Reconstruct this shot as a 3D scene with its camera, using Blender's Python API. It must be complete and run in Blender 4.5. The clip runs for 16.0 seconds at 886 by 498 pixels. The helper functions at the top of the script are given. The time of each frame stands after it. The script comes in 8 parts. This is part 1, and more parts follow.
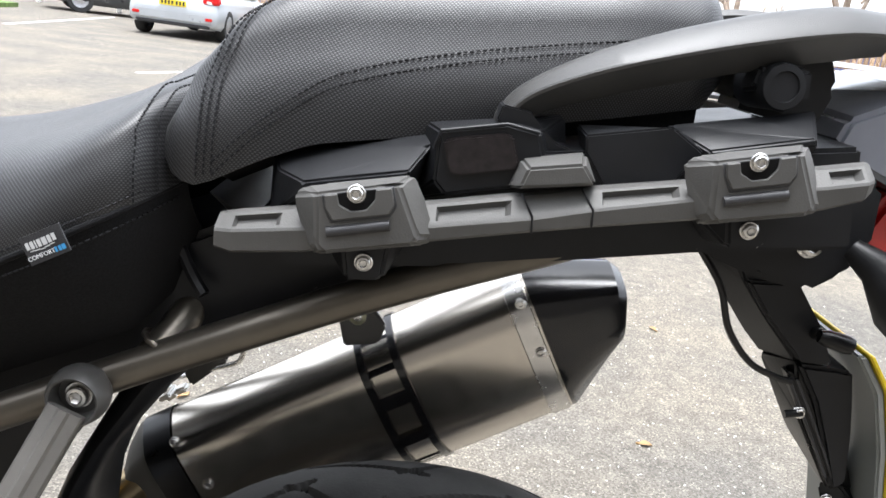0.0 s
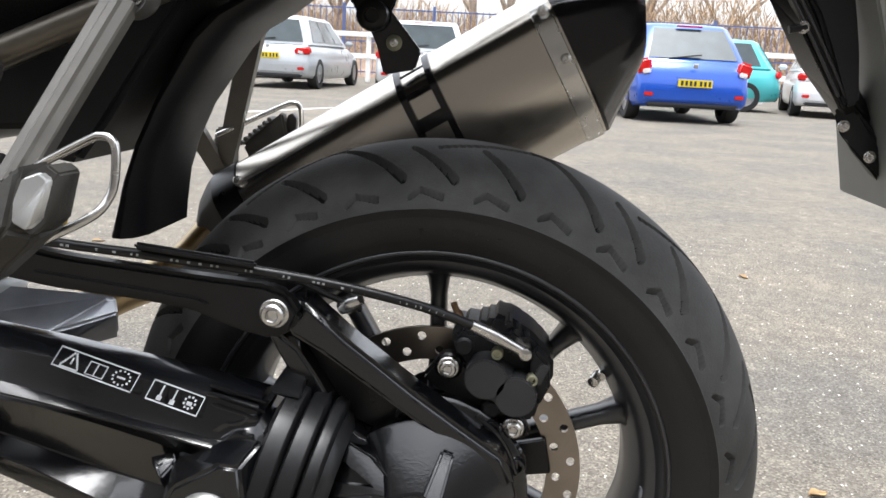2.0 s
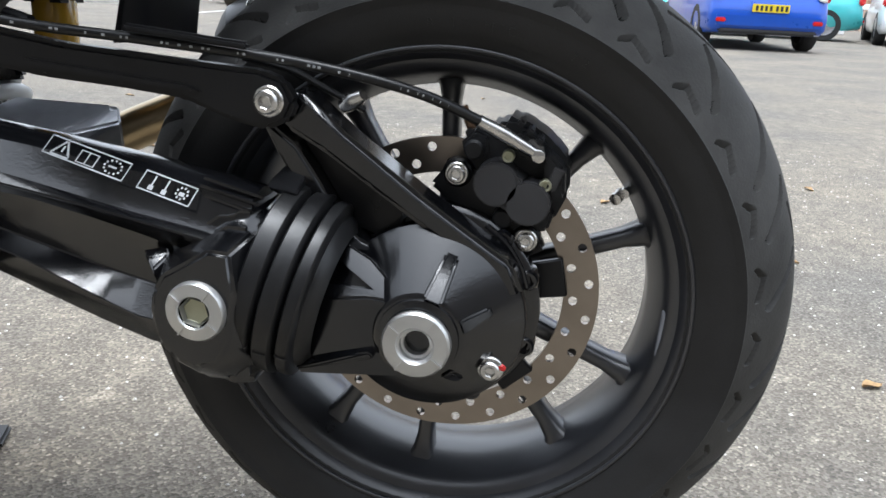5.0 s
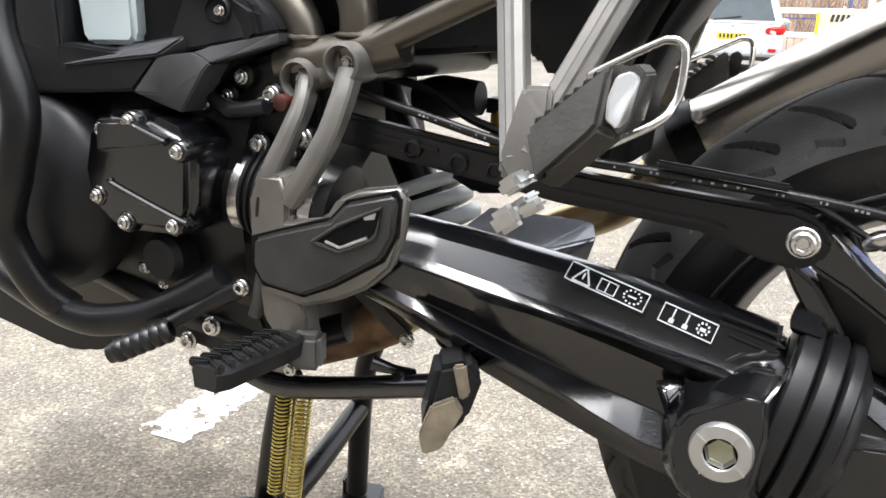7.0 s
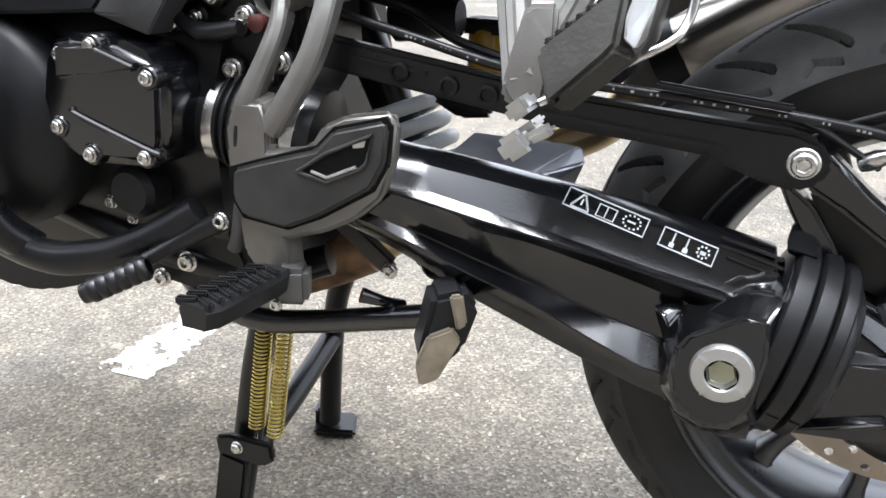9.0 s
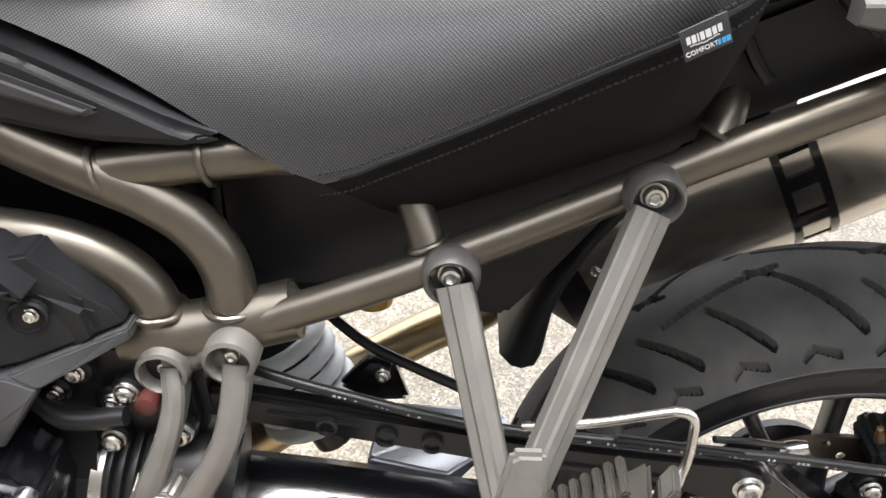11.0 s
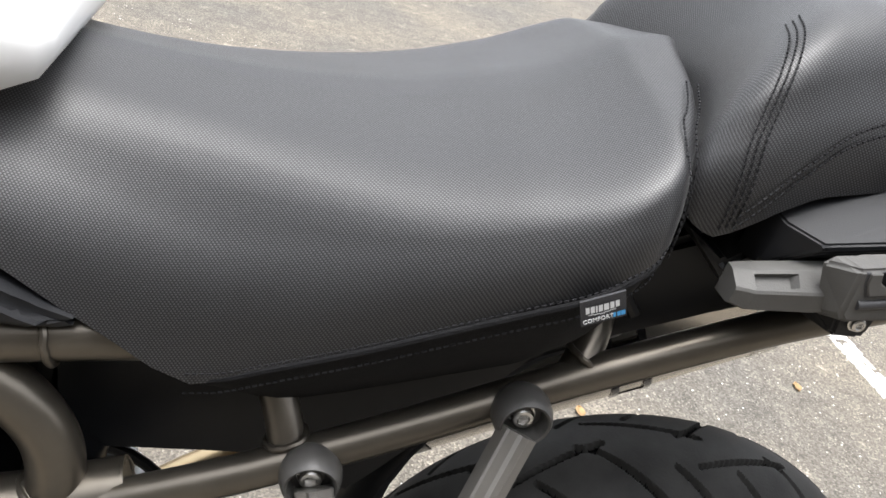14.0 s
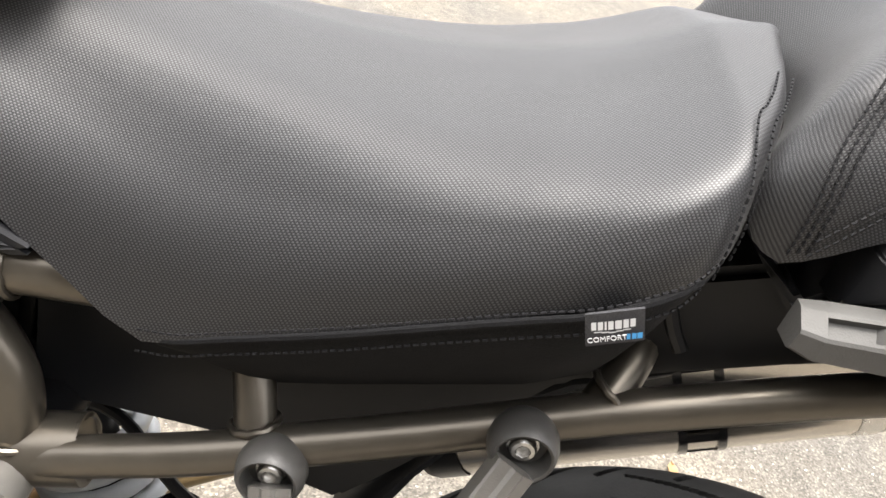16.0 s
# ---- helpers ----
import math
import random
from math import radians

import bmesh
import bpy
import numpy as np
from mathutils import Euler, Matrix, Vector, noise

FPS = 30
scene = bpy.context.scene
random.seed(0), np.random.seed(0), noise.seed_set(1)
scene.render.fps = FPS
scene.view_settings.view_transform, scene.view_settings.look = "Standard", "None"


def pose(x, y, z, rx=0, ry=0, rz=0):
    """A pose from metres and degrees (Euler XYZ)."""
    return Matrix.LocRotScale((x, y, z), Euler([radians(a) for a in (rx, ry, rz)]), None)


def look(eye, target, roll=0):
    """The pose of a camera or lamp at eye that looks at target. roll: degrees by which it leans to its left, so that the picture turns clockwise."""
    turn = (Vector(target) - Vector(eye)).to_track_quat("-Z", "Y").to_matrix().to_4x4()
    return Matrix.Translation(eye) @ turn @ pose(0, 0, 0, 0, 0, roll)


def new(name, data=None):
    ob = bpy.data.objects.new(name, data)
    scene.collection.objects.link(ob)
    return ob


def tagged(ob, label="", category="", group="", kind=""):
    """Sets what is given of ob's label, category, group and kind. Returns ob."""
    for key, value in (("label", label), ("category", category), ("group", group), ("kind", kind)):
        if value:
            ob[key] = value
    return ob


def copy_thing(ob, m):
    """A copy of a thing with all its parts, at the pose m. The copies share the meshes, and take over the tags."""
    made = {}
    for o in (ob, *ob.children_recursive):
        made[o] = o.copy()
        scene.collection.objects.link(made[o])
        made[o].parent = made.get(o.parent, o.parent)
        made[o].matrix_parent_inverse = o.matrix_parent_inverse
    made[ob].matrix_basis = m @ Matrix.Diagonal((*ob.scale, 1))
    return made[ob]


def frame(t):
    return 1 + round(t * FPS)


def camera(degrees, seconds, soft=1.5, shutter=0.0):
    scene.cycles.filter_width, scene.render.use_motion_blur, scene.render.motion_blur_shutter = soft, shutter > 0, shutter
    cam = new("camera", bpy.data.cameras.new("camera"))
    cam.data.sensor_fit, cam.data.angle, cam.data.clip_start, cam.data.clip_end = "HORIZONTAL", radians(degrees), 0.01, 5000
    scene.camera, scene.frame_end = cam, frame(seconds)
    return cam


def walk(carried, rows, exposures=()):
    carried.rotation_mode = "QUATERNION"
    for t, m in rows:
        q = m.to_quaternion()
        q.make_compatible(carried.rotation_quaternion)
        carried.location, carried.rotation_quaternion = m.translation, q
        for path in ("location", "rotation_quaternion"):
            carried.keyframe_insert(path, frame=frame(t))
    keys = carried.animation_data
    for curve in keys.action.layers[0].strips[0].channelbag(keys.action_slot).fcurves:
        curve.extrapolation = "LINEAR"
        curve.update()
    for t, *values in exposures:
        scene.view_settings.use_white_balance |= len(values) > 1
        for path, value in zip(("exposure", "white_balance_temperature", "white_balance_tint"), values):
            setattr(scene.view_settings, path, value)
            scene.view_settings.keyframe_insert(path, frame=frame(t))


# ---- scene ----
DEG = 56.7
cam = camera(DEG, 16.0, soft=1.6)
PATH = [
    (0, (-0.0396, -0.6447, 1.0710), (0.0427, 1.2802, 0.5342), 7.98),
    (0.5, (-0.0181, -0.6844, 0.9875), (-0.0204, 1.2604, 0.5212), 5.06),
    (1, (0.0064, -0.7458, 0.9000), (-0.0938, 1.2126, 0.5066), 3.57),
    (1.5, (0.0298, -0.7809, 0.8393), (-0.1377, 1.1760, 0.4621), 3.16),
    (2, (0.0594, -0.7792, 0.7653), (-0.1056, 1.1623, 0.3145), 3.10),
    (2.5, (0.0825, -0.7760, 0.7151), (-0.0938, 1.1378, 0.1619), 3.83),
    (3, (0.1218, -0.7710, 0.6628), (-0.1081, 1.1155, 0.0399), 3.68),
    (3.2, (0.1229, -0.7682, 0.6344), (-0.0938, 1.1175, 0.0044), 3.75),
    (5.3, (0.1008, -0.7592, 0.6523), (-0.2503, 1.1205, 0.0661), 2.29),
    (5.5, (0.0680, -0.7663, 0.6600), (-0.3402, 1.1125, 0.1092), 1.92),
    (6, (0.0210, -0.7794, 0.6802), (-0.5951, 1.0583, 0.1869), 1.32),
    (6.5, (-0.0558, -0.7948, 0.6929), (-0.8077, 0.9906, 0.1961), 1.66),
    (7, (-0.1233, -0.8136, 0.7074), (-0.9268, 0.9393, 0.1766), 2.02),
    (7.5, (-0.1464, -0.8188, 0.6995), (-0.9259, 0.9145, 0.0766), 1.93),
    (8, (-0.1588, -0.8209, 0.6282), (-0.8702, 0.8681, -0.1727), 1.86),
    (8.5, (-0.1636, -0.8236, 0.6215), (-0.8440, 0.8576, -0.2216), 1.76),
    (9, (-0.1737, -0.8139, 0.7031), (-0.8108, 0.9482, 0.0037), 2.19),
    (9.5, (-0.1859, -0.7764, 0.7464), (-0.7594, 1.0524, 0.1751), 2.63),
    (10, (-0.2382, -0.6817, 0.8960), (-0.6917, 1.0982, 0.1045), 2.20),
    (10.2, (-0.2539, -0.6575, 0.9533), (-0.6189, 1.1088, 0.0890), 3.06),
    (12.3, (-0.5414, -0.6048, 1.0892), (0.0193, 0.9356, -0.0567), 3.18),
    (12.5, (-0.5413, -0.6162, 1.1090), (0.1008, 0.9135, -0.0079), 4.45),
    (13, (-0.5376, -0.6182, 1.1370), (0.1238, 0.9564, 0.0962), 6.17),
    (13.5, (-0.5119, -0.5785, 1.1422), (0.1523, 1.0527, 0.1944), 12.34),
    (14, (-0.4444, -0.5428, 1.1254), (0.0547, 1.1603, 0.2032), 18.16),
    (14.5, (-0.3636, -0.5007, 1.0817), (-0.1099, 1.2483, 0.1454), 22.35),
    (15, (-0.3524, -0.4780, 1.0693), (-0.1764, 1.2943, 0.1591), 23.96),
    (15.5, (-0.3475, -0.4734, 1.0724), (-0.2151, 1.3022, 0.1615), 22.89),
    (16, (-0.3561, -0.4923, 1.0936), (-0.1896, 1.2498, 0.1253), 21.27),
]
EXPOSURES = [(0.0, 2.34, 6150, 10), (0.5, 2.18, 6300, 10), (1.5, 2.08, 6300, 10), (2.5, 1.86, 6200, 10), (3.0, 1.88, 6150, 10), (5.5, 1.88, 5900, 8), (6.0, 2.02, 6150, 11), (7.0, 2.47, 6350, 10), (8.0, 2.43, 6300, 10), (9.0, 2.46, 6000, 10), (10.0, 2.82, 6350, 10), (12.5, 2.71, 6550, 11), (13.0, 2.26, 6480, 11), (13.5, 2.04, 6400, 10), (14.5, 2.14, 6400, 11), (15.0, 2.5, 6700, 11), (15.5, 2.62, 6750, 11), (16.0, 2.6, 6750, 11)]
walk(cam, [(t, look(eye, target, roll)) for t, eye, target, roll in PATH], EXPOSURES)

# ---- sky and sun ----
world = bpy.data.worlds.new("overcast_sky")
scene.world = world
world.use_nodes = True
wn, wl = world.node_tree.nodes, world.node_tree.links
sky = wn.new("ShaderNodeTexSky")
sky.sky_type = "NISHITA"
sky.sun_disc = False
sky.sun_elevation, sky.sun_rotation = radians(88), radians(210)
sky.air_density, sky.dust_density, sky.ozone_density = 1.0, 4.0, 1.0
grey = wn.new("ShaderNodeHueSaturation")
grey.inputs["Saturation"].default_value = 0.16
wl.new(sky.outputs["Color"], grey.inputs["Color"])
wl.new(grey.outputs["Color"], wn["Background"].inputs["Color"])
wn["Background"].inputs["Strength"].default_value = 0.15
sun = new("sun", bpy.data.lights.new("sun", "SUN"))
sun.data.energy, sun.data.angle, sun.data.color = 0.6, radians(25), (1.0, 0.98, 0.95)
sun.matrix_world = look((-0.17, -0.3, 10), (0, 0, 0))


# ---- materials ----
def mat(name, color, rough=0.5, metal=0.0, vary=0.15, scale=30.0, bump=0.0, bump_scale=300.0, coat=0.0, stretch=(1, 1, 1), rough_vary=0.08, spec=0.5):
    m = bpy.data.materials.new(name)
    m.use_nodes = True
    n, l = m.node_tree.nodes, m.node_tree.links
    b = n["Principled BSDF"]
    co = n.new("ShaderNodeTexCoord")
    mp = n.new("ShaderNodeMapping")
    mp.inputs["Scale"].default_value = stretch
    l.new(co.outputs["Object"], mp.inputs["Vector"])
    t1 = n.new("ShaderNodeTexNoise")
    t1.inputs["Scale"].default_value, t1.inputs["Detail"].default_value = scale, 6
    l.new(mp.outputs["Vector"], t1.inputs["Vector"])
    ramp = n.new("ShaderNodeValToRGB")
    lo = [max(0, c * (1 - vary)) for c in color]
    hi = [min(1, c * (1 + vary)) for c in color]
    ramp.color_ramp.elements[0].color, ramp.color_ramp.elements[1].color = (*lo, 1), (*hi, 1)
    ramp.color_ramp.elements[0].position, ramp.color_ramp.elements[1].position = 0.3, 0.7
    l.new(t1.outputs["Fac"], ramp.inputs["Fac"])
    l.new(ramp.outputs["Color"], b.inputs["Base Color"])
    rr = n.new("ShaderNodeMapRange")
    rr.inputs["To Min"].default_value, rr.inputs["To Max"].default_value = max(0.02, rough - rough_vary), min(1, rough + rough_vary)
    l.new(t1.outputs["Fac"], rr.inputs["Value"])
    l.new(rr.outputs["Result"], b.inputs["Roughness"])
    b.inputs["Metallic"].default_value = metal
    b.inputs["Coat Weight"].default_value = coat
    b.inputs["Coat Roughness"].default_value = 0.08
    b.inputs["Specular IOR Level"].default_value = spec
    if bump:
        t2 = n.new("ShaderNodeTexNoise")
        t2.inputs["Scale"].default_value, t2.inputs["Detail"].default_value = bump_scale, 3
        l.new(mp.outputs["Vector"], t2.inputs["Vector"])
        bp = n.new("ShaderNodeBump")
        bp.inputs["Strength"].default_value, bp.inputs["Distance"].default_value = bump, 0.001
        l.new(t2.outputs["Fac"], bp.inputs["Height"])
        l.new(bp.outputs["Normal"], b.inputs["Normal"])
    return m


def weave(name, dark, light, rough, period, depth, gloss=None):
    """Woven cloth or fibre: rows of short raised dots, shifted row by row."""
    m = mat(name, dark, rough, vary=0.1, scale=12)
    n, l = m.node_tree.nodes, m.node_tree.links
    b = n["Principled BSDF"]
    co = [x for x in n if x.bl_idname == "ShaderNodeTexCoord"][0]
    sep = n.new("ShaderNodeSeparateXYZ")
    l.new(co.outputs["UV"], sep.inputs["Vector"])
    waves = []
    for axis, per in (("X", period), ("Y", period * 1.3)):
        mul, cs = n.new("ShaderNodeMath"), n.new("ShaderNodeMath")
        mul.operation, mul.inputs[1].default_value = "MULTIPLY", 2 * math.pi / per
        cs.operation = "COSINE"
        l.new(sep.outputs[axis], mul.inputs[0])
        l.new(mul.outputs[0], cs.inputs[0])
        waves.append(cs)
    both = n.new("ShaderNodeMath")
    both.operation = "MULTIPLY"
    l.new(waves[0].outputs[0], both.inputs[0])
    l.new(waves[1].outputs[0], both.inputs[1])
    rows = n.new("ShaderNodeMath")
    rows.operation, rows.inputs[1].default_value = "MULTIPLY", 2 * math.pi / (period * 0.65)
    l.new(sep.outputs["Y"], rows.inputs[0])
    crest = n.new("ShaderNodeMath")
    crest.operation = "COSINE"
    l.new(rows.outputs[0], crest.inputs[0])
    total = n.new("ShaderNodeMath")
    total.operation, total.inputs[1].default_value = "MULTIPLY_ADD", 0.4
    l.new(crest.outputs[0], total.inputs[0])
    l.new(both.outputs[0], total.inputs[2])
    dots = n.new("ShaderNodeMapRange")
    dots.interpolation_type = "SMOOTHSTEP"
    dots.inputs["From Min"].default_value, dots.inputs["From Max"].default_value = -0.25, 0.6
    l.new(total.outputs[0], dots.inputs["Value"])
    tone = n.new("ShaderNodeMixRGB")
    tone.inputs["Color1"].default_value, tone.inputs["Color2"].default_value = (*dark, 1), (*light, 1)
    l.new(dots.outputs["Result"], tone.inputs["Fac"])
    l.new(tone.outputs["Color"], b.inputs["Base Color"])
    if gloss:
        sheen = n.new("ShaderNodeMapRange")
        sheen.inputs["To Min"].default_value, sheen.inputs["To Max"].default_value = gloss
        l.new(dots.outputs["Result"], sheen.inputs["Value"])
        l.new(sheen.outputs["Result"], b.inputs["Specular IOR Level"])
    bp = n.new("ShaderNodeBump")
    bp.inputs["Strength"].default_value, bp.inputs["Distance"].default_value = 0.7, depth
    l.new(dots.outputs["Result"], bp.inputs["Height"])
    l.new(bp.outputs["Normal"], b.inputs["Normal"])
    return m


def asphalt():
    m = bpy.data.materials.new("asphalt")
    m.use_nodes = True
    n, l = m.node_tree.nodes, m.node_tree.links
    b = n["Principled BSDF"]
    co = n.new("ShaderNodeTexCoord")
    vor = n.new("ShaderNodeTexVoronoi")
    vor.inputs["Scale"].default_value = 230
    fine = n.new("ShaderNodeTexNoise")
    fine.inputs["Scale"].default_value, fine.inputs["Detail"].default_value = 260, 4
    big = n.new("ShaderNodeTexNoise")
    big.inputs["Scale"].default_value, big.inputs["Detail"].default_value = 1.3, 6
    mid = n.new("ShaderNodeTexNoise")
    mid.inputs["Scale"].default_value, mid.inputs["Detail"].default_value = 14, 5
    for t in (vor, fine, big, mid):
        l.new(co.outputs["Object"], t.inputs["Vector"])
    stones = n.new("ShaderNodeValToRGB")
    e = stones.color_ramp.elements
    e[0].position, e[0].color = 0.0, (0.05, 0.0455, 0.039, 1)
    e[1].position, e[1].color = 1.0, (0.31, 0.286, 0.243, 1)
    k = e.new(0.45)
    k.color = (0.105, 0.095, 0.080, 1)
    k = e.new(0.8)
    k.color = (0.165, 0.151, 0.128, 1)
    l.new(vor.outputs["Color"], stones.inputs["Fac"])
    patch = n.new("ShaderNodeValToRGB")
    patch.color_ramp.elements[0].position, patch.color_ramp.elements[0].color = 0.35, (0.8, 0.8, 0.8, 1)
    patch.color_ramp.elements[1].position, patch.color_ramp.elements[1].color = 0.7, (1.22, 1.16, 1.06, 1)
    l.new(big.outputs["Fac"], patch.inputs["Fac"])
    spot = n.new("ShaderNodeValToRGB")
    spot.color_ramp.elements[0].position, spot.color_ramp.elements[0].color = 0.3, (0.8, 0.8, 0.8, 1)
    spot.color_ramp.elements[1].position, spot.color_ramp.elements[1].color = 0.64, (1.12, 1.12, 1.12, 1)
    scuff = spot.color_ramp.elements.new(0.72)
    scuff.color = (1.7, 1.7, 1.7, 1)
    l.new(mid.outputs["Fac"], spot.inputs["Fac"])
    m1, m2 = n.new("ShaderNodeMixRGB"), n.new("ShaderNodeMixRGB")
    m1.blend_type = m2.blend_type = "MULTIPLY"
    m1.inputs["Fac"].default_value = m2.inputs["Fac"].default_value = 1.0
    l.new(stones.outputs["Color"], m1.inputs["Color1"])
    l.new(patch.outputs["Color"], m1.inputs["Color2"])
    l.new(m1.outputs["Color"], m2.inputs["Color1"])
    l.new(spot.outputs["Color"], m2.inputs["Color2"])
    # one broad patch of paler tarmac, thinning out unevenly
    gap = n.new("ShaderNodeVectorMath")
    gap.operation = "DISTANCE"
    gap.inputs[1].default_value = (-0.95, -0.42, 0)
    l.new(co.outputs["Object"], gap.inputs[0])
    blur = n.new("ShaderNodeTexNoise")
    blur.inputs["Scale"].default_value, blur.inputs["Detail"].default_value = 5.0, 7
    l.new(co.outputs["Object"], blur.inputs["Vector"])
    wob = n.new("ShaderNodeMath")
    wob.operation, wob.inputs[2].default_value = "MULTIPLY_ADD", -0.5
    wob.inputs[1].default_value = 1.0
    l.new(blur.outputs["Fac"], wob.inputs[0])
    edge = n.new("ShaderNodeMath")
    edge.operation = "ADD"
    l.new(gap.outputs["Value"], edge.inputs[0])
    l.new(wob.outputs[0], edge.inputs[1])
    pale_mask = n.new("ShaderNodeMapRange")
    pale_mask.interpolation_type = "SMOOTHSTEP"
    pale_mask.inputs["From Min"].default_value, pale_mask.inputs["From Max"].default_value = 0.32, 0.78
    pale_mask.inputs["To Min"].default_value, pale_mask.inputs["To Max"].default_value = 1.0, 0.0
    l.new(edge.outputs[0], pale_mask.inputs["Value"])
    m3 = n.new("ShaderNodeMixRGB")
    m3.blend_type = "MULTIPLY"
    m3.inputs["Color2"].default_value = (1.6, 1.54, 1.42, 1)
    l.new(pale_mask.outputs["Result"], m3.inputs["Fac"])
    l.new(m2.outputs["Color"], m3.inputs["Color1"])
    l.new(m3.outputs["Color"], b.inputs["Base Color"])
    b.inputs["Roughness"].default_value = 0.9
    add = n.new("ShaderNodeMath")
    add.operation = "ADD"
    l.new(vor.outputs["Distance"], add.inputs[0])
    l.new(fine.outputs["Fac"], add.inputs[1])
    bp = n.new("ShaderNodeBump")
    bp.inputs["Strength"].default_value, bp.inputs["Distance"].default_value = 0.6, 0.002
    l.new(add.outputs[0], bp.inputs["Height"])
    l.new(bp.outputs["Normal"], b.inputs["Normal"])
    return m


M_ASPHALT = asphalt()
M_PAINT = mat("worn_white_road_paint", (0.5, 0.49, 0.465), 0.85, vary=0.35, scale=40, bump=0.5, bump_scale=220)
M_VINYL = weave("woven_black_seat_vinyl", (0.0025, 0.0025, 0.003), (0.014, 0.014, 0.0155), 0.48, 0.0021, 0.00010, (0.5, 1.0))
M_VINYL.node_tree.nodes["Principled BSDF"].inputs["Sheen Weight"].default_value = 0.06
M_VINYL.node_tree.nodes["Principled BSDF"].inputs["Sheen Roughness"].default_value = 0.3
M_FABRIC = mat("matt_black_seat_fabric", (0.009, 0.009, 0.0096), 0.85, vary=0.45, scale=700, bump=0.4, bump_scale=900, spec=0.14)
M_THREAD = mat("black_thread", (0.007, 0.007, 0.008), 0.7, spec=0.25)
M_FRAME = mat("bronze_grey_frame_paint", (0.125, 0.112, 0.093), 0.33, 0.8, vary=0.06, scale=60, bump=0.05, bump_scale=900)
M_PLASTIC = mat("satin_black_plastic", (0.0098, 0.0102, 0.0115), 0.42, vary=0.2, scale=25, bump=0.18, bump_scale=1400, spec=0.26)
M_PLASTIC_GREY = mat("matt_charcoal_plastic", (0.034, 0.034, 0.036), 0.46, vary=0.15, scale=25, bump=0.25, bump_scale=1300, spec=0.4)
M_GLOSS = mat("gloss_black_enamel", (0.0026, 0.0028, 0.0036), 0.18, vary=0.3, scale=20, bump=0.12, bump_scale=420, coat=0.3, rough_vary=0.05, spec=0.6)
M_SATIN = mat("satin_black_enamel", (0.0065, 0.0066, 0.0074), 0.3, vary=0.3, scale=20, bump=0.1, bump_scale=600, spec=0.3)
M_WHEEL = mat("satin_black_wheel_enamel", (0.018, 0.019, 0.023), 0.31, vary=0.3, scale=20, bump=0.1, bump_scale=600, spec=0.9)
M_CAST = mat("silver_grey_cast_paint", (0.084, 0.082, 0.078), 0.55, 0.1, vary=0.1, scale=40, bump=0.2, bump_scale=900, spec=0.25)
M_BRACKET = mat("grey_bracket_paint", (0.155, 0.148, 0.136), 0.4, 0.5, vary=0.1, scale=40, bump=0.2, bump_scale=1000)
M_TITAN = mat("brushed_titanium", (0.56, 0.525, 0.47), 0.22, 1.0, vary=0.05, scale=7, bump=0.04, bump_scale=900, rough_vary=0.03)
M_STEEL = mat("bright_steel", (0.6, 0.59, 0.57), 0.25, 1.0, vary=0.1, scale=80)
M_ALU = mat("satin_aluminium", (0.5, 0.5, 0.49), 0.36, 0.85, vary=0.08, scale=60, bump=0.1, bump_scale=800)
# pale blue-grey puts the sky's reflection on a black casting into the colour
M_SKY_PALE = mat("sky_pale_casting", (0.36, 0.375, 0.41), 0.34, 0.75, vary=0.2, scale=25)
M_SPRING = mat("white_spring_paint", (0.55, 0.57, 0.58), 0.35, vary=0.1, scale=20)
M_CARBON = weave("carbon_fibre", (0.008, 0.008, 0.009), (0.013, 0.013, 0.0145), 0.16, 0.0026, 0.00002)
# near-black groove rubber and slot fill, with recess shade put into the colour
M_RECESS_SHADE = mat("recess_shade_black", (0.007, 0.007, 0.007), 0.9, vary=0.3, scale=60, spec=0.08)
M_RUBBER = mat("tyre_rubber", (0.014, 0.014, 0.0145), 0.5, vary=0.35, scale=18, bump=0.25, bump_scale=500, rough_vary=0.12, spec=0.4)
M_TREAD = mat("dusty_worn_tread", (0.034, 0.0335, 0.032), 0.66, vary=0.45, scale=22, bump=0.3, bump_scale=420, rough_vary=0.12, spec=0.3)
M_PEG = mat("grimy_brown_rubber", (0.023, 0.0212, 0.0172), 0.5, vary=0.4, scale=45, bump=0.3, bump_scale=300)
M_SOFT = mat("black_rubber", (0.0095, 0.0096, 0.0102), 0.34, vary=0.25, scale=30, bump=0.1, bump_scale=500, spec=0.35)
M_DISC = mat("brake_disc_steel", (0.3, 0.26, 0.22), 0.34, 1.0, vary=0.12, scale=25, stretch=(1, 20, 1))
M_BRASS = mat("zinc_gold_plating", (0.5, 0.41, 0.13), 0.25, 1.0, vary=0.2, scale=40)
M_HEADER = mat("heat_tinted_steel", (0.42, 0.33, 0.2), 0.32, 1.0, vary=0.25, scale=14)
M_RUST = mat("rusty_collector_steel", (0.16, 0.1, 0.06), 0.55, 0.7, vary=0.5, scale=40, bump=0.4, bump_scale=300)
M_WHITE = mat("white_enamel", (0.78, 0.78, 0.77), 0.35, vary=0.04, scale=10)
M_RESERVOIR = mat("milky_plastic", (0.62, 0.72, 0.74), 0.35, vary=0.06, scale=12)
M_DECAL_GREY = mat("pale_grey_print", (0.3, 0.31, 0.32), 0.5, vary=0.25, scale=90)
M_DECAL = mat("white_print", (0.62, 0.63, 0.64), 0.5, vary=0.05, scale=60)
M_BLUE_PRINT = mat("blue_print", (0.05, 0.3, 0.62), 0.5, vary=0.05, scale=60)
M_TAG = mat("woven_black_label", (0.03, 0.03, 0.033), 0.75, vary=0.3, scale=700, bump=0.4, bump_scale=1200)
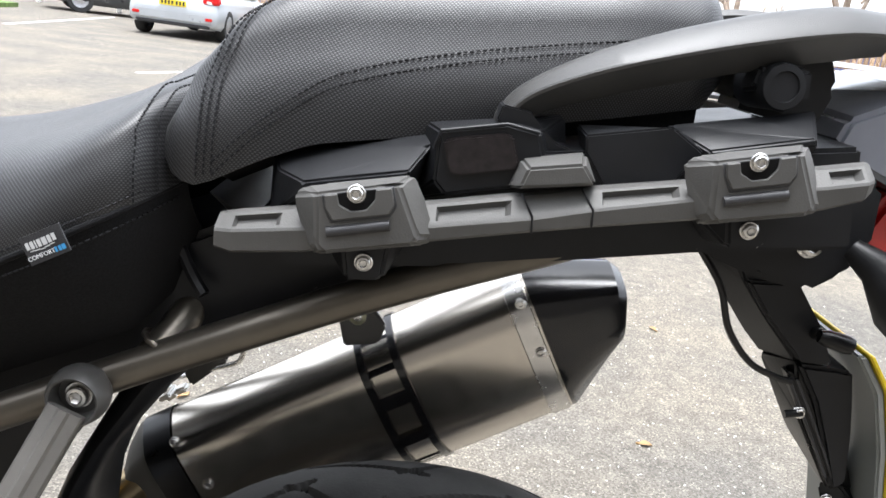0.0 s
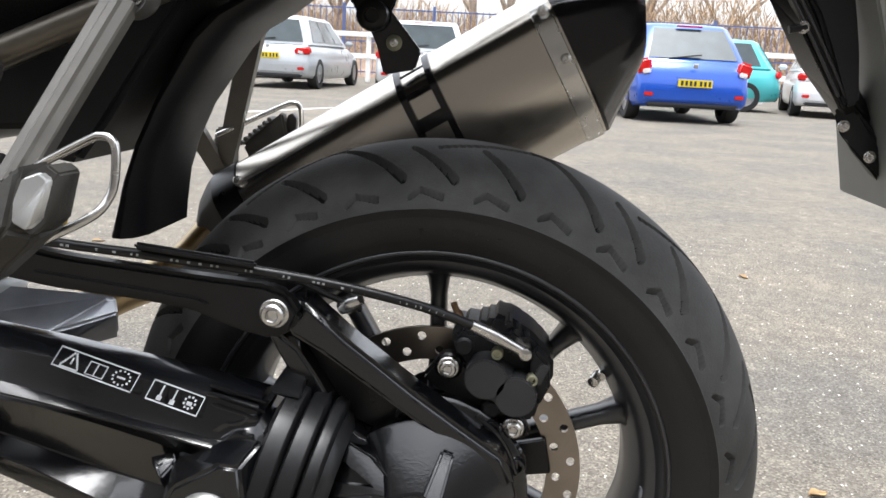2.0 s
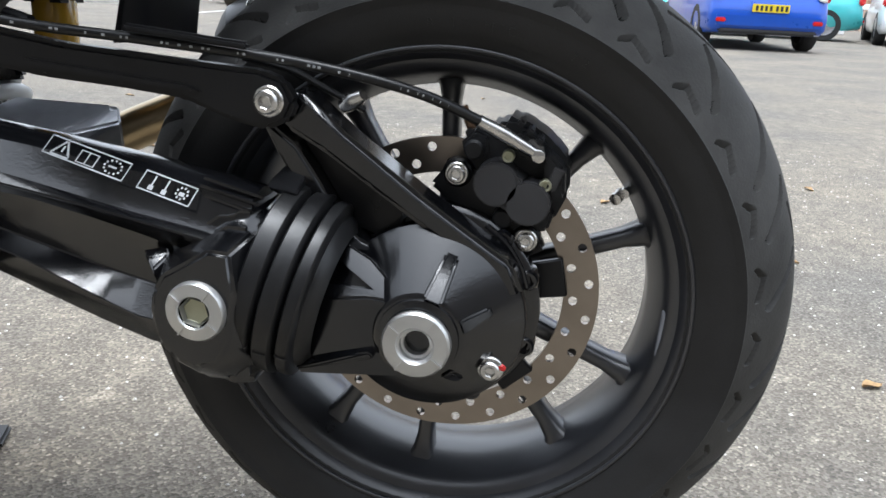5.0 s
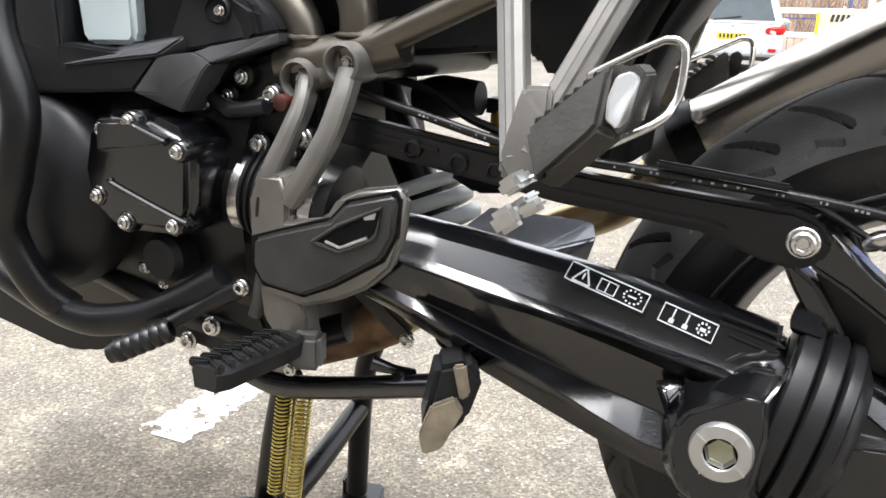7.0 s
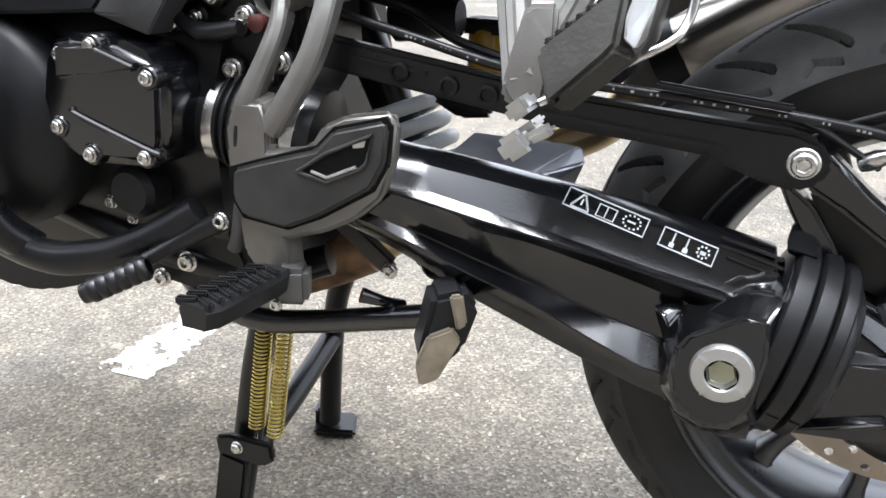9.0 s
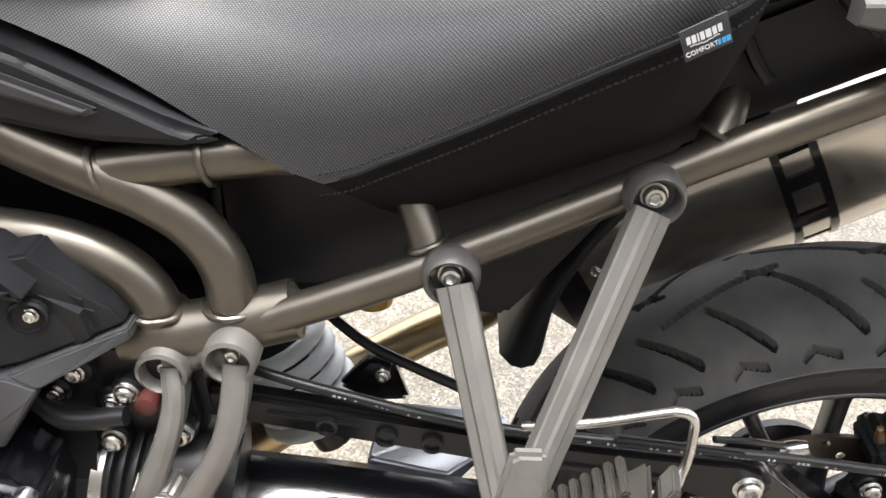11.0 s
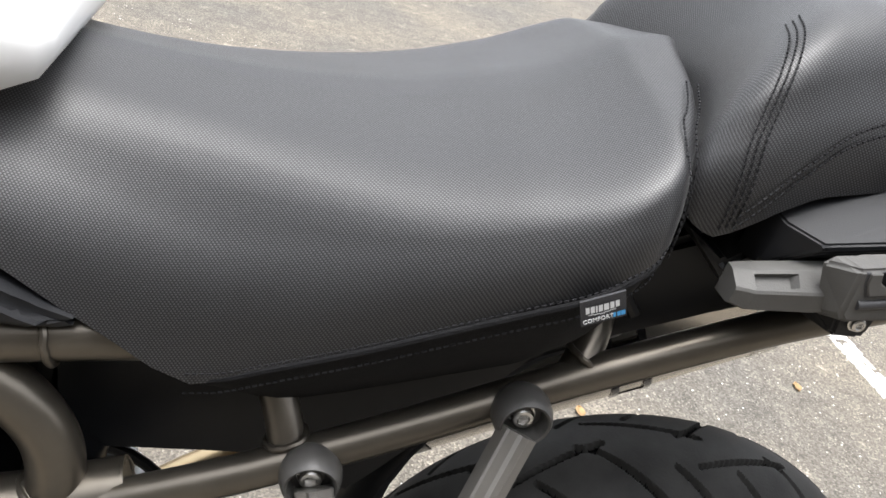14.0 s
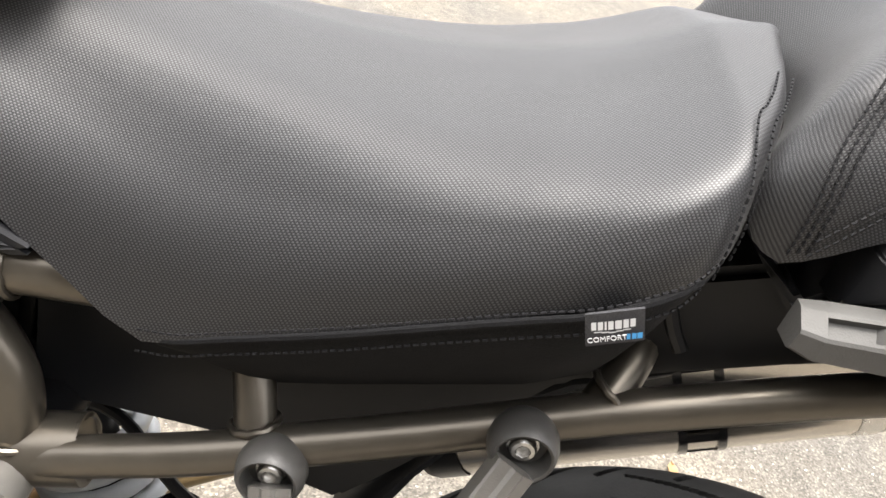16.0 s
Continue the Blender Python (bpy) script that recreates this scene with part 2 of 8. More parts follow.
M_YELLOW = mat("yellow_plate", (0.75, 0.58, 0.02), 0.4, vary=0.05, scale=20)
M_RED = mat("red_lens", (0.55, 0.012, 0.012), 0.15, vary=0.1, scale=30, coat=0.6)
M_REDBOLT = mat("red_seal", (0.05, 0.008, 0.006), 0.5)
M_AMBER = mat("amber_fluid", (0.5, 0.3, 0.03), 0.25, coat=0.4)
M_REFLECT = mat("dark_reflector", (0.014, 0.011, 0.0115), 0.35, vary=0.4, scale=200, coat=0.1, spec=0.3)
M_CLEAR = mat("smoked_lens", (0.2, 0.21, 0.24), 0.2, 0.2, vary=0.05, coat=0.6)
M_GRAB = mat("warm_grey_moulding", (0.046, 0.045, 0.043), 0.38, vary=0.12, scale=25, bump=0.2, bump_scale=1200, spec=0.4)
M_HEEL = mat("charcoal_heel_plastic", (0.034, 0.033, 0.032), 0.5, vary=0.2, scale=40, bump=0.25, bump_scale=900, spec=0.35)
M_CUP = mat("charcoal_bolt_cup", (0.055, 0.053, 0.05), 0.42, vary=0.15, scale=40, bump=0.2, bump_scale=1100)
M_BARE = mat("worn_bare_metal", (0.3, 0.265, 0.21), 0.4, 0.8, vary=0.3, scale=50)
M_RIM = mat("pale_plating", (0.36, 0.36, 0.26), 0.4, 0.7, vary=0.1, scale=60)
M_SIGN = mat("grey_plate_back", (0.2, 0.21, 0.2), 0.4, vary=0.1, scale=20)


# ---- mesh helpers ----
def finish(me, material, sharp=38):
    me.materials.append(material)
    me.shade_smooth()
    me.set_sharp_from_angle(angle=radians(sharp))


def part(name, bm, material, parent, label="", sharp=38):
    """Link a bmesh, or a finished mesh, as one object under its thing."""
    if isinstance(bm, bmesh.types.BMesh):
        me = bpy.data.meshes.new(name)
        bmesh.ops.recalc_face_normals(bm, faces=bm.faces)
        bm.to_mesh(me)
        bm.free()
        finish(me, material, sharp)
    else:
        me = bm
        if not me.materials:
            finish(me, material, sharp)
    ob = new(name, me)
    ob.parent = parent
    return tagged(ob, label)


def thing(name, label, category, at=(0, 0, 0), group=""):
    ob = new(name)
    ob.location = at
    ob.empty_display_size = 0.1
    return tagged(ob, label, category, group)


def smooth_line(pts, steps=6):
    """Points along a curve that passes through all the given ones."""
    p = [Vector(q) for q in pts]
    if len(p) < 3:
        return p
    ext = [p[0] * 2 - p[1]] + p + [p[-1] * 2 - p[-2]]
    out = []
    for a, b, c, d in zip(ext, ext[1:], ext[2:], ext[3:]):
        for i in range(steps):
            t = i / steps
            out.append(0.5 * (2 * b + (c - a) * t + (2 * a - 5 * b + 4 * c - d) * t * t + (3 * b - a - 3 * c + d) * t ** 3))
    return out + [p[-1]]


def tube(pts, r, n=12, steps=6, bm=None, caps=True):
    """A round bar along points; r is a radius or one for each given point."""
    bm = bm or bmesh.new()
    line = smooth_line(pts, steps)
    count = len(line)
    radii = [r] * count if not isinstance(r, (list, tuple)) else [float(v) for v in np.interp(np.linspace(0, 1, count), np.linspace(0, 1, len(r)), r)]
    side, rings = None, []
    for i, p in enumerate(line):
        d = (line[min(i + 1, count - 1)] - line[max(i - 1, 0)]).normalized()
        if side is None:
            side = d.orthogonal().normalized()
        side = (side - d * side.dot(d)).normalized()
        up = d.cross(side)
        rings.append([bm.verts.new(p + radii[i] * (math.cos(a) * side + math.sin(a) * up)) for a in (2 * math.pi * k / n for k in range(n))])
    for a, b in zip(rings, rings[1:]):
        for k in range(n):
            bm.faces.new((a[k], a[(k + 1) % n], b[(k + 1) % n], b[k]))
    if caps:
        bm.faces.new(rings[0][::-1])
        bm.faces.new(rings[-1])
    return bm


def prism(pts, y0, y1, bevel=0.003, segments=2, bm=None):
    """A plate with the outline pts (x, z), from y0 to y1, its edges rounded."""
    one = bmesh.new()
    a = [one.verts.new((x, y0, z)) for x, z in pts]
    b = [one.verts.new((x, y1, z)) for x, z in pts]
    one.faces.new(a)
    one.faces.new(b[::-1])
    for i in range(len(pts)):
        j = (i + 1) % len(pts)
        one.faces.new((a[i], b[i], b[j], a[j]))
    bmesh.ops.recalc_face_normals(one, faces=one.faces)
    if bevel:
        bmesh.ops.bevel(one, geom=one.edges[:], offset=bevel, segments=segments, affect="EDGES", clamp_overlap=True)
    return joined(bm, one)


def joined(bm, one):
    if bm is None:
        return one
    me = bpy.data.meshes.new("join")
    one.to_mesh(me)
    one.free()
    bm.from_mesh(me)
    bpy.data.meshes.remove(me)
    return bm


def box(c, size, rot=(0, 0, 0), bevel=0.003, segments=2, bm=None):
    one = bmesh.new()
    bmesh.ops.create_cube(one, size=1.0)
    bmesh.ops.scale(one, vec=size, verts=one.verts)
    if bevel:
        bmesh.ops.bevel(one, geom=one.edges[:], offset=bevel, segments=segments, affect="EDGES", clamp_overlap=True)
    bmesh.ops.transform(one, matrix=pose(*c, *rot), verts=one.verts)
    return joined(bm, one)


def lathe(profile, at=(0, 0, 0), axis=(0, -1, 0), n=32, bm=None, closed=False, phase=0.0):
    """Turn a profile of (radius, distance along the axis) round an axis through at."""
    bm = bm or bmesh.new()
    d = Vector(axis).normalized()
    side = d.orthogonal().normalized()
    up = d.cross(side)
    rings = []
    for r, h in profile:
        c = Vector(at) + d * h
        if r < 1e-6:
            rings.append([bm.verts.new(c)] * n)
        else:
            rings.append([bm.verts.new(c + r * (math.cos(a) * side + math.sin(a) * up)) for a in (phase + 2 * math.pi * k / n for k in range(n))])
    pairs = list(zip(rings, rings[1:])) + ([(rings[-1], rings[0])] if closed else [])
    for a, b in pairs:
        for k in range(n):
            f = []
            for v in (a[k], a[(k + 1) % n], b[(k + 1) % n], b[k]):
                if v not in f:
                    f.append(v)
            if len(f) > 2:
                bm.faces.new(f)
    return bm


def sheet(P, close_u=False, close_v=False, name="sheet"):
    """A mesh over a grid of points P[i][j], with UVs in metres along its two ways."""
    P = np.asarray(P, float)
    nu, nv = P.shape[:2]
    su = np.r_[0, np.cumsum(np.linalg.norm(np.diff(P[:, nv // 2], axis=0), axis=1))]
    lens = np.linalg.norm(np.diff(P, axis=1), axis=2)
    sv = np.concatenate([np.zeros((nu, 1)), np.cumsum(lens, axis=1)], axis=1)
    if not close_v:
        sv = sv - sv[:, nv // 2:nv // 2 + 1]
    faces, uvs = [], []
    for i in range(nu if close_u else nu - 1):
        k = (i + 1) % nu
        for j in range(nv if close_v else nv - 1):
            m = (j + 1) % nv
            faces.append((i * nv + j, k * nv + j, k * nv + m, i * nv + m))
            ui, uk = su[i], su[i + 1] if i + 1 < nu else su[i] + 0.01
            uvs += [(ui, sv[i, j]), (uk, sv[k, j]), (uk, sv[k, m] if m else sv[k, j] + 0.01), (ui, sv[i, m] if m else sv[i, j] + 0.01)]
    me = bpy.data.meshes.new(name)
    me.from_pydata(P.reshape(-1, 3).tolist(), [], faces)
    layer = me.uv_layers.new(name="UVMap")
    layer.data.foreach_set("uv", np.array(uvs, float).ravel())
    return me


def loft(rings, caps=True, bm=None):
    bm = bm or bmesh.new()
    vs = [[bm.verts.new(p) for p in ring] for ring in rings]
    n = len(vs[0])
    for a, b in zip(vs, vs[1:]):
        for k in range(n):
            bm.faces.new((a[k], a[(k + 1) % n], b[(k + 1) % n], b[k]))
    if caps:
        bm.faces.new(vs[0][::-1])
        bm.faces.new(vs[-1])
    return bm


def hull(pts, bevel=0.003, segments=2):
    """A faceted block: the smallest closed body round the points, its edges rounded."""
    bm = bmesh.new()
    for p in pts:
        bm.verts.new(p)
    bmesh.ops.convex_hull(bm, input=bm.verts[:])
    loose = [v for v in bm.verts if not v.link_faces]
    bmesh.ops.delete(bm, geom=loose, context="VERTS")
    bmesh.ops.dissolve_limit(bm, angle_limit=radians(3), verts=bm.verts[:], edges=bm.edges[:])
    bmesh.ops.recalc_face_normals(bm, faces=bm.faces)
    if bevel:
        bmesh.ops.bevel(bm, geom=bm.edges[:], offset=bevel, segments=segments, affect="EDGES", clamp_overlap=True)
    return bm


def slab(front, back):
    """Corner points for hull(): two outlines of (x, z), each at its y."""
    return [(x, y, z) for pts, y in (front, back) for x, z in pts]


def lettering(text, size, depth=0.0004, spacing=1.0):
    """Raised letters as one mesh in the x-z plane, facing -y, centred."""
    cu = bpy.data.curves.new("text", "FONT")
    cu.body, cu.size, cu.extrude = text, size, depth
    cu.align_x, cu.align_y, cu.space_character = "CENTER", "CENTER", spacing
    cu.resolution_u = 3
    tmp = bpy.data.objects.new("text", cu)
    me = bpy.data.meshes.new_from_object(tmp)
    bpy.data.objects.remove(tmp)
    bpy.data.curves.remove(cu)
    me.transform(Matrix.Rotation(radians(90), 4, "X"))
    return me


def mirror_y(pts):
    return [(x, -y, z) for x, y, z in pts]


def socket_bolt(n=24):
    """A button-head bolt of radius 1 that faces -y, with a washer rim and a hexagonal socket."""
    bm = lathe([(1.25, -0.35), (1.25, -0.1), (1.15, 0.0), (1.0, 0.0), (0.97, 0.45), (0.82, 0.62), (0.55, 0.66)], n=n)
    lathe([(0.55, 0.66), (0.5, 0.62), (0.46, 0.3), (0.0, 0.28)], n=6, bm=bm)
    me = bpy.data.meshes.new("bolt")
    bmesh.ops.recalc_face_normals(bm, faces=bm.faces)
    bm.to_mesh(me)
    bm.free()
    finish(me, M_STEEL, 30)
    return me


BOLT = socket_bolt()


def bolt(at, r, parent, turn=0.0, tilt=0.0, name="bolt"):
    ob = new(name, BOLT)
    ob.matrix_basis = pose(*at, tilt, 0, 0) @ pose(0, 0, 0, 0, turn, 0)
    ob.scale = (r, r, r)
    ob.parent = parent
    return ob


# ---- ground ----
def ground():
    bm = bmesh.new()
    xs = [-3000, -300, -40, -8, -3, 3, 8, 40, 300, 3000]
    vs = [[bm.verts.new((x, y, 0)) for y in xs] for x in xs]
    for i in range(9):
        for j in range(9):
            bm.faces.new((vs[i][j], vs[i + 1][j], vs[i + 1][j + 1], vs[i][j + 1]))
    me = bpy.data.meshes.new("ground")
    bm.to_mesh(me)
    bm.free()
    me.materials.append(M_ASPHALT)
    tagged(new("ground", me), "worn grey-brown tarmac of an open car park", "ground", kind="structure")


ground()


def road_mark(name, pts, width, label, ragged=0.02, seed=3, hole=0.27, thick=0.0016):
    """A worn painted line: a thin sheet with ragged edges and missing flakes."""
    rnd = random.Random(seed)
    a, b = Vector((*pts[0], 0)), Vector((*pts[1], 0))
    d = (b - a).normalized()
    s = Vector((-d.y, d.x, 0))
    n, k = max(8, int((b - a).length / 0.005)), 20
    bm = bmesh.new()
    rows = []
    for i in range(n + 1):
        lo, hi = [e * width / 2 + ragged * (noise.noise(Vector((i * 0.11, e * 7, seed))) + 0.6 * noise.noise(Vector((i * 0.4, e * 7, seed)))) for e in (-1, 1)]
        rows.append([bm.verts.new(a + (b - a) * (i / n) + s * (lo + (hi - lo) * j / k) + Vector((0, 0, thick if 0 < j < k else thick * 0.6))) for j in range(k + 1)])
    for i in range(n):
        for j in range(k):
            c = (rows[i][j].co + rows[i + 1][j + 1].co) / 2
            if noise.noise(c * 16) * 0.6 + noise.noise(c * 55) * 0.5 + noise.noise(c * 140) * 0.25 > hole:
                continue
            bm.faces.new((rows[i][j], rows[i + 1][j], rows[i + 1][j + 1], rows[i][j + 1]))
    me = bpy.data.meshes.new(name)
    bm.to_mesh(me)
    bm.free()
    me.materials.append(M_PAINT)
    tagged(new(name, me), label, "road marking", kind="structure")


road_mark("parking_line", ((-1.09, 0.15), (-1.10, 0.47)), 0.1, "short worn white parking line on tarmac")
road_mark("parking_line", ((1.505, 1.52), (1.535, -0.6)), 0.085, "worn white parking bay line on tarmac", 0.012, 5)
road_mark("parking_line", ((-3.4, 9.0), (-1.2, 14.6)), 0.1, "faint white parking bay line on tarmac", 0.012, 6)
road_mark("parking_line", ((-7.2, 13.6), (-8.0, 20.5)), 0.12, "faint white parking bay line on tarmac", 0.012, 7)


# ---- the motorcycle ----
bike = thing("motorcycle", "black adventure touring motorcycle parked on its centre stand", "motorcycle")
WC = Vector((0.0, -0.02, 0.385))
RT = 0.309


def tyre_mesh():
    """The tyre as one dense sheet round the wheel, with the tread grooves sunk into it."""
    prof = [(0.212, -0.066), (0.219, -0.0705), (0.227, -0.0745), (0.228, -0.0752), (0.237, -0.0785), (0.245, -0.0805), (0.2495, -0.0812), (0.2500, -0.0814), (0.2560, -0.0842), (0.2572, -0.0846)]
    crown = [(RT - 0.0515 * (abs(y) / 0.084) ** 2.15, y) for y in 0.0838 * np.sin(np.linspace(-1.35, 1.35, 141)) / np.sin(1.35)]
    prof = prof + crown + [(r, -y) for r, y in prof[::-1]]
    pr = np.array(prof)
    nt, pitches = 1440, 30
    th = np.arange(nt) * 2 * math.pi / nt
    r = np.repeat(pr[None, :, 0], nt, 0)
    y = np.repeat(pr[None, :, 1], nt, 0)
    # place in the pitch, 0..1, separately for the two sides
    ph = (th[:, None] / (2 * math.pi) * pitches + np.where(y > 0, 1.5, 0.0)) % 3.0
    s = np.abs(y)
    sunk = np.zeros_like(r)

    def groove(s0, p0, s1, p1, w, which):
        length = 2 * math.pi * RT / pitches
        for shift in (-3, 0, 3):
            ax, ay, bx, by = s0, (p0 + which + shift) * length, s1, (p1 + which + shift) * length
            px, py = s, ph * length
            dx, dy = bx - ax, by - ay
            t = np.clip(((px - ax) * dx + (py - ay) * dy) / (dx * dx + dy * dy), 0, 1)
            dist = np.hypot(px - ax - t * dx, py - ay - t * dy)
            np.maximum(sunk, np.clip((w * (0.65 + 0.35 * t) - dist) / 0.0009 + 0.5, 0, 1), out=sunk)

    # a pattern that comes back every third pitch: one long hooked groove, two short ones, and one that runs back to the crown
    groove(0.011, 0.10, 0.063, -0.85, 0.0036, 0)
    groove(0.0035, 0.36, 0.011, 0.10, 0.0034, 0)
    groove(0.030, 0.02, 0.066, -0.62, 0.0034, 1)
    groove(0.030, 0.02, 0.064, -0.62, 0.0034, 2)
    groove(0.029, -0.35, 0.003, -2.0, 0.0028, 2)
    # crooked notches near the shoulder
    for k in range(3):
        groove(0.0772, 0.02, 0.0722, -0.13, 0.0019, k)
        groove(0.0722, -0.13, 0.0768, -0.46, 0.0021, k)
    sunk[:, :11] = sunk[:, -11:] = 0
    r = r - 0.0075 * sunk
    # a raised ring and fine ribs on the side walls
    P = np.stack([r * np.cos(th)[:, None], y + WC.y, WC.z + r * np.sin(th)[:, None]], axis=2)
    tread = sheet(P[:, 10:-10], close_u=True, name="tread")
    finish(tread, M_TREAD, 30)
    # sunken faces get a darker material: undusted rubber plus painted groove shade
    tread.materials.append(M_RECESS_SHADE)
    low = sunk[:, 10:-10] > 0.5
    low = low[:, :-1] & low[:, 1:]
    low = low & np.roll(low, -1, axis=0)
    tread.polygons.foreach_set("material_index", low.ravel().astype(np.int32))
    return sheet(P[:, :11], close_u=True, name="tyre"), tread, sheet(P[:, -11:], close_u=True, name="tyre")


def ring_with_holes(c, y, ro, ri, hole, count, thick, phase=0.0):
    """A drilled brake disc: count round holes, cut right through."""
    bm = bmesh.new()
    rm = (ro + ri) / 2
    for i in range(count):
        a0 = phase + 2 * math.pi * i / count
        half = math.pi / count
        off = (ro - ri) * 0.22 * (1 if i % 2 else -1)
        outer = [(ri, -half), (ri, 0), (ri, half), (rm, half), (ro, half), (ro, 0), (ro, -half), (rm, -half)]
        xy = [(r * math.cos(a0 + a), r * math.sin(a0 + a)) for r, a in outer]
        hc = ((rm + off) * math.cos(a0), (rm + off) * math.sin(a0))
        hole_pts = []
        for k in range(8):
            d = a0 + radians(225 - 45 * k)
            hole_pts.append((hc[0] + math.cos(d) * hole, hc[1] + math.sin(d) * hole))
        layers = []
        for yy in (y, y + thick):
            layers.append(([bm.verts.new((c.x + x, yy, c.z + z)) for x, z in xy], [bm.verts.new((c.x + x, yy, c.z + z)) for x, z in hole_pts]))
        for o, h in layers:
            for k in range(8):
                bm.faces.new((o[k], o[(k + 1) % 8], h[(k + 1) % 8], h[k]))
        for k in range(8):
            m = (k + 1) % 8
            bm.faces.new((layers[0][1][k], layers[0][1][m], layers[1][1][m], layers[1][1][k]))
            if k in (0, 1, 4, 5):
                bm.faces.new((layers[0][0][k], layers[0][0][m], layers[1][0][m], layers[1][0][k]))
    bmesh.ops.remove_doubles(bm, verts=bm.verts, dist=1e-5)
    return bm


def rear_wheel():
    lip = [(0.2065, -0.058), (0.212, -0.066), (0.2165, -0.0685), (0.219, -0.066), (0.218, -0.06), (0.212, -0.056), (0.206, -0.046), (0.199, -0.036), (0.195, -0.02)]
    loop = lip + [(r, -y) for r, y in lip[::-1]] + [(0.190, 0.05), (0.188, 0.03), (0.183, 0.02), (0.183, -0.02), (0.188, -0.03), (0.193, -0.047), (0.2, -0.056)]
    rim = part("rear_wheel", lathe([(r, -y) for r, y in loop], WC, n=128, closed=True), M_WHEEL, bike, "satin black cast alloy wheel rim")
    bead = lathe([(0.2165 + 0.0022 * math.cos(a), 0.0695 + 0.0022 * math.sin(a)) for a in np.linspace(0, 2 * math.pi, 9)[:-1]], WC, n=128, closed=True)
    part("rim_bead", bead, M_WHEEL, rim, sharp=80)
    near, tread, far = tyre_mesh()
    part("tyre_wall", near, M_RUBBER, rim, "black tyre side wall", 30)
    part("tyre_wall", far, M_RUBBER, rim, "black tyre side wall", 30)
    part("tyre_tread", tread, M_TREAD, rim, "dusty grey road tyre tread, groove shade put into the colour", 30)
    hub = lathe([(0.03, -0.07), (0.046, -0.068), (0.05, -0.05), (0.043, -0.03), (0.043, 0.03), (0.05, 0.05), (0.06, 0.06), (0.055, 0.075), (0.03, 0.08)], WC, (0, 1, 0), 40)
    part("hub", hub, M_SATIN, rim)
    one = bmesh.new()
    secs = [(0.035, 0.0125, 0.02), (0.07, 0.009, 0.016), (0.12, 0.0075, 0.013), (0.165, 0.0075, 0.013), (0.182, 0.010, 0.016), (0.190, 0.017, 0.019)]
    rings = []
    for rad, w, d in secs:
        yc = -0.012
        rings.append([(rad, yc + d * dy, w * dz) for dy, dz in ((-1, -0.55), (-0.7, -1), (0.7, -1), (1, -0.55), (1, 0.55), (0.7, 1), (-0.7, 1), (-1, 0.55))])
    loft(rings, bm=one)
    sp = bpy.data.meshes.new("spoke")
    bmesh.ops.recalc_face_normals(one, faces=one.faces)
    one.to_mesh(sp)
    one.free()
    finish(sp, M_WHEEL, 50)
    for k in range(5):
        for off in (-14.5, 14.5):
            ob = new("spoke", sp)
            ob.parent = rim
            ob.matrix_basis = Matrix.Translation(WC) @ pose(0, 0, 0, 0, -(34.3 + 72 * k + off), 0)
    part("brake_disc", ring_with_holes(WC, -0.060, 0.1395, 0.108, 0.0043, 48, 0.005), M_DISC, rim, "drilled steel brake disc with brown wear tint", 40)
    carrier = lathe([(0.028, 0.034), (0.06, 0.036), (0.062, 0.046), (0.028, 0.05)], WC, n=40)
    dc = part("disc_carrier", carrier, M_SATIN, rim)
    for k in range(6):
        a = radians(60 * k + 12)
        p = [Vector((math.cos(a + da) * rr, 0, math.sin(a + da) * rr)) + WC for rr, da in ((0.03, -0.5), (0.112, -0.16), (0.112, 0.16), (0.03, 0.5))]
        part("carrier_arm", prism([(q.x, q.z) for q in p], -0.066, -0.059, 0.0015, 1), M_SATIN, dc)
    # raised size marking on the side wall
    for text, a0 in (("R 17 M/C", 86), ("72", 64)):
        wide = 2.3
        for i, ch in enumerate(text):
            if ch == " ":
                continue
            a = a0 - (i - (len(text) - 1) / 2) * wide
            ob = part("raised_letter", lettering(ch, 0.0105, 0.0003), M_RUBBER, rim)
            ob.matrix_basis = Matrix.Translation(WC) @ pose(0, 0, 0, 0, 90 - a, 0) @ Matrix.Translation((0, -0.0782, 0.236)) @ pose(0, 0, 0, 22, 0, 0)
    v = Vector((0.157, -0.03, 0.486))
    out = (WC - v).normalized()
    valve = tube([v - out * 0.03 + Vector((0, 0.008, 0)), v, v + out * 0.006 - Vector((0, 0.014, 0))], 0.0045, 10)
    lathe([(0.0, 0.022), (0.0055, 0.02), (0.0055, 0.006), (0.004, 0.004)], v + out * 0.006, (out.x, -2.0, out.z), 10, valve)
    part("valve", valve, M_STEEL, rim, "bright metal tyre valve with cap")
    sign = prism([(0.192, 0.345), (0.198, 0.347), (0.2, 0.385), (0.194, 0.39)], -0.072, -0.069, 0.001, 1)
    part("rim_marking", sign, M_CLEAR, rim, "grey printed marking on the rim")


rear_wheel()


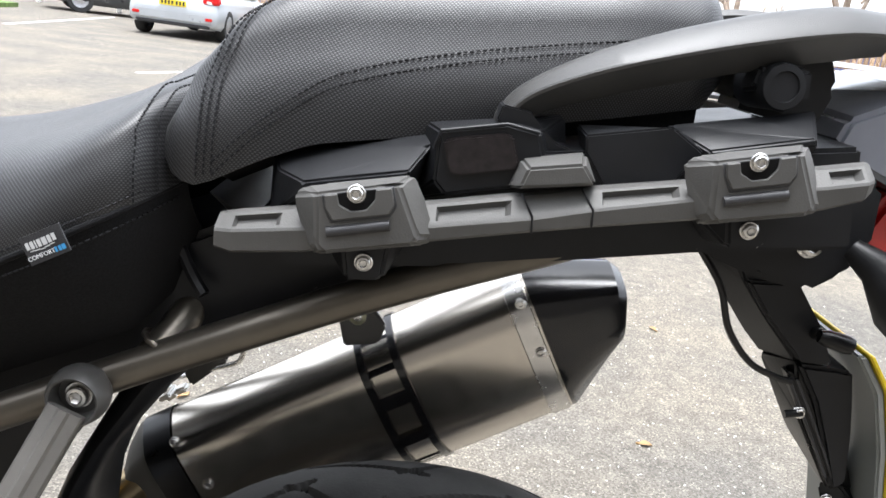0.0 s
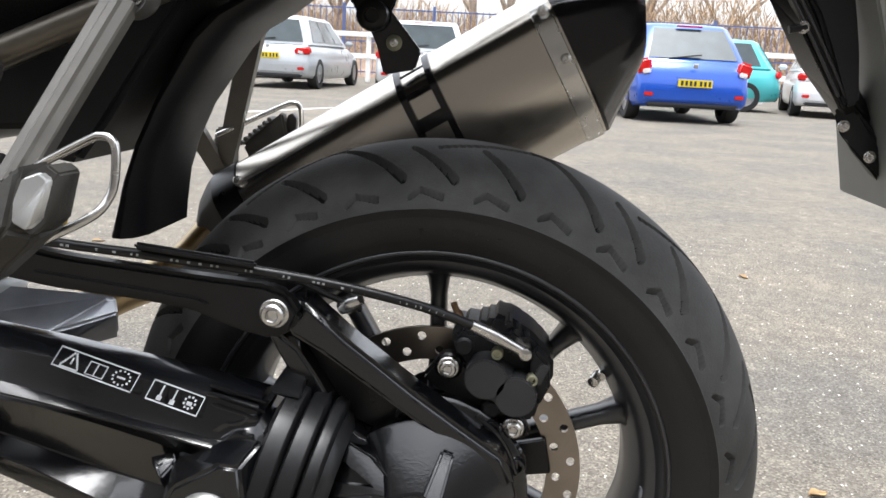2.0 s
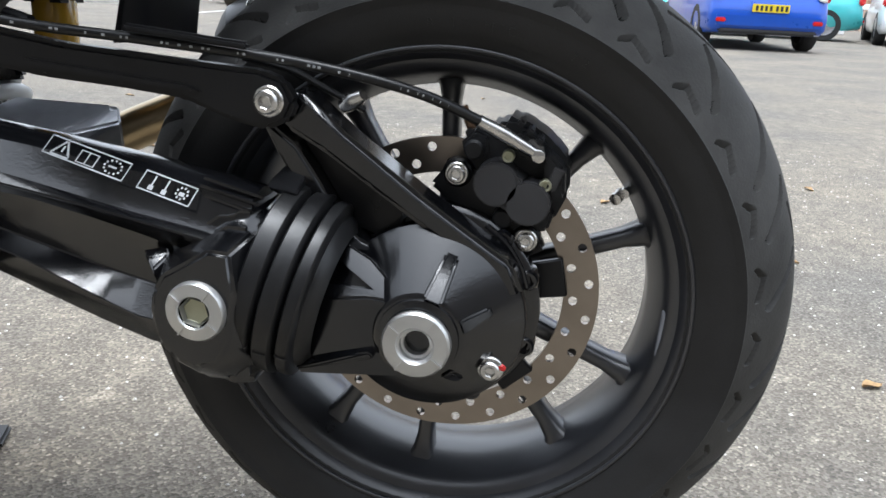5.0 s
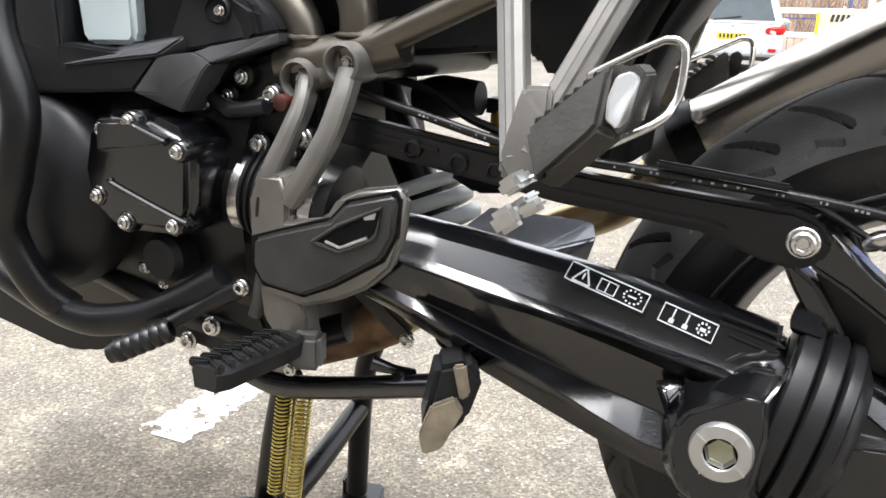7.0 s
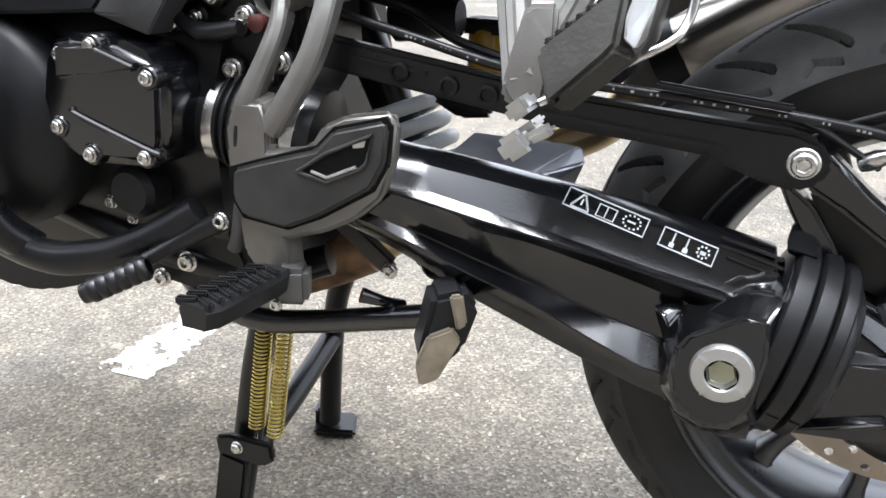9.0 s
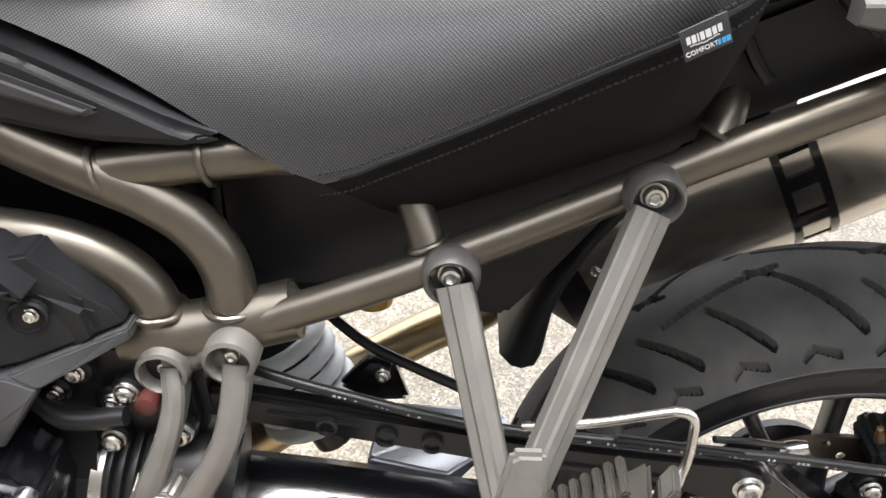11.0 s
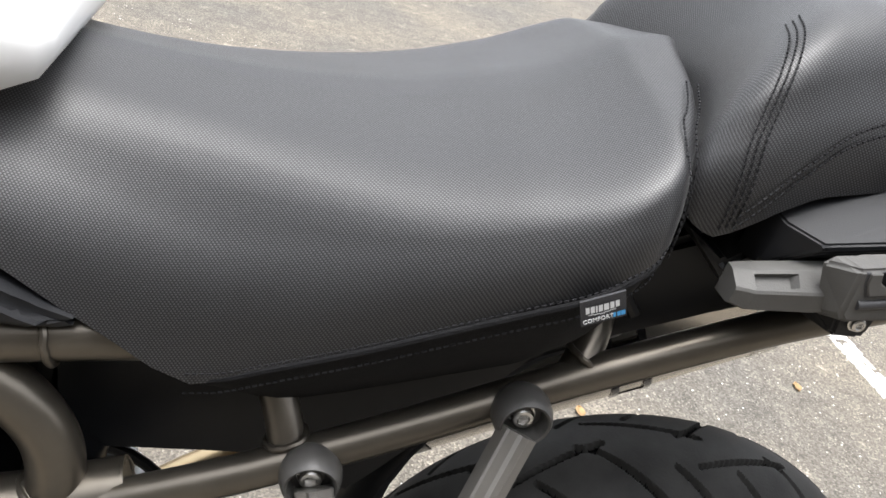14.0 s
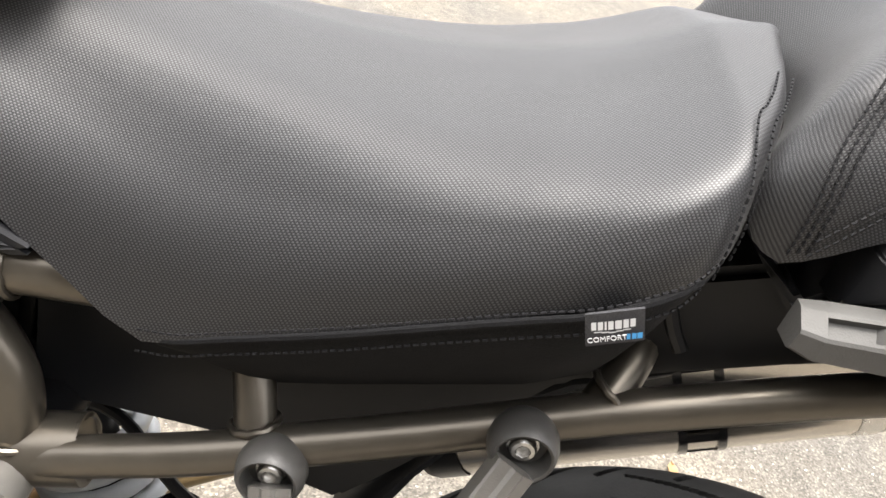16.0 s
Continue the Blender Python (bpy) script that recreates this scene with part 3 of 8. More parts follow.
def plates_and_arms():
    """Swing arm with the shaft inside, rubber boot, final drive, torque arm."""
    keys = [-0.53, -0.46, -0.42, -0.37, -0.315, -0.262, -0.222, -0.18, -0.135]
    along = lambda *zs: (lambda x: float(np.interp(x, keys, zs)))
    top = along(0.541, 0.536, 0.532, 0.526, 0.519, 0.511, 0.505, 0.498, 0.489)
    shoulder = along(0.527, 0.518, 0.511, 0.502, 0.492, 0.481, 0.473, 0.466, 0.458)
    ledge = along(0.515, 0.505, 0.499, 0.490, 0.482, 0.473, 0.4655, 0.457, 0.449)
    under = along(0.508, 0.499, 0.493, 0.485, 0.477, 0.466, 0.4565, 0.445, 0.435)
    ridge = along(0.499, 0.481, 0.468, 0.449, 0.434, 0.420, 0.411, 0.400, 0.39)
    lower = along(0.488, 0.473, 0.460, 0.443, 0.426, 0.404, 0.389, 0.380, 0.37)
    low = along(0.468, 0.444, 0.426, 0.400, 0.378, 0.360, 0.348, 0.340, 0.336)
    fade = lambda x, a, b, c, d: min(1.0, max(0.0, (x - a) / (b - a))) * min(1.0, max(0.0, (d - x) / (d - c)))
    rings = []
    for x in list(np.linspace(-0.53, -0.226, 36)) + [-0.222, -0.2175, -0.213, -0.2085, -0.204, -0.198, -0.192, -0.186, -0.18, -0.175, -0.169, -0.163, -0.157, -0.15, -0.135]:
        t, h, l1, l2, r1, r2, b = (f(x) for f in (top, shoulder, ledge, under, ridge, lower, low))
        g, k = fade(x, -0.41, -0.33, -0.184, -0.158), fade(x, -0.45, -0.37, -0.221, -0.206)
        ring = [(-0.11, t - 0.03), (-0.124, t - 0.011), (-0.138, t - 0.0025), (-0.153, t), (-0.166, t - 0.002), (-0.178, t - 0.0075), (-0.187, h + 0.004), (-0.1925, h - 0.004),
                (-0.197, (h * 0.4 + l1 * 0.6)), (-0.2005, l1 + 0.0016), (-0.2008, l1), (-0.2000, l1 - 0.0012), (-0.2 + 0.007 * g, l2), (-0.2 + 0.012 * g, l2 - 0.006),
                (-0.2 + 0.0145 * g, (l2 + r1) / 2), (-0.2 + 0.0150 * max(g, k), r1 + 0.0008), (-0.2 + 0.0142 * max(g, k), r1 - 0.0008), (-0.2035 - 0.002 * k, r2 + 0.0012), (-0.2042 - 0.002 * k, r2), (-0.2035 - 0.002 * k, r2 - 0.0018),
                (-0.198, r2 - 0.36 * (r2 - b)), (-0.187, r2 - 0.7 * (r2 - b)), (-0.170, b + 0.004), (-0.150, b), (-0.122, b + 0.004), (-0.102, b + 0.03)]
        rings.append([(x, y, z) for y, z in ring])
    arm = part("swing_arm", loft(rings), M_GLOSS, bike, "gloss black shaft-drive swing arm with cast ridges", 20)
    for x, z, ln in ((-0.152, 0.491, 0.05), (-0.152, 0.4865, 0.05), (-0.15, 0.482, 0.04)):
        part("cast_rib", box((x, -0.1725 - (0.491 - z) * 1.6, z), (ln, 0.003, 0.0022), (0, 14, 0), 0.0008), M_GLOSS, arm)
    # round boss that carries the pivot, with a chamfered border and a small lug in front of it
    boss = hull(slab(([(-0.1955, 0.418), (-0.187, 0.433), (-0.172, 0.4405), (-0.150, 0.4555), (-0.134, 0.4545), (-0.131, 0.425), (-0.136, 0.385), (-0.146, 0.366), (-0.163, 0.3605), (-0.181, 0.366), (-0.193, 0.381), (-0.198, 0.40)], -0.2265), ([(-0.208, 0.414), (-0.198, 0.440), (-0.176, 0.449), (-0.148, 0.467), (-0.124, 0.466), (-0.119, 0.42), (-0.122, 0.36), (-0.145, 0.3385), (-0.17, 0.3375), (-0.194, 0.35), (-0.208, 0.376)], -0.196)), 0.0028)
    part("pivot_housing", boss, M_GLOSS, arm, sharp=40)
    part("pivot_collar", prism([(-0.205, 0.44), (-0.15, 0.478), (-0.122, 0.478), (-0.122, 0.336), (-0.16, 0.33), (-0.2, 0.345)], -0.199, -0.11, 0.01, 3), M_GLOSS, arm, sharp=50)
    part("cast_lug", hull([(-0.219, -0.196, 0.441), (-0.209, -0.205, 0.437), (-0.204, -0.209, 0.43), (-0.198, -0.208, 0.412), (-0.2, -0.19, 0.445), (-0.206, -0.19, 0.405), (-0.196, -0.196, 0.44)], 0.002), M_GLOSS, arm, sharp=30)
    for name, c, r in (("pivot_cap", (-0.160, -0.226, 0.4085), 0.0235), ("axle_cap", (0.0, -0.186, 0.384), 0.0272)):
        cap = lathe([(r * 1.0, -0.004), (r, 0.004), (r * 0.94, 0.0065), (r * 0.56, 0.0075), (r * 0.52, 0.006)], c, n=48)
        if name == "pivot_cap":
            lathe([(r * 0.52, 0.006), (r * 0.5, 0.003), (r * 0.42, -0.001), (0, -0.001)], c, n=6, bm=cap)
        else:
            lathe([(r * 0.52, 0.006), (r * 0.47, 0.005), (r * 0.45, 0.001), (r * 0.38, 0.0), (r * 0.37, -0.035), (0, -0.035)], c, n=32, bm=cap)
        for k in range(4):
            a = radians(45 + 90 * k + 10)
            box((c[0] + math.cos(a) * r * 0.75, c[1] - 0.0075, c[2] + math.sin(a) * r * 0.75), (r * 0.42, 0.0015, 0.0012), (0, -45 - 90 * k - 10, 0), 0, bm=cap)
        part(name, cap, M_ALU, arm, "satin aluminium cap", 30)
    part("pivot_socket", lathe([(0.0105, 0.001), (0.010, 0.0005), (0.0, 0.0004)], (-0.160, -0.227, 0.4085), n=6), M_RIM, arm, "pale brass hexagonal plug")
    # rubber boot: three flat-topped folds, leaning with the shaft
    axis = Vector((0.968, 0.0, -0.252)).normalized()
    prof = [(0.060, -0.016), (0.0705, -0.013)]
    for o, wide, r in ((-0.011, 0.0165, 0.0800), (0.0085, 0.0155, 0.0785), (0.027, 0.0115, 0.0755)):
        prof += [(r - 0.009, o - 0.0012), (r - 0.0022, o + 0.0002), (r - 0.0003, o + 0.0018), (r, o + wide * 0.45), (r - 0.0005, o + wide - 0.0018), (r - 0.0026, o + wide), (r - 0.0095, o + wide + 0.0013)]
    prof += [(0.064, 0.044), (0.055, 0.05)]
    boot = lathe(prof, (-0.125, -0.143, 0.412), axis, 72)
    bt = part("rubber_boot", boot, M_SOFT, bike, "folded black rubber boot on the drive shaft", 34)
    seam = bmesh.new()
    for o, r in ((-0.003, 0.0802), (0.0165, 0.0787), (0.033, 0.0757)):
        a = radians(28)
        q = Vector((-0.125, -0.143, 0.412)) + axis * o + r * (-math.cos(a) * Vector((0, 1, 0)) - math.sin(a) * Vector((0.252, 0, 0.968)))
        box(q, (0.011, 0.0016, 0.0014), (0, 14.6, 0), 0.0005, bm=seam)
    part("mould_line", seam, M_SOFT, bt)
    part("boot_clip", hull([(-0.128, -0.155, 0.497), (-0.105, -0.155, 0.491), (-0.104, -0.165, 0.488), (-0.127, -0.168, 0.493), (-0.124, -0.13, 0.505), (-0.106, -0.13, 0.5), (-0.126, -0.15, 0.484), (-0.105, -0.15, 0.478)], 0.0015), M_SATIN, bt)
    # final drive
    body = prism([(-0.085, 0.448), (-0.035, 0.446), (0.03, 0.452), (0.064, 0.436), (0.079, 0.39), (0.064, 0.345), (0.0, 0.318), (-0.048, 0.322), (-0.09, 0.345), (-0.092, 0.40)], -0.130, -0.085, 0.012, 3)
    drive = part("final_drive", body, M_GLOSS, bike, "gloss black final drive housing with bevel gear cover", 50)
    face = [(-0.096, -0.1765, 0.408), (-0.041, -0.1775, 0.4145), (0.0, -0.180, 0.4115), (0.017, -0.180, 0.4055), (0.0265, -0.180, 0.394), (0.029, -0.180, 0.38), (0.022, -0.180, 0.362), (0.004, -0.180, 0.352), (-0.04, -0.177, 0.348), (-0.10, -0.175, 0.34)]
    neck = hull(face + [(x, -0.135, z) for x, y, z in face], 0.002)
    part("drive_neck", neck, M_GLOSS, drive, sharp=30)
    # upper facet of the neck: a slanting plate with a three-cornered pocket
    tl, tr, br, bl = Vector((-0.088, -0.149, 0.458)), Vector((-0.045, -0.1535, 0.4365)), Vector((-0.012, -0.1755, 0.4135)), Vector((-0.096, -0.1755, 0.4085))
    shift = Vector((0, 0.03, -0.012))
    fb = bmesh.new()
    tri = [tl.lerp(bl, 0.28).lerp(tr.lerp(br, 0.3), 0.22), tl.lerp(bl, 0.80).lerp(tr.lerp(br, 0.8), 0.74), tl.lerp(bl, 0.78).lerp(tr.lerp(br, 0.8), 0.17)]
    mid = sum(tri, Vector()) / 3
    o = [fb.verts.new(p) for p in (tl, tr, br, bl)]
    i = [fb.verts.new(p) for p in tri]
    d = [fb.verts.new(p.lerp(mid, 0.14) + Vector((0, 0.0055, -0.002))) for p in tri]
    for f in ((o[0], o[1], i[1], i[0]), (o[1], o[2], i[1]), (o[2], o[3], i[2], i[1]), (o[3], o[0], i[0], i[2])):
        fb.faces.new(f)
    for k in range(3):
        fb.faces.new((i[k], i[(k + 1) % 3], d[(k + 1) % 3], d[k]))
    fb.faces.new(d)
    q = [fb.verts.new(p + shift) for p in (tl, tr, br, bl)]
    for k in range(4):
        fb.faces.new((o[k], q[k], q[(k + 1) % 4], o[(k + 1) % 4]))
    fb.faces.new(q[::-1])
    part("neck_facet", fb, M_GLOSS, drive, sharp=15)
    part("facet_edge", tube([tl, tr, br + Vector((0, 0, 0.0005))], 0.0012, 8, 1), M_GLOSS, drive)
    cone = lathe([(0.0805, -0.016), (0.0805, -0.007), (0.0795, -0.0048), (0.077, -0.003), (0.037, 0.0385), (0.0345, 0.0398), (0.0325, 0.0400), (0.0320, 0.0430), (0.0265, 0.0440), (0.0262, 0.046)], (0.0, -0.140, 0.386), n=72)
    part("gear_cover", cone, M_GLOSS, drive, sharp=28)
    for a, r0, r1, wide, lift in ((72, 0.034, 0.062, 0.0068, 0.0045), (20, 0.036, 0.056, 0.0055, 0.0028), (-50, 0.036, 0.05, 0.005, 0.0028)):
        d = Vector((math.cos(radians(a)), 0, math.sin(radians(a))))
        e = Vector((-d.z, 0, d.x))
        c = Vector((0.0, -0.140, 0.386))
        out = lambda r: Vector((0, -(0.0385 - (r - 0.037) * 1.0375), 0))
        pts = []
        for sgn in (-1, 1):
            pts += [c + d * r0 + e * sgn * wide + out(r0) * 1.0 + Vector((0, -lift, 0)), c + d * r1 + e * sgn * wide * 0.72 + out(r1) + Vector((0, -lift, 0)), c + d * (r1 + 0.004) + e * sgn * wide + out(r1 + 0.004) + Vector((0, 0.004, 0)), c + d * r0 + e * sgn * wide * 1.4 + out(r0) + Vector((0, 0.004, 0))]
        part("rib", hull(pts, 0.0015), M_GLOSS, drive, sharp=40)
    part("lower_rib", hull([(-0.101, -0.176, 0.353), (-0.038, -0.186, 0.371), (-0.034, -0.186, 0.367), (-0.04, -0.183, 0.363), (-0.099, -0.182, 0.347), (-0.101, -0.165, 0.358), (-0.036, -0.165, 0.376), (-0.1, -0.165, 0.343), (-0.036, -0.165, 0.36)], 0.0012), M_GLOSS, drive, sharp=30)
    flange = lathe([(0.088, 0.0), (0.09, 0.003), (0.09, 0.018), (0.086, 0.022), (0.07, 0.024)], (0.0, -0.085, 0.385), n=64)
    part("flange", flange, M_GLOSS, drive)
    for a in (-65, -20, 22, 50, 200, 240):
        d = Vector((math.cos(radians(a)), 0, math.sin(radians(a))))
        p = Vector((0, -0.10, 0.385)) + d * 0.084
        part("lug", lathe([(0.009, -0.012), (0.009, 0.008), (0.0075, 0.0105), (0.0055, 0.0105), (0.0048, 0.006), (0, 0.006)], p, n=16), M_GLOSS, drive)
    part("rim_rib", tube([(0.041, -0.112, 0.463), (0.058, -0.112, 0.449), (0.071, -0.112, 0.43), (0.0775, -0.112, 0.412)], 0.0022, 8), M_GLOSS, drive)
    bolt((0.056, -0.160, 0.3565), 0.0085, drive)
    part("paint_dab", lathe([(0.0032, 0.0), (0.002, 0.001), (0, 0.001)], (0.0655, -0.1595, 0.359), n=10), M_RED, drive, "small red paint dab")
    # forked casting that carries the torque arm: two beams with a thin web between them
    outer = [(-0.109, 0.566), (-0.07, 0.533), (-0.008, 0.488), (0.033, 0.461), (0.066, 0.440), (0.0775, 0.413)]
    inner = [(0.062, 0.408), (0.052, 0.424), (0.036, 0.431), (0.003, 0.4555), (-0.054, 0.4935), (-0.092, 0.519), (-0.122, 0.535), (-0.135, 0.556)]
    fork = part("drive_arm", prism(outer + inner, -0.142, -0.104, 0.005, 3), M_GLOSS, drive, sharp=50)
    part("fork_beam", prism([(-0.146, 0.546), (-0.131, 0.517), (-0.099, 0.466), (-0.086, 0.440), (-0.030, 0.434), (-0.036, 0.4405), (-0.058, 0.447), (-0.0735, 0.461), (-0.096, 0.497), (-0.113, 0.521)], -0.139, -0.104, 0.0035, 3), M_GLOSS, fork, sharp=50)
    web = prism([(-0.115, 0.525), (-0.09, 0.52), (0.0, 0.46), (0.02, 0.44), (-0.03, 0.438), (-0.07, 0.455)], -0.118, -0.108, 0.001)
    part("arm_web", web, M_SATIN, drive)
    part("web_boss", lathe([(0.009, -0.006), (0.009, 0.004), (0.006, 0.006), (0.0045, 0.003), (0, 0.003)], (-0.021, -0.12, 0.462), n=18), M_SATIN, drive)
    link = prism([(-0.56, 0.628), (-0.369, 0.602), (-0.30, 0.592), (-0.202, 0.585), (-0.135, 0.581), (-0.117, 0.575), (-0.106, 0.558), (-0.113, 0.543), (-0.13, 0.535), (-0.16, 0.541), (-0.198, 0.555), (-0.25, 0.56), (-0.316, 0.564), (-0.504, 0.591), (-0.56, 0.60)], -0.160, -0.142, 0.004)
    torque = part("torque_arm", link, M_SATIN, bike, "satin black torque arm above the swing arm", 50)
    rib = prism([(-0.33, 0.5795), (-0.19, 0.5665), (-0.18, 0.5615), (-0.19, 0.5605), (-0.33, 0.5715)], -0.1625, -0.158, 0.0015)
    part("raised_rib", rib, M_SATIN, torque)
    part("raised_rib", prism([(-0.5, 0.6095), (-0.43, 0.601), (-0.43, 0.597), (-0.5, 0.605)], -0.1625, -0.158, 0.001), M_SATIN, torque)
    for x, z in ((-0.455, 0.598), (-0.41, 0.59), (-0.375, 0.586)):
        part("boss", lathe([(0.0085, -0.002), (0.0085, 0.004), (0.006, 0.005), (0.0055, 0.002), (0, 0.002)], (x, -0.16, z), n=18), M_SATIN, torque)
    bolt((-0.127, -0.162, 0.558), 0.0098, torque)
    # decals
    u = Vector((0.118, 0.006, -0.0335)).normalized()
    up = Vector((u.z * -1, 0.0, u.x))
    def quad(a, b, w0, w1, y):
        base = Vector((-0.297, y, 0.518))
        return [base + u * a + up * w0, base + u * b + up * w0, base + u * b + up * w1, base + u * a + up * w1]
    deck = bmesh.new()
    def bar(a, b, w0, w1):
        w0, w1 = (w0, w1) if abs(w0) == w or abs(w1) == w else (w0 * 0.58, w1 * 0.58)
        vs = []
        for p in quad(a, b, w0, w1, -0.1935):
            d = (p - Vector((-0.297, 0, 0.518))).dot(up)
            vs.append(deck.verts.new((p.x, -0.1882 + 1.05 * d, p.z)))
        deck.faces.new(vs)
    w = 0.0062
    for a, b in ((0.0, 0.068), (0.080, 0.124)):
        bar(a, b, -w, -w + 0.0009)
        bar(a, b, w - 0.0009, w)
        bar(a, a + 0.0009, -w, w)
        bar(b - 0.0009, b, -w, w)
    for k in range(7):
        f = k / 7
        bar(0.006 + 0.007 * f, 0.0075 + 0.007 * f, -0.008 + 0.016 * f, -0.008 + 0.016 * (f + 0.16))
        bar(0.020 - 0.007 * f, 0.0215 - 0.007 * f, -0.008 + 0.016 * f, -0.008 + 0.016 * (f + 0.16))
    bar(0.006, 0.0215, -0.009, -0.0075)
    bar(0.0132, 0.0146, -0.004, 0.003)
    for a in (0.027, 0.034, 0.0415):
        bar(a, a + 0.001, -0.007, 0.006)
    bar(0.027, 0.0425, -0.008, -0.007)
    bar(0.027, 0.0345, 0.005, 0.006)
    bar(0.035, 0.0425, 0.005, 0.006)
    for k in range(12):
        a = 2 * math.pi * k / 12
        bar(0.055 + 0.007 * math.cos(a), 0.0566 + 0.007 * math.cos(a), 0.007 * math.sin(a) - 0.001, 0.007 * math.sin(a) + 0.001)
    bar(0.052, 0.059, -0.001, 0.001)
    for a in (0.088, 0.099):
        bar(a, a + 0.004, -0.008, -0.003)
        bar(a + 0.0013, a + 0.0026, -0.003, 0.008)
    for k in range(9):
        a = 2 * math.pi * k / 9
        bar(0.1135 + 0.0045 * math.cos(a), 0.1150 + 0.0045 * math.cos(a), 0.006 * math.sin(a) - 0.0012, 0.006 * math.sin(a) + 0.0012)
    bar(0.112, 0.1165, -0.003, 0.001)
    part("warning_decal", deck, M_DECAL_GREY, arm, "white outlined warning symbols printed on black")


plates_and_arms()


def brake_parts():
    body = prism([(0.011, 0.530), (0.021, 0.540), (0.040, 0.537), (0.047, 0.5485), (0.058, 0.5495), (0.075, 0.541), (0.090, 0.530), (0.104, 0.514), (0.105, 0.490), (0.094, 0.464), (0.080, 0.452), (0.062, 0.46), (0.03, 0.485), (0.016, 0.512)], -0.088, -0.035, 0.005, 2)
    cal = part("brake_caliper", body, M_PLASTIC, bike, "black two-piston rear brake caliper", 40)
    def ring(c, r, y, n=26):
        return [(c[0] + r * math.cos(2 * math.pi * k / n), y, c[1] + r * math.sin(2 * math.pi * k / n)) for k in range(n)]
    for c in ((0.0455, 0.4965), (0.0725, 0.4825)):
        part("piston_housing", hull(ring(c, 0.0186, -0.111) + ring(c, 0.0192, -0.085), 0.0015), M_PLASTIC_GREY, cal, sharp=30)
    part("housing_waist", hull([(0.047, -0.1095, 0.512), (0.068, -0.1095, 0.501), (0.069, -0.1095, 0.468), (0.045, -0.1095, 0.481), (0.045, -0.085, 0.515), (0.072, -0.085, 0.503), (0.07, -0.085, 0.465), (0.043, -0.085, 0.478)], 0.0015), M_PLASTIC_GREY, cal, sharp=30)
    for pts, y in (([(0.05, 0.53), (0.066, 0.54), (0.081, 0.531), (0.084, 0.515), (0.066, 0.516)], -0.1), ([(0.086, 0.526), (0.100, 0.512), (0.1015, 0.49), (0.093, 0.482), (0.084, 0.5), (0.083, 0.517)], -0.104), ([(0.016, 0.526), (0.024, 0.536), (0.036, 0.532), (0.036, 0.516), (0.024, 0.51)], -0.096), ([(0.082, 0.478), (0.094, 0.475), (0.09, 0.458), (0.08, 0.456), (0.076, 0.466)], -0.098)):
        part("cast_block", hull(slab((pts, y), ([(x + 0.0015 * (1 if x > 0.06 else -1), z) for x, z in pts], -0.07)), 0.0025), M_PLASTIC, cal, sharp=30)
    part("pad_cover", box((0.0925, -0.1052, 0.504), (0.009, 0.003, 0.02), (0, 22, 0), 0.0012), M_PLASTIC_GREY, cal)
    part("pad_cover", box((0.0735, -0.1015, 0.527), (0.014, 0.004, 0.012), (0, 34, 0), 0.0012), M_CAST, cal)
    for k in range(3):
        part("cast_step", box((0.062 + 0.008 * k, -0.09, 0.5465 - 0.0065 * k), (0.006, 0.03, 0.006), (0, 38, 0), 0.0015), M_PLASTIC, cal)
    part("bleed_nipple", lathe([(0.0045, -0.006), (0.0045, 0.004), (0.003, 0.006), (0.003, 0.014), (0, 0.0145)], (0.017, -0.075, 0.541), (-0.35, -0.2, 0.9), 12), M_RUST, cal, "rust-brown bleed nipple")
    bracket = prism([(-0.012, 0.488), (0.008, 0.515), (0.03, 0.5), (0.08, 0.46), (0.09, 0.44), (0.072, 0.43), (0.03, 0.455)], -0.092, -0.080, 0.003)
    part("caliper_bracket", bracket, M_SATIN, cal)
    for x, z, r in ((0.0118, 0.501, 0.0078), (0.0728, 0.449, 0.0078)):
        part("flanged_seat", lathe([(0.0125, -0.012), (0.0125, -0.002), (0.0108, 0.0)], (x, -0.098, z), n=24), M_SATIN, cal)
        bolt((x, -0.101, z), r, cal)
    for x, z in ((0.0855, 0.4985), (0.054, 0.520)):
        part("pin", lathe([(0.0052, -0.004), (0.0052, 0.004), (0.0044, 0.005), (0.003, 0.0045), (0.0028, 0.002), (0, 0.002)], (x, -0.1045, z), n=14), M_RIM, cal, "plated retaining pin")
    for x, z in ((0.025, 0.522), (0.052, 0.466)):
        part("boss", lathe([(0.0085, -0.01), (0.0085, 0.004), (0.0065, 0.006), (0, 0.006)], (x, -0.097, z), n=16), M_PLASTIC, cal)
    hose = tube([(-0.60, -0.135, 0.66), (-0.52, -0.15, 0.643), (-0.451, -0.158, 0.629), (-0.346, -0.160, 0.607), (-0.222, -0.160, 0.598), (-0.105, -0.156, 0.588), (-0.017, -0.146, 0.571), (0.037, -0.118, 0.546)], 0.0042, 10, 8)
    pipe = part("brake_hose", hose, M_SOFT, bike, "black brake hose with small white print")
    marks = bmesh.new()
    line = smooth_line([(-0.451, -0.158, 0.629), (-0.346, -0.160, 0.607), (-0.222, -0.160, 0.598), (-0.105, -0.156, 0.588), (-0.017, -0.146, 0.571), (0.02, -0.129, 0.556)], 26)
    rnd = random.Random(8)
    for a, b in zip(line, line[1:]):
        if rnd.random() < 0.26:
            c, d = (a + b) / 2, (b - a)
            box((c.x, c.y - 0.0042, c.z), (d.length * rnd.uniform(0.25, 0.6), 0.0006, 0.0018), (0, math.degrees(-math.atan2(d.z, d.x)), 0), 0, bm=marks)
    tagged(part("hose_print", marks, M_DECAL_GREY, pipe), "worn white print in short bars", kind="stuff")
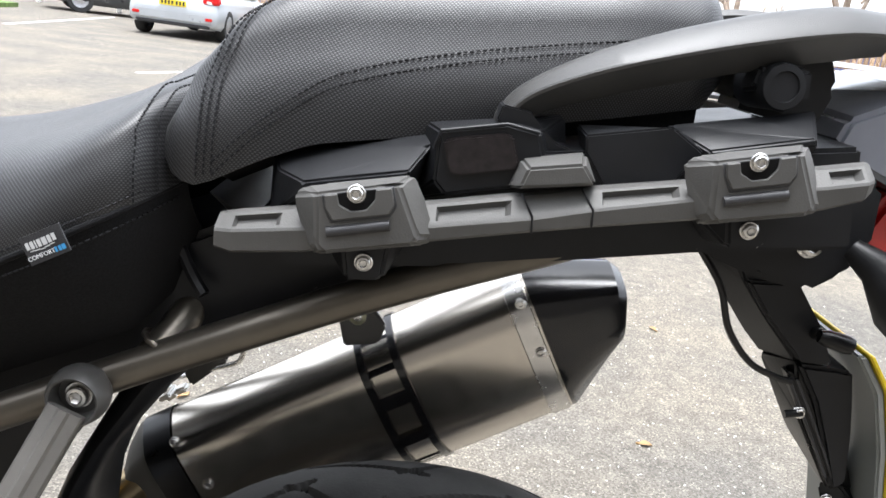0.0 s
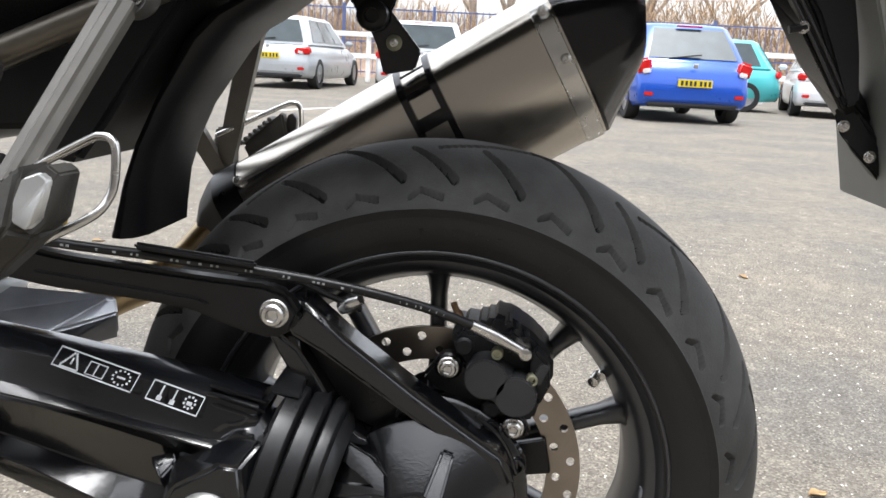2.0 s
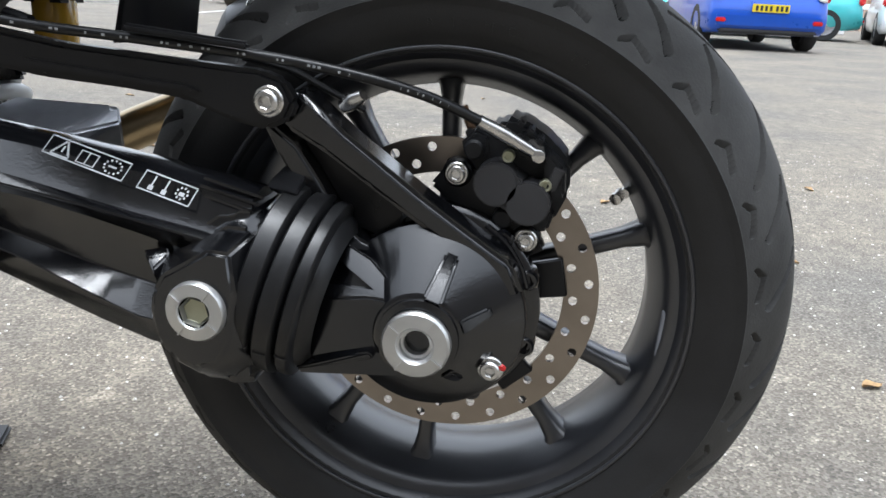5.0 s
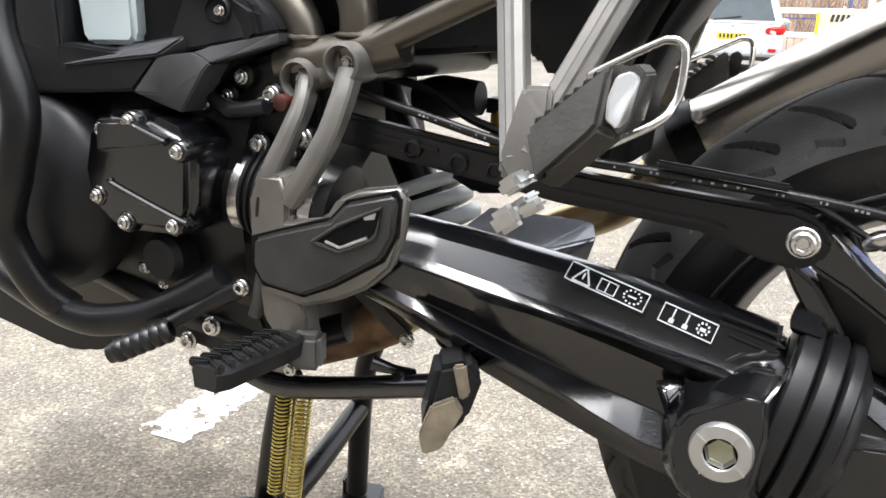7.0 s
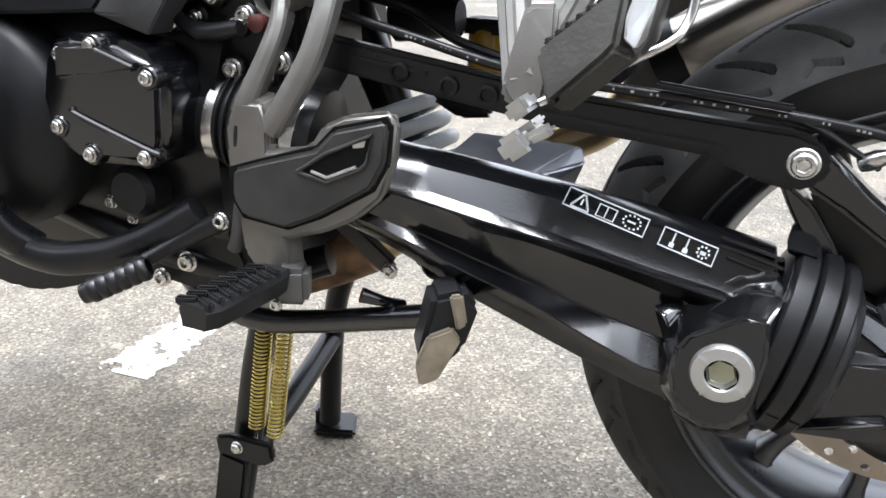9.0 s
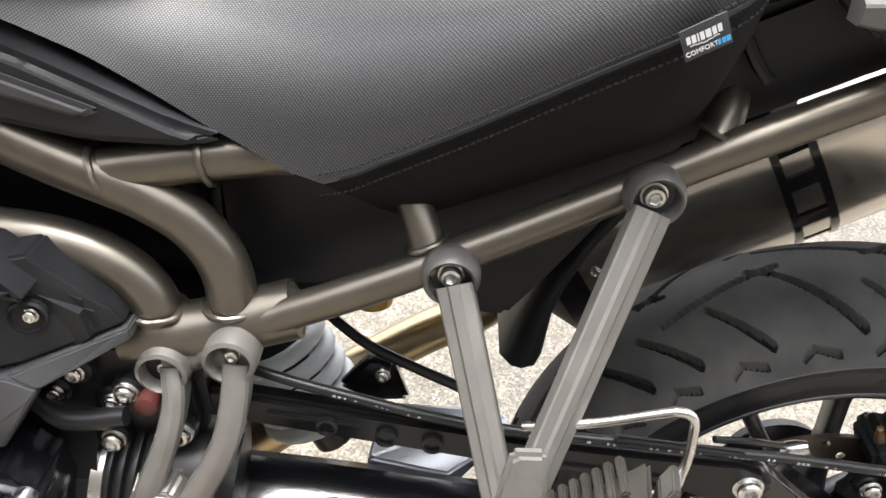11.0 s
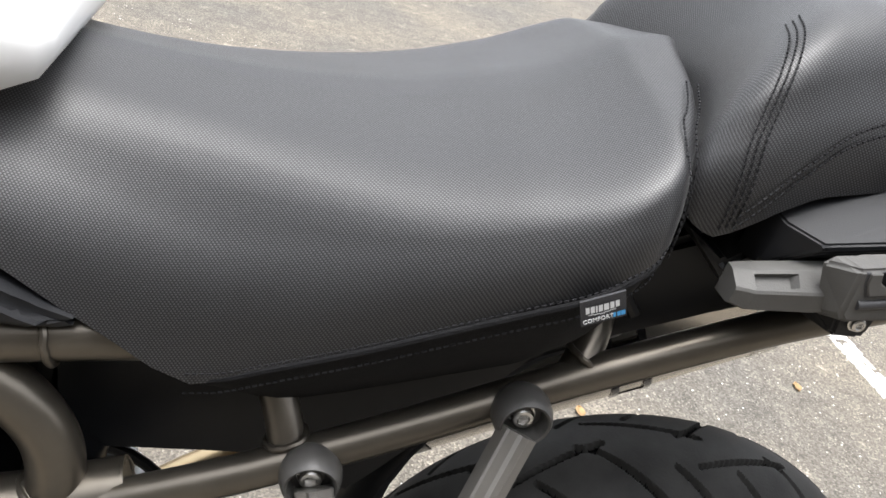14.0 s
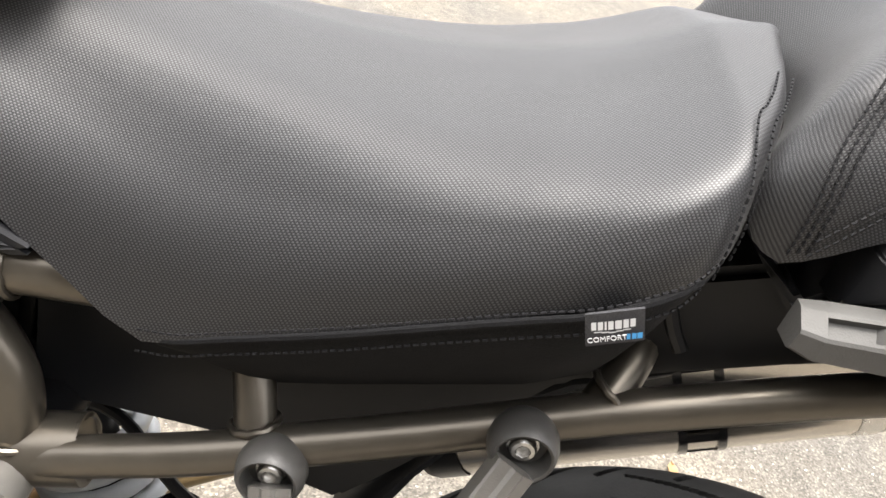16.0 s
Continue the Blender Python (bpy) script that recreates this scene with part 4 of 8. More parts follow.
    fit = tube([(0.03, -0.121, 0.549), (0.05, -0.112, 0.538), (0.076, -0.107, 0.524)], [0.005, 0.0062, 0.0045], 10)
    lathe([(0.0055, -0.005), (0.0055, 0.005), (0.004, 0.006), (0, 0.006)], (0.078, -0.106, 0.5225), n=12, bm=fit)
    part("hose_end", fit, M_STEEL, pipe, "bright crimped hose fitting")
    sensor = tube([(-0.155, -0.14, 0.588), (-0.12, -0.132, 0.58), (-0.09, -0.115, 0.562), (-0.068, -0.1, 0.548)], 0.003, 8)
    part("sensor_cable", sensor, M_SOFT, bike)
    part("cable_clip", lathe([(0.006, -0.01), (0.0075, -0.004), (0.0075, 0.004), (0.005, 0.012), (0, 0.012)], (-0.075, -0.112, 0.556), (1, -0.3, 0.6), 12), M_STEEL, bike)
    part("cable_guide", box((-0.19, -0.165, 0.603), (0.10, 0.006, 0.006), (0, 5, 0), 0.002), M_PLASTIC, bike)


brake_parts()


def frame_tubes():
    sides = lambda pts: (pts, mirror_y(pts))
    sub = [(-0.50, -0.152, 0.686), (-0.42, -0.151, 0.7215), (-0.36, -0.145, 0.749), (-0.30, -0.138, 0.7765), (-0.21, -0.126, 0.818), (-0.10, -0.116, 0.868), (-0.045, -0.113, 0.892), (0.0, -0.112, 0.911), (0.05, -0.110, 0.931), (0.09, -0.108, 0.948)]
    up = [(-0.86, -0.13, 0.90), (-0.76, -0.138, 0.862), (-0.695, -0.14, 0.830), (-0.632, -0.14, 0.799), (-0.576, -0.14, 0.776), (-0.542, -0.141, 0.752), (-0.524, -0.143, 0.717), (-0.523, -0.146, 0.665)]
    low = [(-0.86, -0.14, 0.75), (-0.78, -0.143, 0.748), (-0.70, -0.144, 0.743), (-0.64, -0.144, 0.737), (-0.602, -0.145, 0.723), (-0.580, -0.147, 0.70), (-0.574, -0.149, 0.665)]
    branch = [(-0.617, -0.138, 0.787), (-0.56, -0.137, 0.799), (-0.515, -0.134, 0.806), (-0.45, -0.125, 0.811), (-0.38, -0.115, 0.815)]
    for n, (pts, r) in enumerate(((sub, 0.0128), (up, 0.0178), (low, 0.0180), (branch, 0.0160))):
        for s, line in enumerate(sides(pts)):
            name = ("subframe_tube", "upper_frame_tube", "lower_frame_tube", "frame_branch_tube")[n]
            part(name, tube(line, r, 20, 8), M_FRAME, bike, "bronze-grey painted steel frame tube")
    for s in (1, -1):
        sleeve = tube([(-0.60, -0.150 * s, 0.664), (-0.55, -0.148 * s, 0.671), (-0.478, -0.140 * s, 0.690)], 0.0225, 20)
        part("frame_node", sleeve, M_FRAME, bike, "welded bronze-grey frame node")
        part("frame_strut", tube([(-0.715, -0.14 * s, 0.838), (-0.700, -0.142 * s, 0.80), (-0.692, -0.143 * s, 0.745)], 0.0115, 14), M_FRAME, bike)
        part("frame_strut", tube([(-0.207, -0.124 * s, 0.819), (-0.192, -0.098 * s, 0.842), (-0.180, -0.06 * s, 0.868)], 0.0125, 14), M_FRAME, bike)
        part("frame_strut", tube([(-0.383, -0.145 * s, 0.739), (-0.395, -0.126 * s, 0.768), (-0.415, -0.1 * s, 0.80)], 0.0125, 14), M_FRAME, bike)
    # weld beads
    def bead(c, axis, r, w=0.0024):
        d = Vector(axis).normalized()
        s = d.orthogonal().normalized()
        t = d.cross(s)
        pts = []
        for k in range(25):
            a = 2 * math.pi * k / 24
            pts.append(Vector(c) + (r + 0.0003 * math.sin(k * 5)) * (math.cos(a) * s + math.sin(a) * t) + d * 0.0004 * math.sin(k * 3.7))
        part("weld_bead", tube(pts, w, 8, 2, caps=False), M_FRAME, bike)
    bead((-0.523, -0.145, 0.694), (0, 0, 1), 0.0195)
    bead((-0.575, -0.149, 0.690), (0, 0, 1), 0.0195)
    bead((-0.480, -0.140, 0.690), (1, 0.05, 0.3), 0.0195)
    bead((-0.532, -0.135, 0.803), (1, 0, 0.2), 0.0170, 0.0026)
    bead((-0.600, -0.138, 0.790), (1, 0, 0.4), 0.0185, 0.003)
    bead((-0.200, -0.116, 0.831), (0.5, 0.2, 0.85), 0.0135)
    bead((-0.387, -0.139, 0.750), (-0.4, 0.2, 0.9), 0.0135)
    bead((-0.693, -0.143, 0.764), (0, 0, 1), 0.0130, 0.0026)
    # cross members under the seat
    part("cross_member", tube([(-0.52, -0.14, 0.672), (-0.52, 0.14, 0.672)], 0.02, 16), M_SATIN, bike)


frame_tubes()


def seat_section(w, zt, zb, f, n=18, crown=0.006, round_=0.5, bulge=0.05, drop=0.0):
    """Half of a seat's section: a flat top that turns over a soft crease into the flank."""
    C = Vector((f * w, zt + crown * 0.2 - drop))
    top, low = Vector((0, zt + crown)), Vector((w, zb))
    A, B = C.lerp(top, round_ * 0.9), C.lerp(low, round_ * 0.75)
    out = []
    k1, k2 = n // 4, n // 2
    for k in range(k1):
        out.append(top.lerp(A, k / k1))
    for k in range(k2):
        t = k / k2
        out.append(A * (1 - t) ** 2 + C * 2 * t * (1 - t) + B * t * t)
    side = Vector((low.y - C.y, C.x - low.x)).normalized() * -1
    k3 = n - k1 - k2
    for k in range(k3 + 1):
        t = k / k3
        out.append(B.lerp(low, t) + side * bulge * (low - B).length * math.sin(math.pi * t))
    return [(p.x, p.y) for p in out]


def full(sec):
    return [(-y, z) for y, z in sec[::-1]] + [(y, z) for y, z in sec[1:]]


def stitches(name, line, parent, gap=0.0042, r=0.0007, off=(0, -0.0012, 0.0003)):
    """A row of short thread stitches along a line."""
    pts = smooth_line(line, 12)
    bm, acc, prev = bmesh.new(), 0.0, pts[0]
    for p in pts[1:]:
        seg = p - prev
        while acc + 1e-9 < seg.length:
            a = prev + seg.normalized() * acc + Vector(off)
            tube([a, a + seg.normalized() * gap * 0.62], r, 5, 1, bm)
            acc += gap
        acc -= seg.length
        prev = p
    return part(name, bm, M_THREAD, parent)


def rider_seat():
    zt = lambda x: np.interp(x, [-0.76, -0.66, -0.6, -0.55, -0.457, -0.372, -0.314, -0.278, -0.246, -0.21, -0.175, -0.15], [0.955, 0.937, 0.928, 0.924, 0.925, 0.935, 0.946, 0.958, 0.978, 1.005, 1.017, 1.008])
    zs = lambda x: np.interp(x, [-0.76, -0.66, -0.6, -0.53, -0.475, -0.449, -0.375, -0.301, -0.255, -0.195, -0.15], [0.925, 0.893, 0.868, 0.832, 0.808, 0.803, 0.844, 0.887, 0.913, 0.948, 0.975])
    w = lambda x: np.interp(x, [-0.76, -0.66, -0.55, -0.449, -0.35, -0.25, -0.223, -0.209, -0.2, -0.19, -0.182, -0.175, -0.168], [0.155, 0.135, 0.138, 0.161, 0.174, 0.183, 0.176, 0.162, 0.145, 0.122, 0.098, 0.07, 0.03])
    f = lambda x: np.interp(x, [-0.76, -0.55, -0.48, -0.43, -0.376, -0.32, -0.25, -0.2], [0.52, 0.56, 0.58, 0.67, 0.79, 0.89, 0.93, 0.92])
    sink = lambda x: np.interp(x, [-0.42, -0.3, -0.22, -0.17], [0, 0.003, 0.005, 0.0])
    xs = list(np.linspace(-0.76, -0.22, 50)) + [-0.215, -0.211, -0.207, -0.203, -0.199, -0.195, -0.191, -0.187, -0.183, -0.178, -0.173, -0.168]
    rows = []
    for x in xs:
        sec = seat_section(w(x), zt(x) - 0.006, zs(x), f(x), crown=0.020, round_=0.38, bulge=0.08, drop=sink(x))
        lean = max(0.0, (x + 0.23) / 0.08)
        rows.append([(x + lean * (1.0 - z) * 0.2, y, z) for y, z in full(sec)])
    # ease the flank lengthwise, but leave the seam at the lower edge where it is
    G = np.array(rows)
    n, nv = 50, G.shape[1]
    wt = np.exp(-0.5 * (np.arange(-12, 13) / 4.5) ** 2)
    wt /= wt.sum()
    pad = np.concatenate([np.repeat(G[:1], 12, 0), G[:n], 2 * G[n - 1] - G[n - 2:n - 14:-1]])
    soft = np.stack([np.tensordot(wt, pad[i:i + 25], axes=(0, 0)) for i in range(n)])
    # carry each eased flank on, up or down, to its seam
    K = 9
    for i in range(n):
        for cols in (list(range(K, -1, -1)), list(range(nv - 1 - K, nv))):
            y, z = soft[i, cols, 1], soft[i, cols, 2]
            goal = np.linspace(z[0], zs(xs[i]), K + 1)
            slope = (y[-1] - y[-3]) / (z[-1] - z[-3])
            soft[i, cols, 1] = np.where(goal < z[-1], y[-1] + (goal - z[-1]) * slope, np.interp(-goal, -z, y))
            soft[i, cols, 2] = goal
    mix = np.clip((n - 1 - np.arange(n)) / 6.0, 0, 1)[:, None, None]
    G[:n, :, 1:] = G[:n, :, 1:] * (1 - mix) + soft[:, :, 1:] * mix
    rows = G.tolist()
    seat = part("rider_seat", sheet(rows), M_VINYL, bike, "black woven vinyl rider seat with stitched seams", 60)
    # dark cloth skirt below the seam
    zb = lambda x: np.interp(x, [-0.53, -0.47, -0.445, -0.42, -0.396, -0.279, -0.22, -0.199, -0.18], [0.825, 0.79, 0.768, 0.757, 0.754, 0.811, 0.84, 0.87, 0.92])
    for s in (-1, 1):
        grid = []
        for x in np.linspace(-0.47, -0.19, 36):
            a, b = zs(x), min(zb(x), zs(x) - 0.004)
            ww = w(x)
            lean = max(0.0, (x + 0.23) / 0.08)
            col = []
            for t in np.linspace(0, 1, 8):
                z = a + (b - a) * t
                col.append((x + lean * (1.0 - z) * 0.1, s * (ww - 0.002 - 0.055 * t ** 1.6), z))
            grid.append(col)
        part("seat_skirt", sheet(grid), M_FABRIC, seat, "matt black cloth skirt of the seat", 60)
        pipe = [(x + max(0.0, (x + 0.23) / 0.08) * (1.0 - zs(x)) * 0.1, s * (w(x) + 0.0004), zs(x) - 0.001) for x in np.linspace(-0.455, -0.192, 14)]
        part("seat_piping", tube(pipe, 0.0022, 8, 3), M_FABRIC, seat)
        if s < 0:
            stitches("seat_stitching", [(x, y - 0.0012, z + 0.006) for x, y, z in pipe], seat)
            stitches("seat_stitching", [(x, y + 0.001, z - 0.010) for x, y, z in pipe], seat)
    # double seam round the back edge
    def over(x, y):
        sec = seat_section(w(x), zt(x) - 0.006, zs(x), f(x), crown=0.020, round_=0.38, bulge=0.08, drop=sink(x))
        return float(np.interp(y, [p[0] for p in sec], [p[1] for p in sec]))
    for off in (0.004, 0.0125):
        x0 = -0.197 - off
        sec = [p for p in seat_section(w(x0), zt(x0) - 0.006, zs(x0), f(x0), crown=0.020, round_=0.38, bulge=0.08, drop=sink(x0)) if p[0] > w(x0) * 0.9]
        line = [(x0 + max(0.0, (x0 + 0.23) / 0.08) * (1.0 - z) * 0.2, -y - 0.001, z) for y, z in sec[::-1][::2]]
        for x in (-0.194, -0.188, -0.182, -0.176):
            y = w(x) * 0.9
            line.append((x - off, -y, over(x - off, y) + 0.0012))
        stitches("seat_stitching", line, seat, off=(0.0006, -0.0018, 0.0018))
    # cloth label, with plain bars for its lettering
    u, v, c = Vector((0.016, -0.013, 0.0195)).normalized(), Vector((0.006, -0.003, -0.016)).normalized(), Vector((-0.260, -0.1905, 0.919))
    nrm = u.cross(v).normalized()
    if nrm.y > 0:
        nrm = -nrm
    u = Vector((0.022, 0.0, 0.0125)).normalized()
    v = Vector((0.007, 0.001, -0.0155)).normalized()
    def label(a, b, p, q, lift, bm):
        bm.faces.new([bm.verts.new(c + u * i * 0.62 + v * j * 0.70 + Vector((0, -lift, 0))) for i, j in ((a, p), (b, p), (b, q), (a, q))])
    tag = bmesh.new()
    for a, b, p, q, lf in ((0, 0.041, 0, 0.0245, 0.003),):
        label(a, b, p, q, lf, tag)
    ret = bmesh.ops.extrude_face_region(tag, geom=tag.faces[:])
    bmesh.ops.translate(tag, vec=(0, 0.0015, 0), verts=[g for g in ret["geom"] if isinstance(g, bmesh.types.BMVert)])
    tg = part("seat_label", tag, M_TAG, seat, "small black woven maker's label")
    bars = bmesh.new()
    x = 0.004
    for k, wd in enumerate((0.0034, 0.0036, 0.0014, 0.0036, 0.0046, 0.0036, 0.0036)):
        arc = 0.0016 * (1 - ((x - 0.018) / 0.016) ** 2)
        label(x, x + wd, 0.0052 + arc * 0.3, 0.0112 + arc * 0.6, 0.0042, bars)
        x += wd + 0.0011
    for k in range(5):
        label(0.006 + k * 0.005, 0.0112 + k * 0.005, 0.0128 + 0.0006 * (2 - abs(k - 2)), 0.0136 + 0.0006 * (2 - abs(k - 2)), 0.0042, bars)
    tagged(part("label_print", bars, M_DECAL, tg), "white maker's mark as plain bars", kind="stuff")
    word = part("label_text", lettering("COMFORT", 0.0036, 0.0002), M_DECAL, tg, "white lettering on the label")
    q = c + u * 0.62 * 0.0148 + v * 0.70 * 0.019 + Vector((0, -0.0044, 0))
    word.matrix_basis = pose(q.x, q.y, q.z, 0, -math.degrees(math.atan2(u.z, u.x)), 0)
    blue = bmesh.new()
    for k in range(3):
        label(0.0285 + k * 0.0036, 0.031 + k * 0.0042, 0.0168, 0.0212, 0.0042, blue)
    part("label_stripe", blue, M_BLUE_PRINT, tg, "blue printed stripes")


rider_seat()


def pillion_seat():
    zt = lambda x: np.interp(x, [-0.205, -0.2, -0.19, -0.175, -0.15, -0.11, 0.0, 0.1, 0.15, 0.165], [0.99, 1.012, 1.040, 1.062, 1.080, 1.091, 1.1, 1.112, 1.108, 1.085])
    zb = lambda x: np.interp(x, [-0.205, -0.2, -0.19, -0.178, -0.165, -0.14, -0.11, -0.03, 0.0, 0.14, 0.165], [0.985, 0.972, 0.958, 0.952, 0.957, 0.971, 0.985, 0.999, 1.006, 1.036, 1.06])
    w = lambda x: np.interp(x, [-0.205, -0.2, -0.19, -0.175, -0.15, -0.11, -0.05, 0.08, 0.14, 0.165], [0.128, 0.138, 0.146, 0.15, 0.146, 0.132, 0.118, 0.108, 0.095, 0.06])
    f = lambda x: np.interp(x, [-0.205, -0.15, -0.1, 0.16], [0.86, 0.8, 0.76, 0.85])
    xs = [-0.205, -0.203, -0.2, -0.196, -0.19, -0.183, -0.175, -0.165] + list(np.linspace(-0.155, 0.14, 30)) + [0.15, 0.158, 0.165]
    back = lambda x, y: 0.048 * (1 - min(1.0, abs(y / 0.14) ** 1.7)) * min(1.0, max(0.0, (-0.02 - x) / 0.16))
    at = lambda x, n: [(x + back(x, y), y, z) for y, z in full(seat_section(w(x), zt(x), zb(x), f(x), n, round_=0.5, bulge=0.09))]
    rows = [at(x, 18) for x in xs]
    rows = [[(-0.13, 0, 0.99)] * len(rows[0])] + rows + [[(0.165, 0, 1.07)] * len(rows[0])]
    seat = part("pillion_seat", sheet(rows), M_VINYL, bike, "black woven vinyl pillion seat with stitched seams", 60)
    base = loft([[(x, y, z) for y, z in ((-0.09, zb(x) - 0.012), (-w(x) + 0.006, zb(x) + 0.004), (w(x) - 0.006, zb(x) + 0.004), (0.09, zb(x) - 0.012))] for x in np.linspace(-0.165, 0.14, 12)])
    part("seat_base", base, M_FABRIC, seat, "matt black underside")
    # seams: one along the flank, one round the front edge
    def on_side(x, k):
        sec = at(x, 18)[:19]
        i = int(k)
        a, b = Vector(sec[i]), Vector(sec[min(i + 1, 18)])
        return a.lerp(b, k - i)
    for off in (0.0, 0.55):
        line = [on_side(x, k + off) for x, k in ((-0.165, 0.2), (-0.152, 0.7), (-0.132, 1.4), (-0.11, 2.2), (-0.085, 2.8), (-0.05, 3.25), (0.0, 3.6), (0.06, 3.8), (0.1, 3.9))]
        stitches("seat_stitching", line, seat, off=(0, -0.0012, 0.0006))
    for x0 in (-0.1735, -0.169, -0.1645):
        line = [on_side(x0, k) for k in (0.3, 2, 4, 6, 8, 10, 12, 14)]
        stitches("seat_stitching", line, seat, off=(-0.0008, -0.001, 0.0008))
    tg = part("seat_label", box((0.092, -0.1125, 1.050), (0.04, 0.0012, 0.009), (0, -12, 0), 0), M_TAG, seat, "small black woven maker's label")
    tx = part("label_text", lettering("COMFORT", 0.0062), M_DECAL, tg, "white lettering on the label")
    tx.matrix_basis = pose(0.086, -0.1135, 1.0485, 0, -12, 0)
    part("label_stripe", box((0.1055, -0.1135, 1.053), (0.008, 0.0008, 0.0045), (0, -12, 0), 0), M_BLUE_PRINT, tg)


pillion_seat()


def silencer():
    ft, fb, rt, rb = Vector((-0.296, 0, 0.616)), Vector((-0.207, 0, 0.475)), Vector((0.071, 0, 0.844)), Vector((0.155, 0, 0.697))
    half = [(1, -0.03), (0.97, -0.25), (0.86, -0.56), (0.74, -0.83), (0.68, -0.91), (0.58, -0.97), (0.4, -1), (-0.1, -1), (-0.35, -0.96), (-0.55, -0.84), (-0.75, -0.6), (-0.92, -0.34), (-1, -0.1)]
    cross = half + [(v, -y) for v, y in half[::-1]]
    side_y = lambda v: float(np.interp(v, [p[0] for p in half[::-1]], [p[1] for p in half[::-1]]))

    def ring(s, grow=0.0, shift=0.0):
        t, b = ft.lerp(rt, s), fb.lerp(rb, s)
        c, h = (t + b) / 2, (t - b) / 2
        hw = 0.046 + 0.010 * s
        ax = (rt + rb - ft - fb).normalized()
        return [c + ax * shift + h * (v * (1 + grow / h.length)) + Vector((0, 0.106 + 0.052 + (hw + grow) * y, 0)) for v, y in cross]

    rows = [[tuple(p) for p in ring(s)] + [tuple(ring(s)[0])] for s in np.linspace(0, 1, 24)]
    can = part("silencer", sheet(rows), M_TITAN, bike, "brushed titanium silencer with carbon end cap", 45)
    band = loft([ring(0.945, 0.0002), ring(0.947, 0.0016), ring(0.992, 0.0018), ring(0.994, 0.0002)], caps=False)
    part("end_band", band, M_STEEL, can, "bright riveted end band", 45)
    # carbon end cap
    caps = []
    for t, b, g in ((rt, rb, 1.0), ((0.082, 0.849), (0.158, 0.6985), 1.01), ((0.164, 0.857), (0.182, 0.762), 0.93), ((0.175, 0.851), (0.186, 0.772), 0.86), ((0.178, 0.84), (0.186, 0.785), 0.5), ((0.179, 0.825), (0.185, 0.80), 0.1)):
        t, b = (t, b) if isinstance(t, Vector) else (Vector((t[0], 0, t[1])), Vector((b[0], 0, b[1])))
        c, h = (t + b) / 2, (t - b) / 2
        r = [tuple(c + h * v + Vector((0, 0.158 + 0.056 * g * y, 0))) for v, y in cross]
        caps.append(r + [r[0]])
    part("end_cap", sheet(caps), M_CARBON, can, "carbon fibre end cap", 24)
    for x, y, z in ((0.0735, 0.1005, 0.8185), (0.101, 0.0995, 0.772), (0.142, 0.1385, 0.709)):
        bolt((x, y, z), 0.0044, can)
    # carbon strap with windows
    def at(s, v, y, grow=0.0022):
        t, b = ft.lerp(rt, s), fb.lerp(rb, s)
        hw = 0.046 + 0.010 * s + grow
        return (t + b) / 2 + (t - b) / 2 * v + Vector((0, 0.158 + hw * y, 0))
    strap = bmesh.new()
    s0, s1 = 0.570, 0.672
    for a, b in ((s0, s0 + 0.018), (s1 - 0.018, s1)):
        loft([[at(a, v, y, 0.0005), at(b, v, y, 0.0005), at(b, v * 1.02, y, 0.004), at(a, v * 1.02, y, 0.004)] for v, y in cross] , bm=strap)
    for v0, v1 in ((0.58, 0.9), (0.12, 0.3), (-0.42, -0.28), (-0.95, -0.8)):
        y0 = -1 if -0.5 < (v0 + v1) / 2 < 0.4 else -0.8
        loft([[at(s0 + 0.01, v, yy, 0.0005), at(s1 - 0.01, v, yy, 0.0005), at(s1 - 0.01, v, yy, 0.004), at(s0 + 0.01, v, yy, 0.004)] for v, yy in ((v0, side_y(v0)), (v1, side_y(v1)))], bm=strap)
    part("strap", strap, M_CARBON, can, "carbon fibre mounting strap with windows", 40)
    hang = prism([(-0.118, 0.812), (-0.104, 0.825), (-0.088, 0.815), (-0.052, 0.772), (-0.058, 0.752), (-0.092, 0.745), (-0.10, 0.775)], 0.118, 0.126, 0.002)
    part("hanger", hang, M_CARBON, can)
    part("washer", lathe([(0.0085, -0.004), (0.0085, 0.003), (0.005, 0.004), (0.003, 0.002), (0, 0.002)], (-0.081, 0.118, 0.779), n=24), M_RIM, can, "pale plated washer")
    bolt((-0.081, 0.1145, 0.779), 0.0038, can)
    part("grommet", lathe([(0.0165, -0.012), (0.0165, 0.008), (0.013, 0.011), (0.008, 0.0115), (0.007, 0.006), (0, 0.006)], (-0.104, 0.112, 0.806), n=28), M_SOFT, can, "black rubber mounting grommet")
    lug = prism([(-0.165, 0.848), (-0.085, 0.885), (-0.078, 0.86), (-0.082, 0.82), (-0.092, 0.80), (-0.115, 0.795), (-0.13, 0.82)], 0.122, 0.13, 0.002)
    part("hanger_lug", lug, M_SATIN, bike)
    # front cone and link pipe
    cone = loft([ring(0.05, 0.0006), ring(0.0, 0.0012), ring(-0.02, -0.002), [tuple(Vector((-0.282, 0.150, 0.545)) + (p - Vector((-0.2515, 0.158, 0.5455))) * 0.62) for p in ring(0.0)], [tuple(Vector((-0.298, 0.143, 0.530)) + (p - Vector((-0.2515, 0.158, 0.5455))) * 0.36) for p in ring(0.0)]])
    part("front_cone", cone, M_CAST, can, "grey cast front cone", 40)
    plate = loft([ring(0.0, 0.0016), ring(0.075, 0.0018)], caps=False)
    part("front_band", plate, M_SATIN, can)
    bolt((-0.252, 0.111, 0.620), 0.0046, can)
    bolt((-0.215, 0.109, 0.577), 0.0046, can)
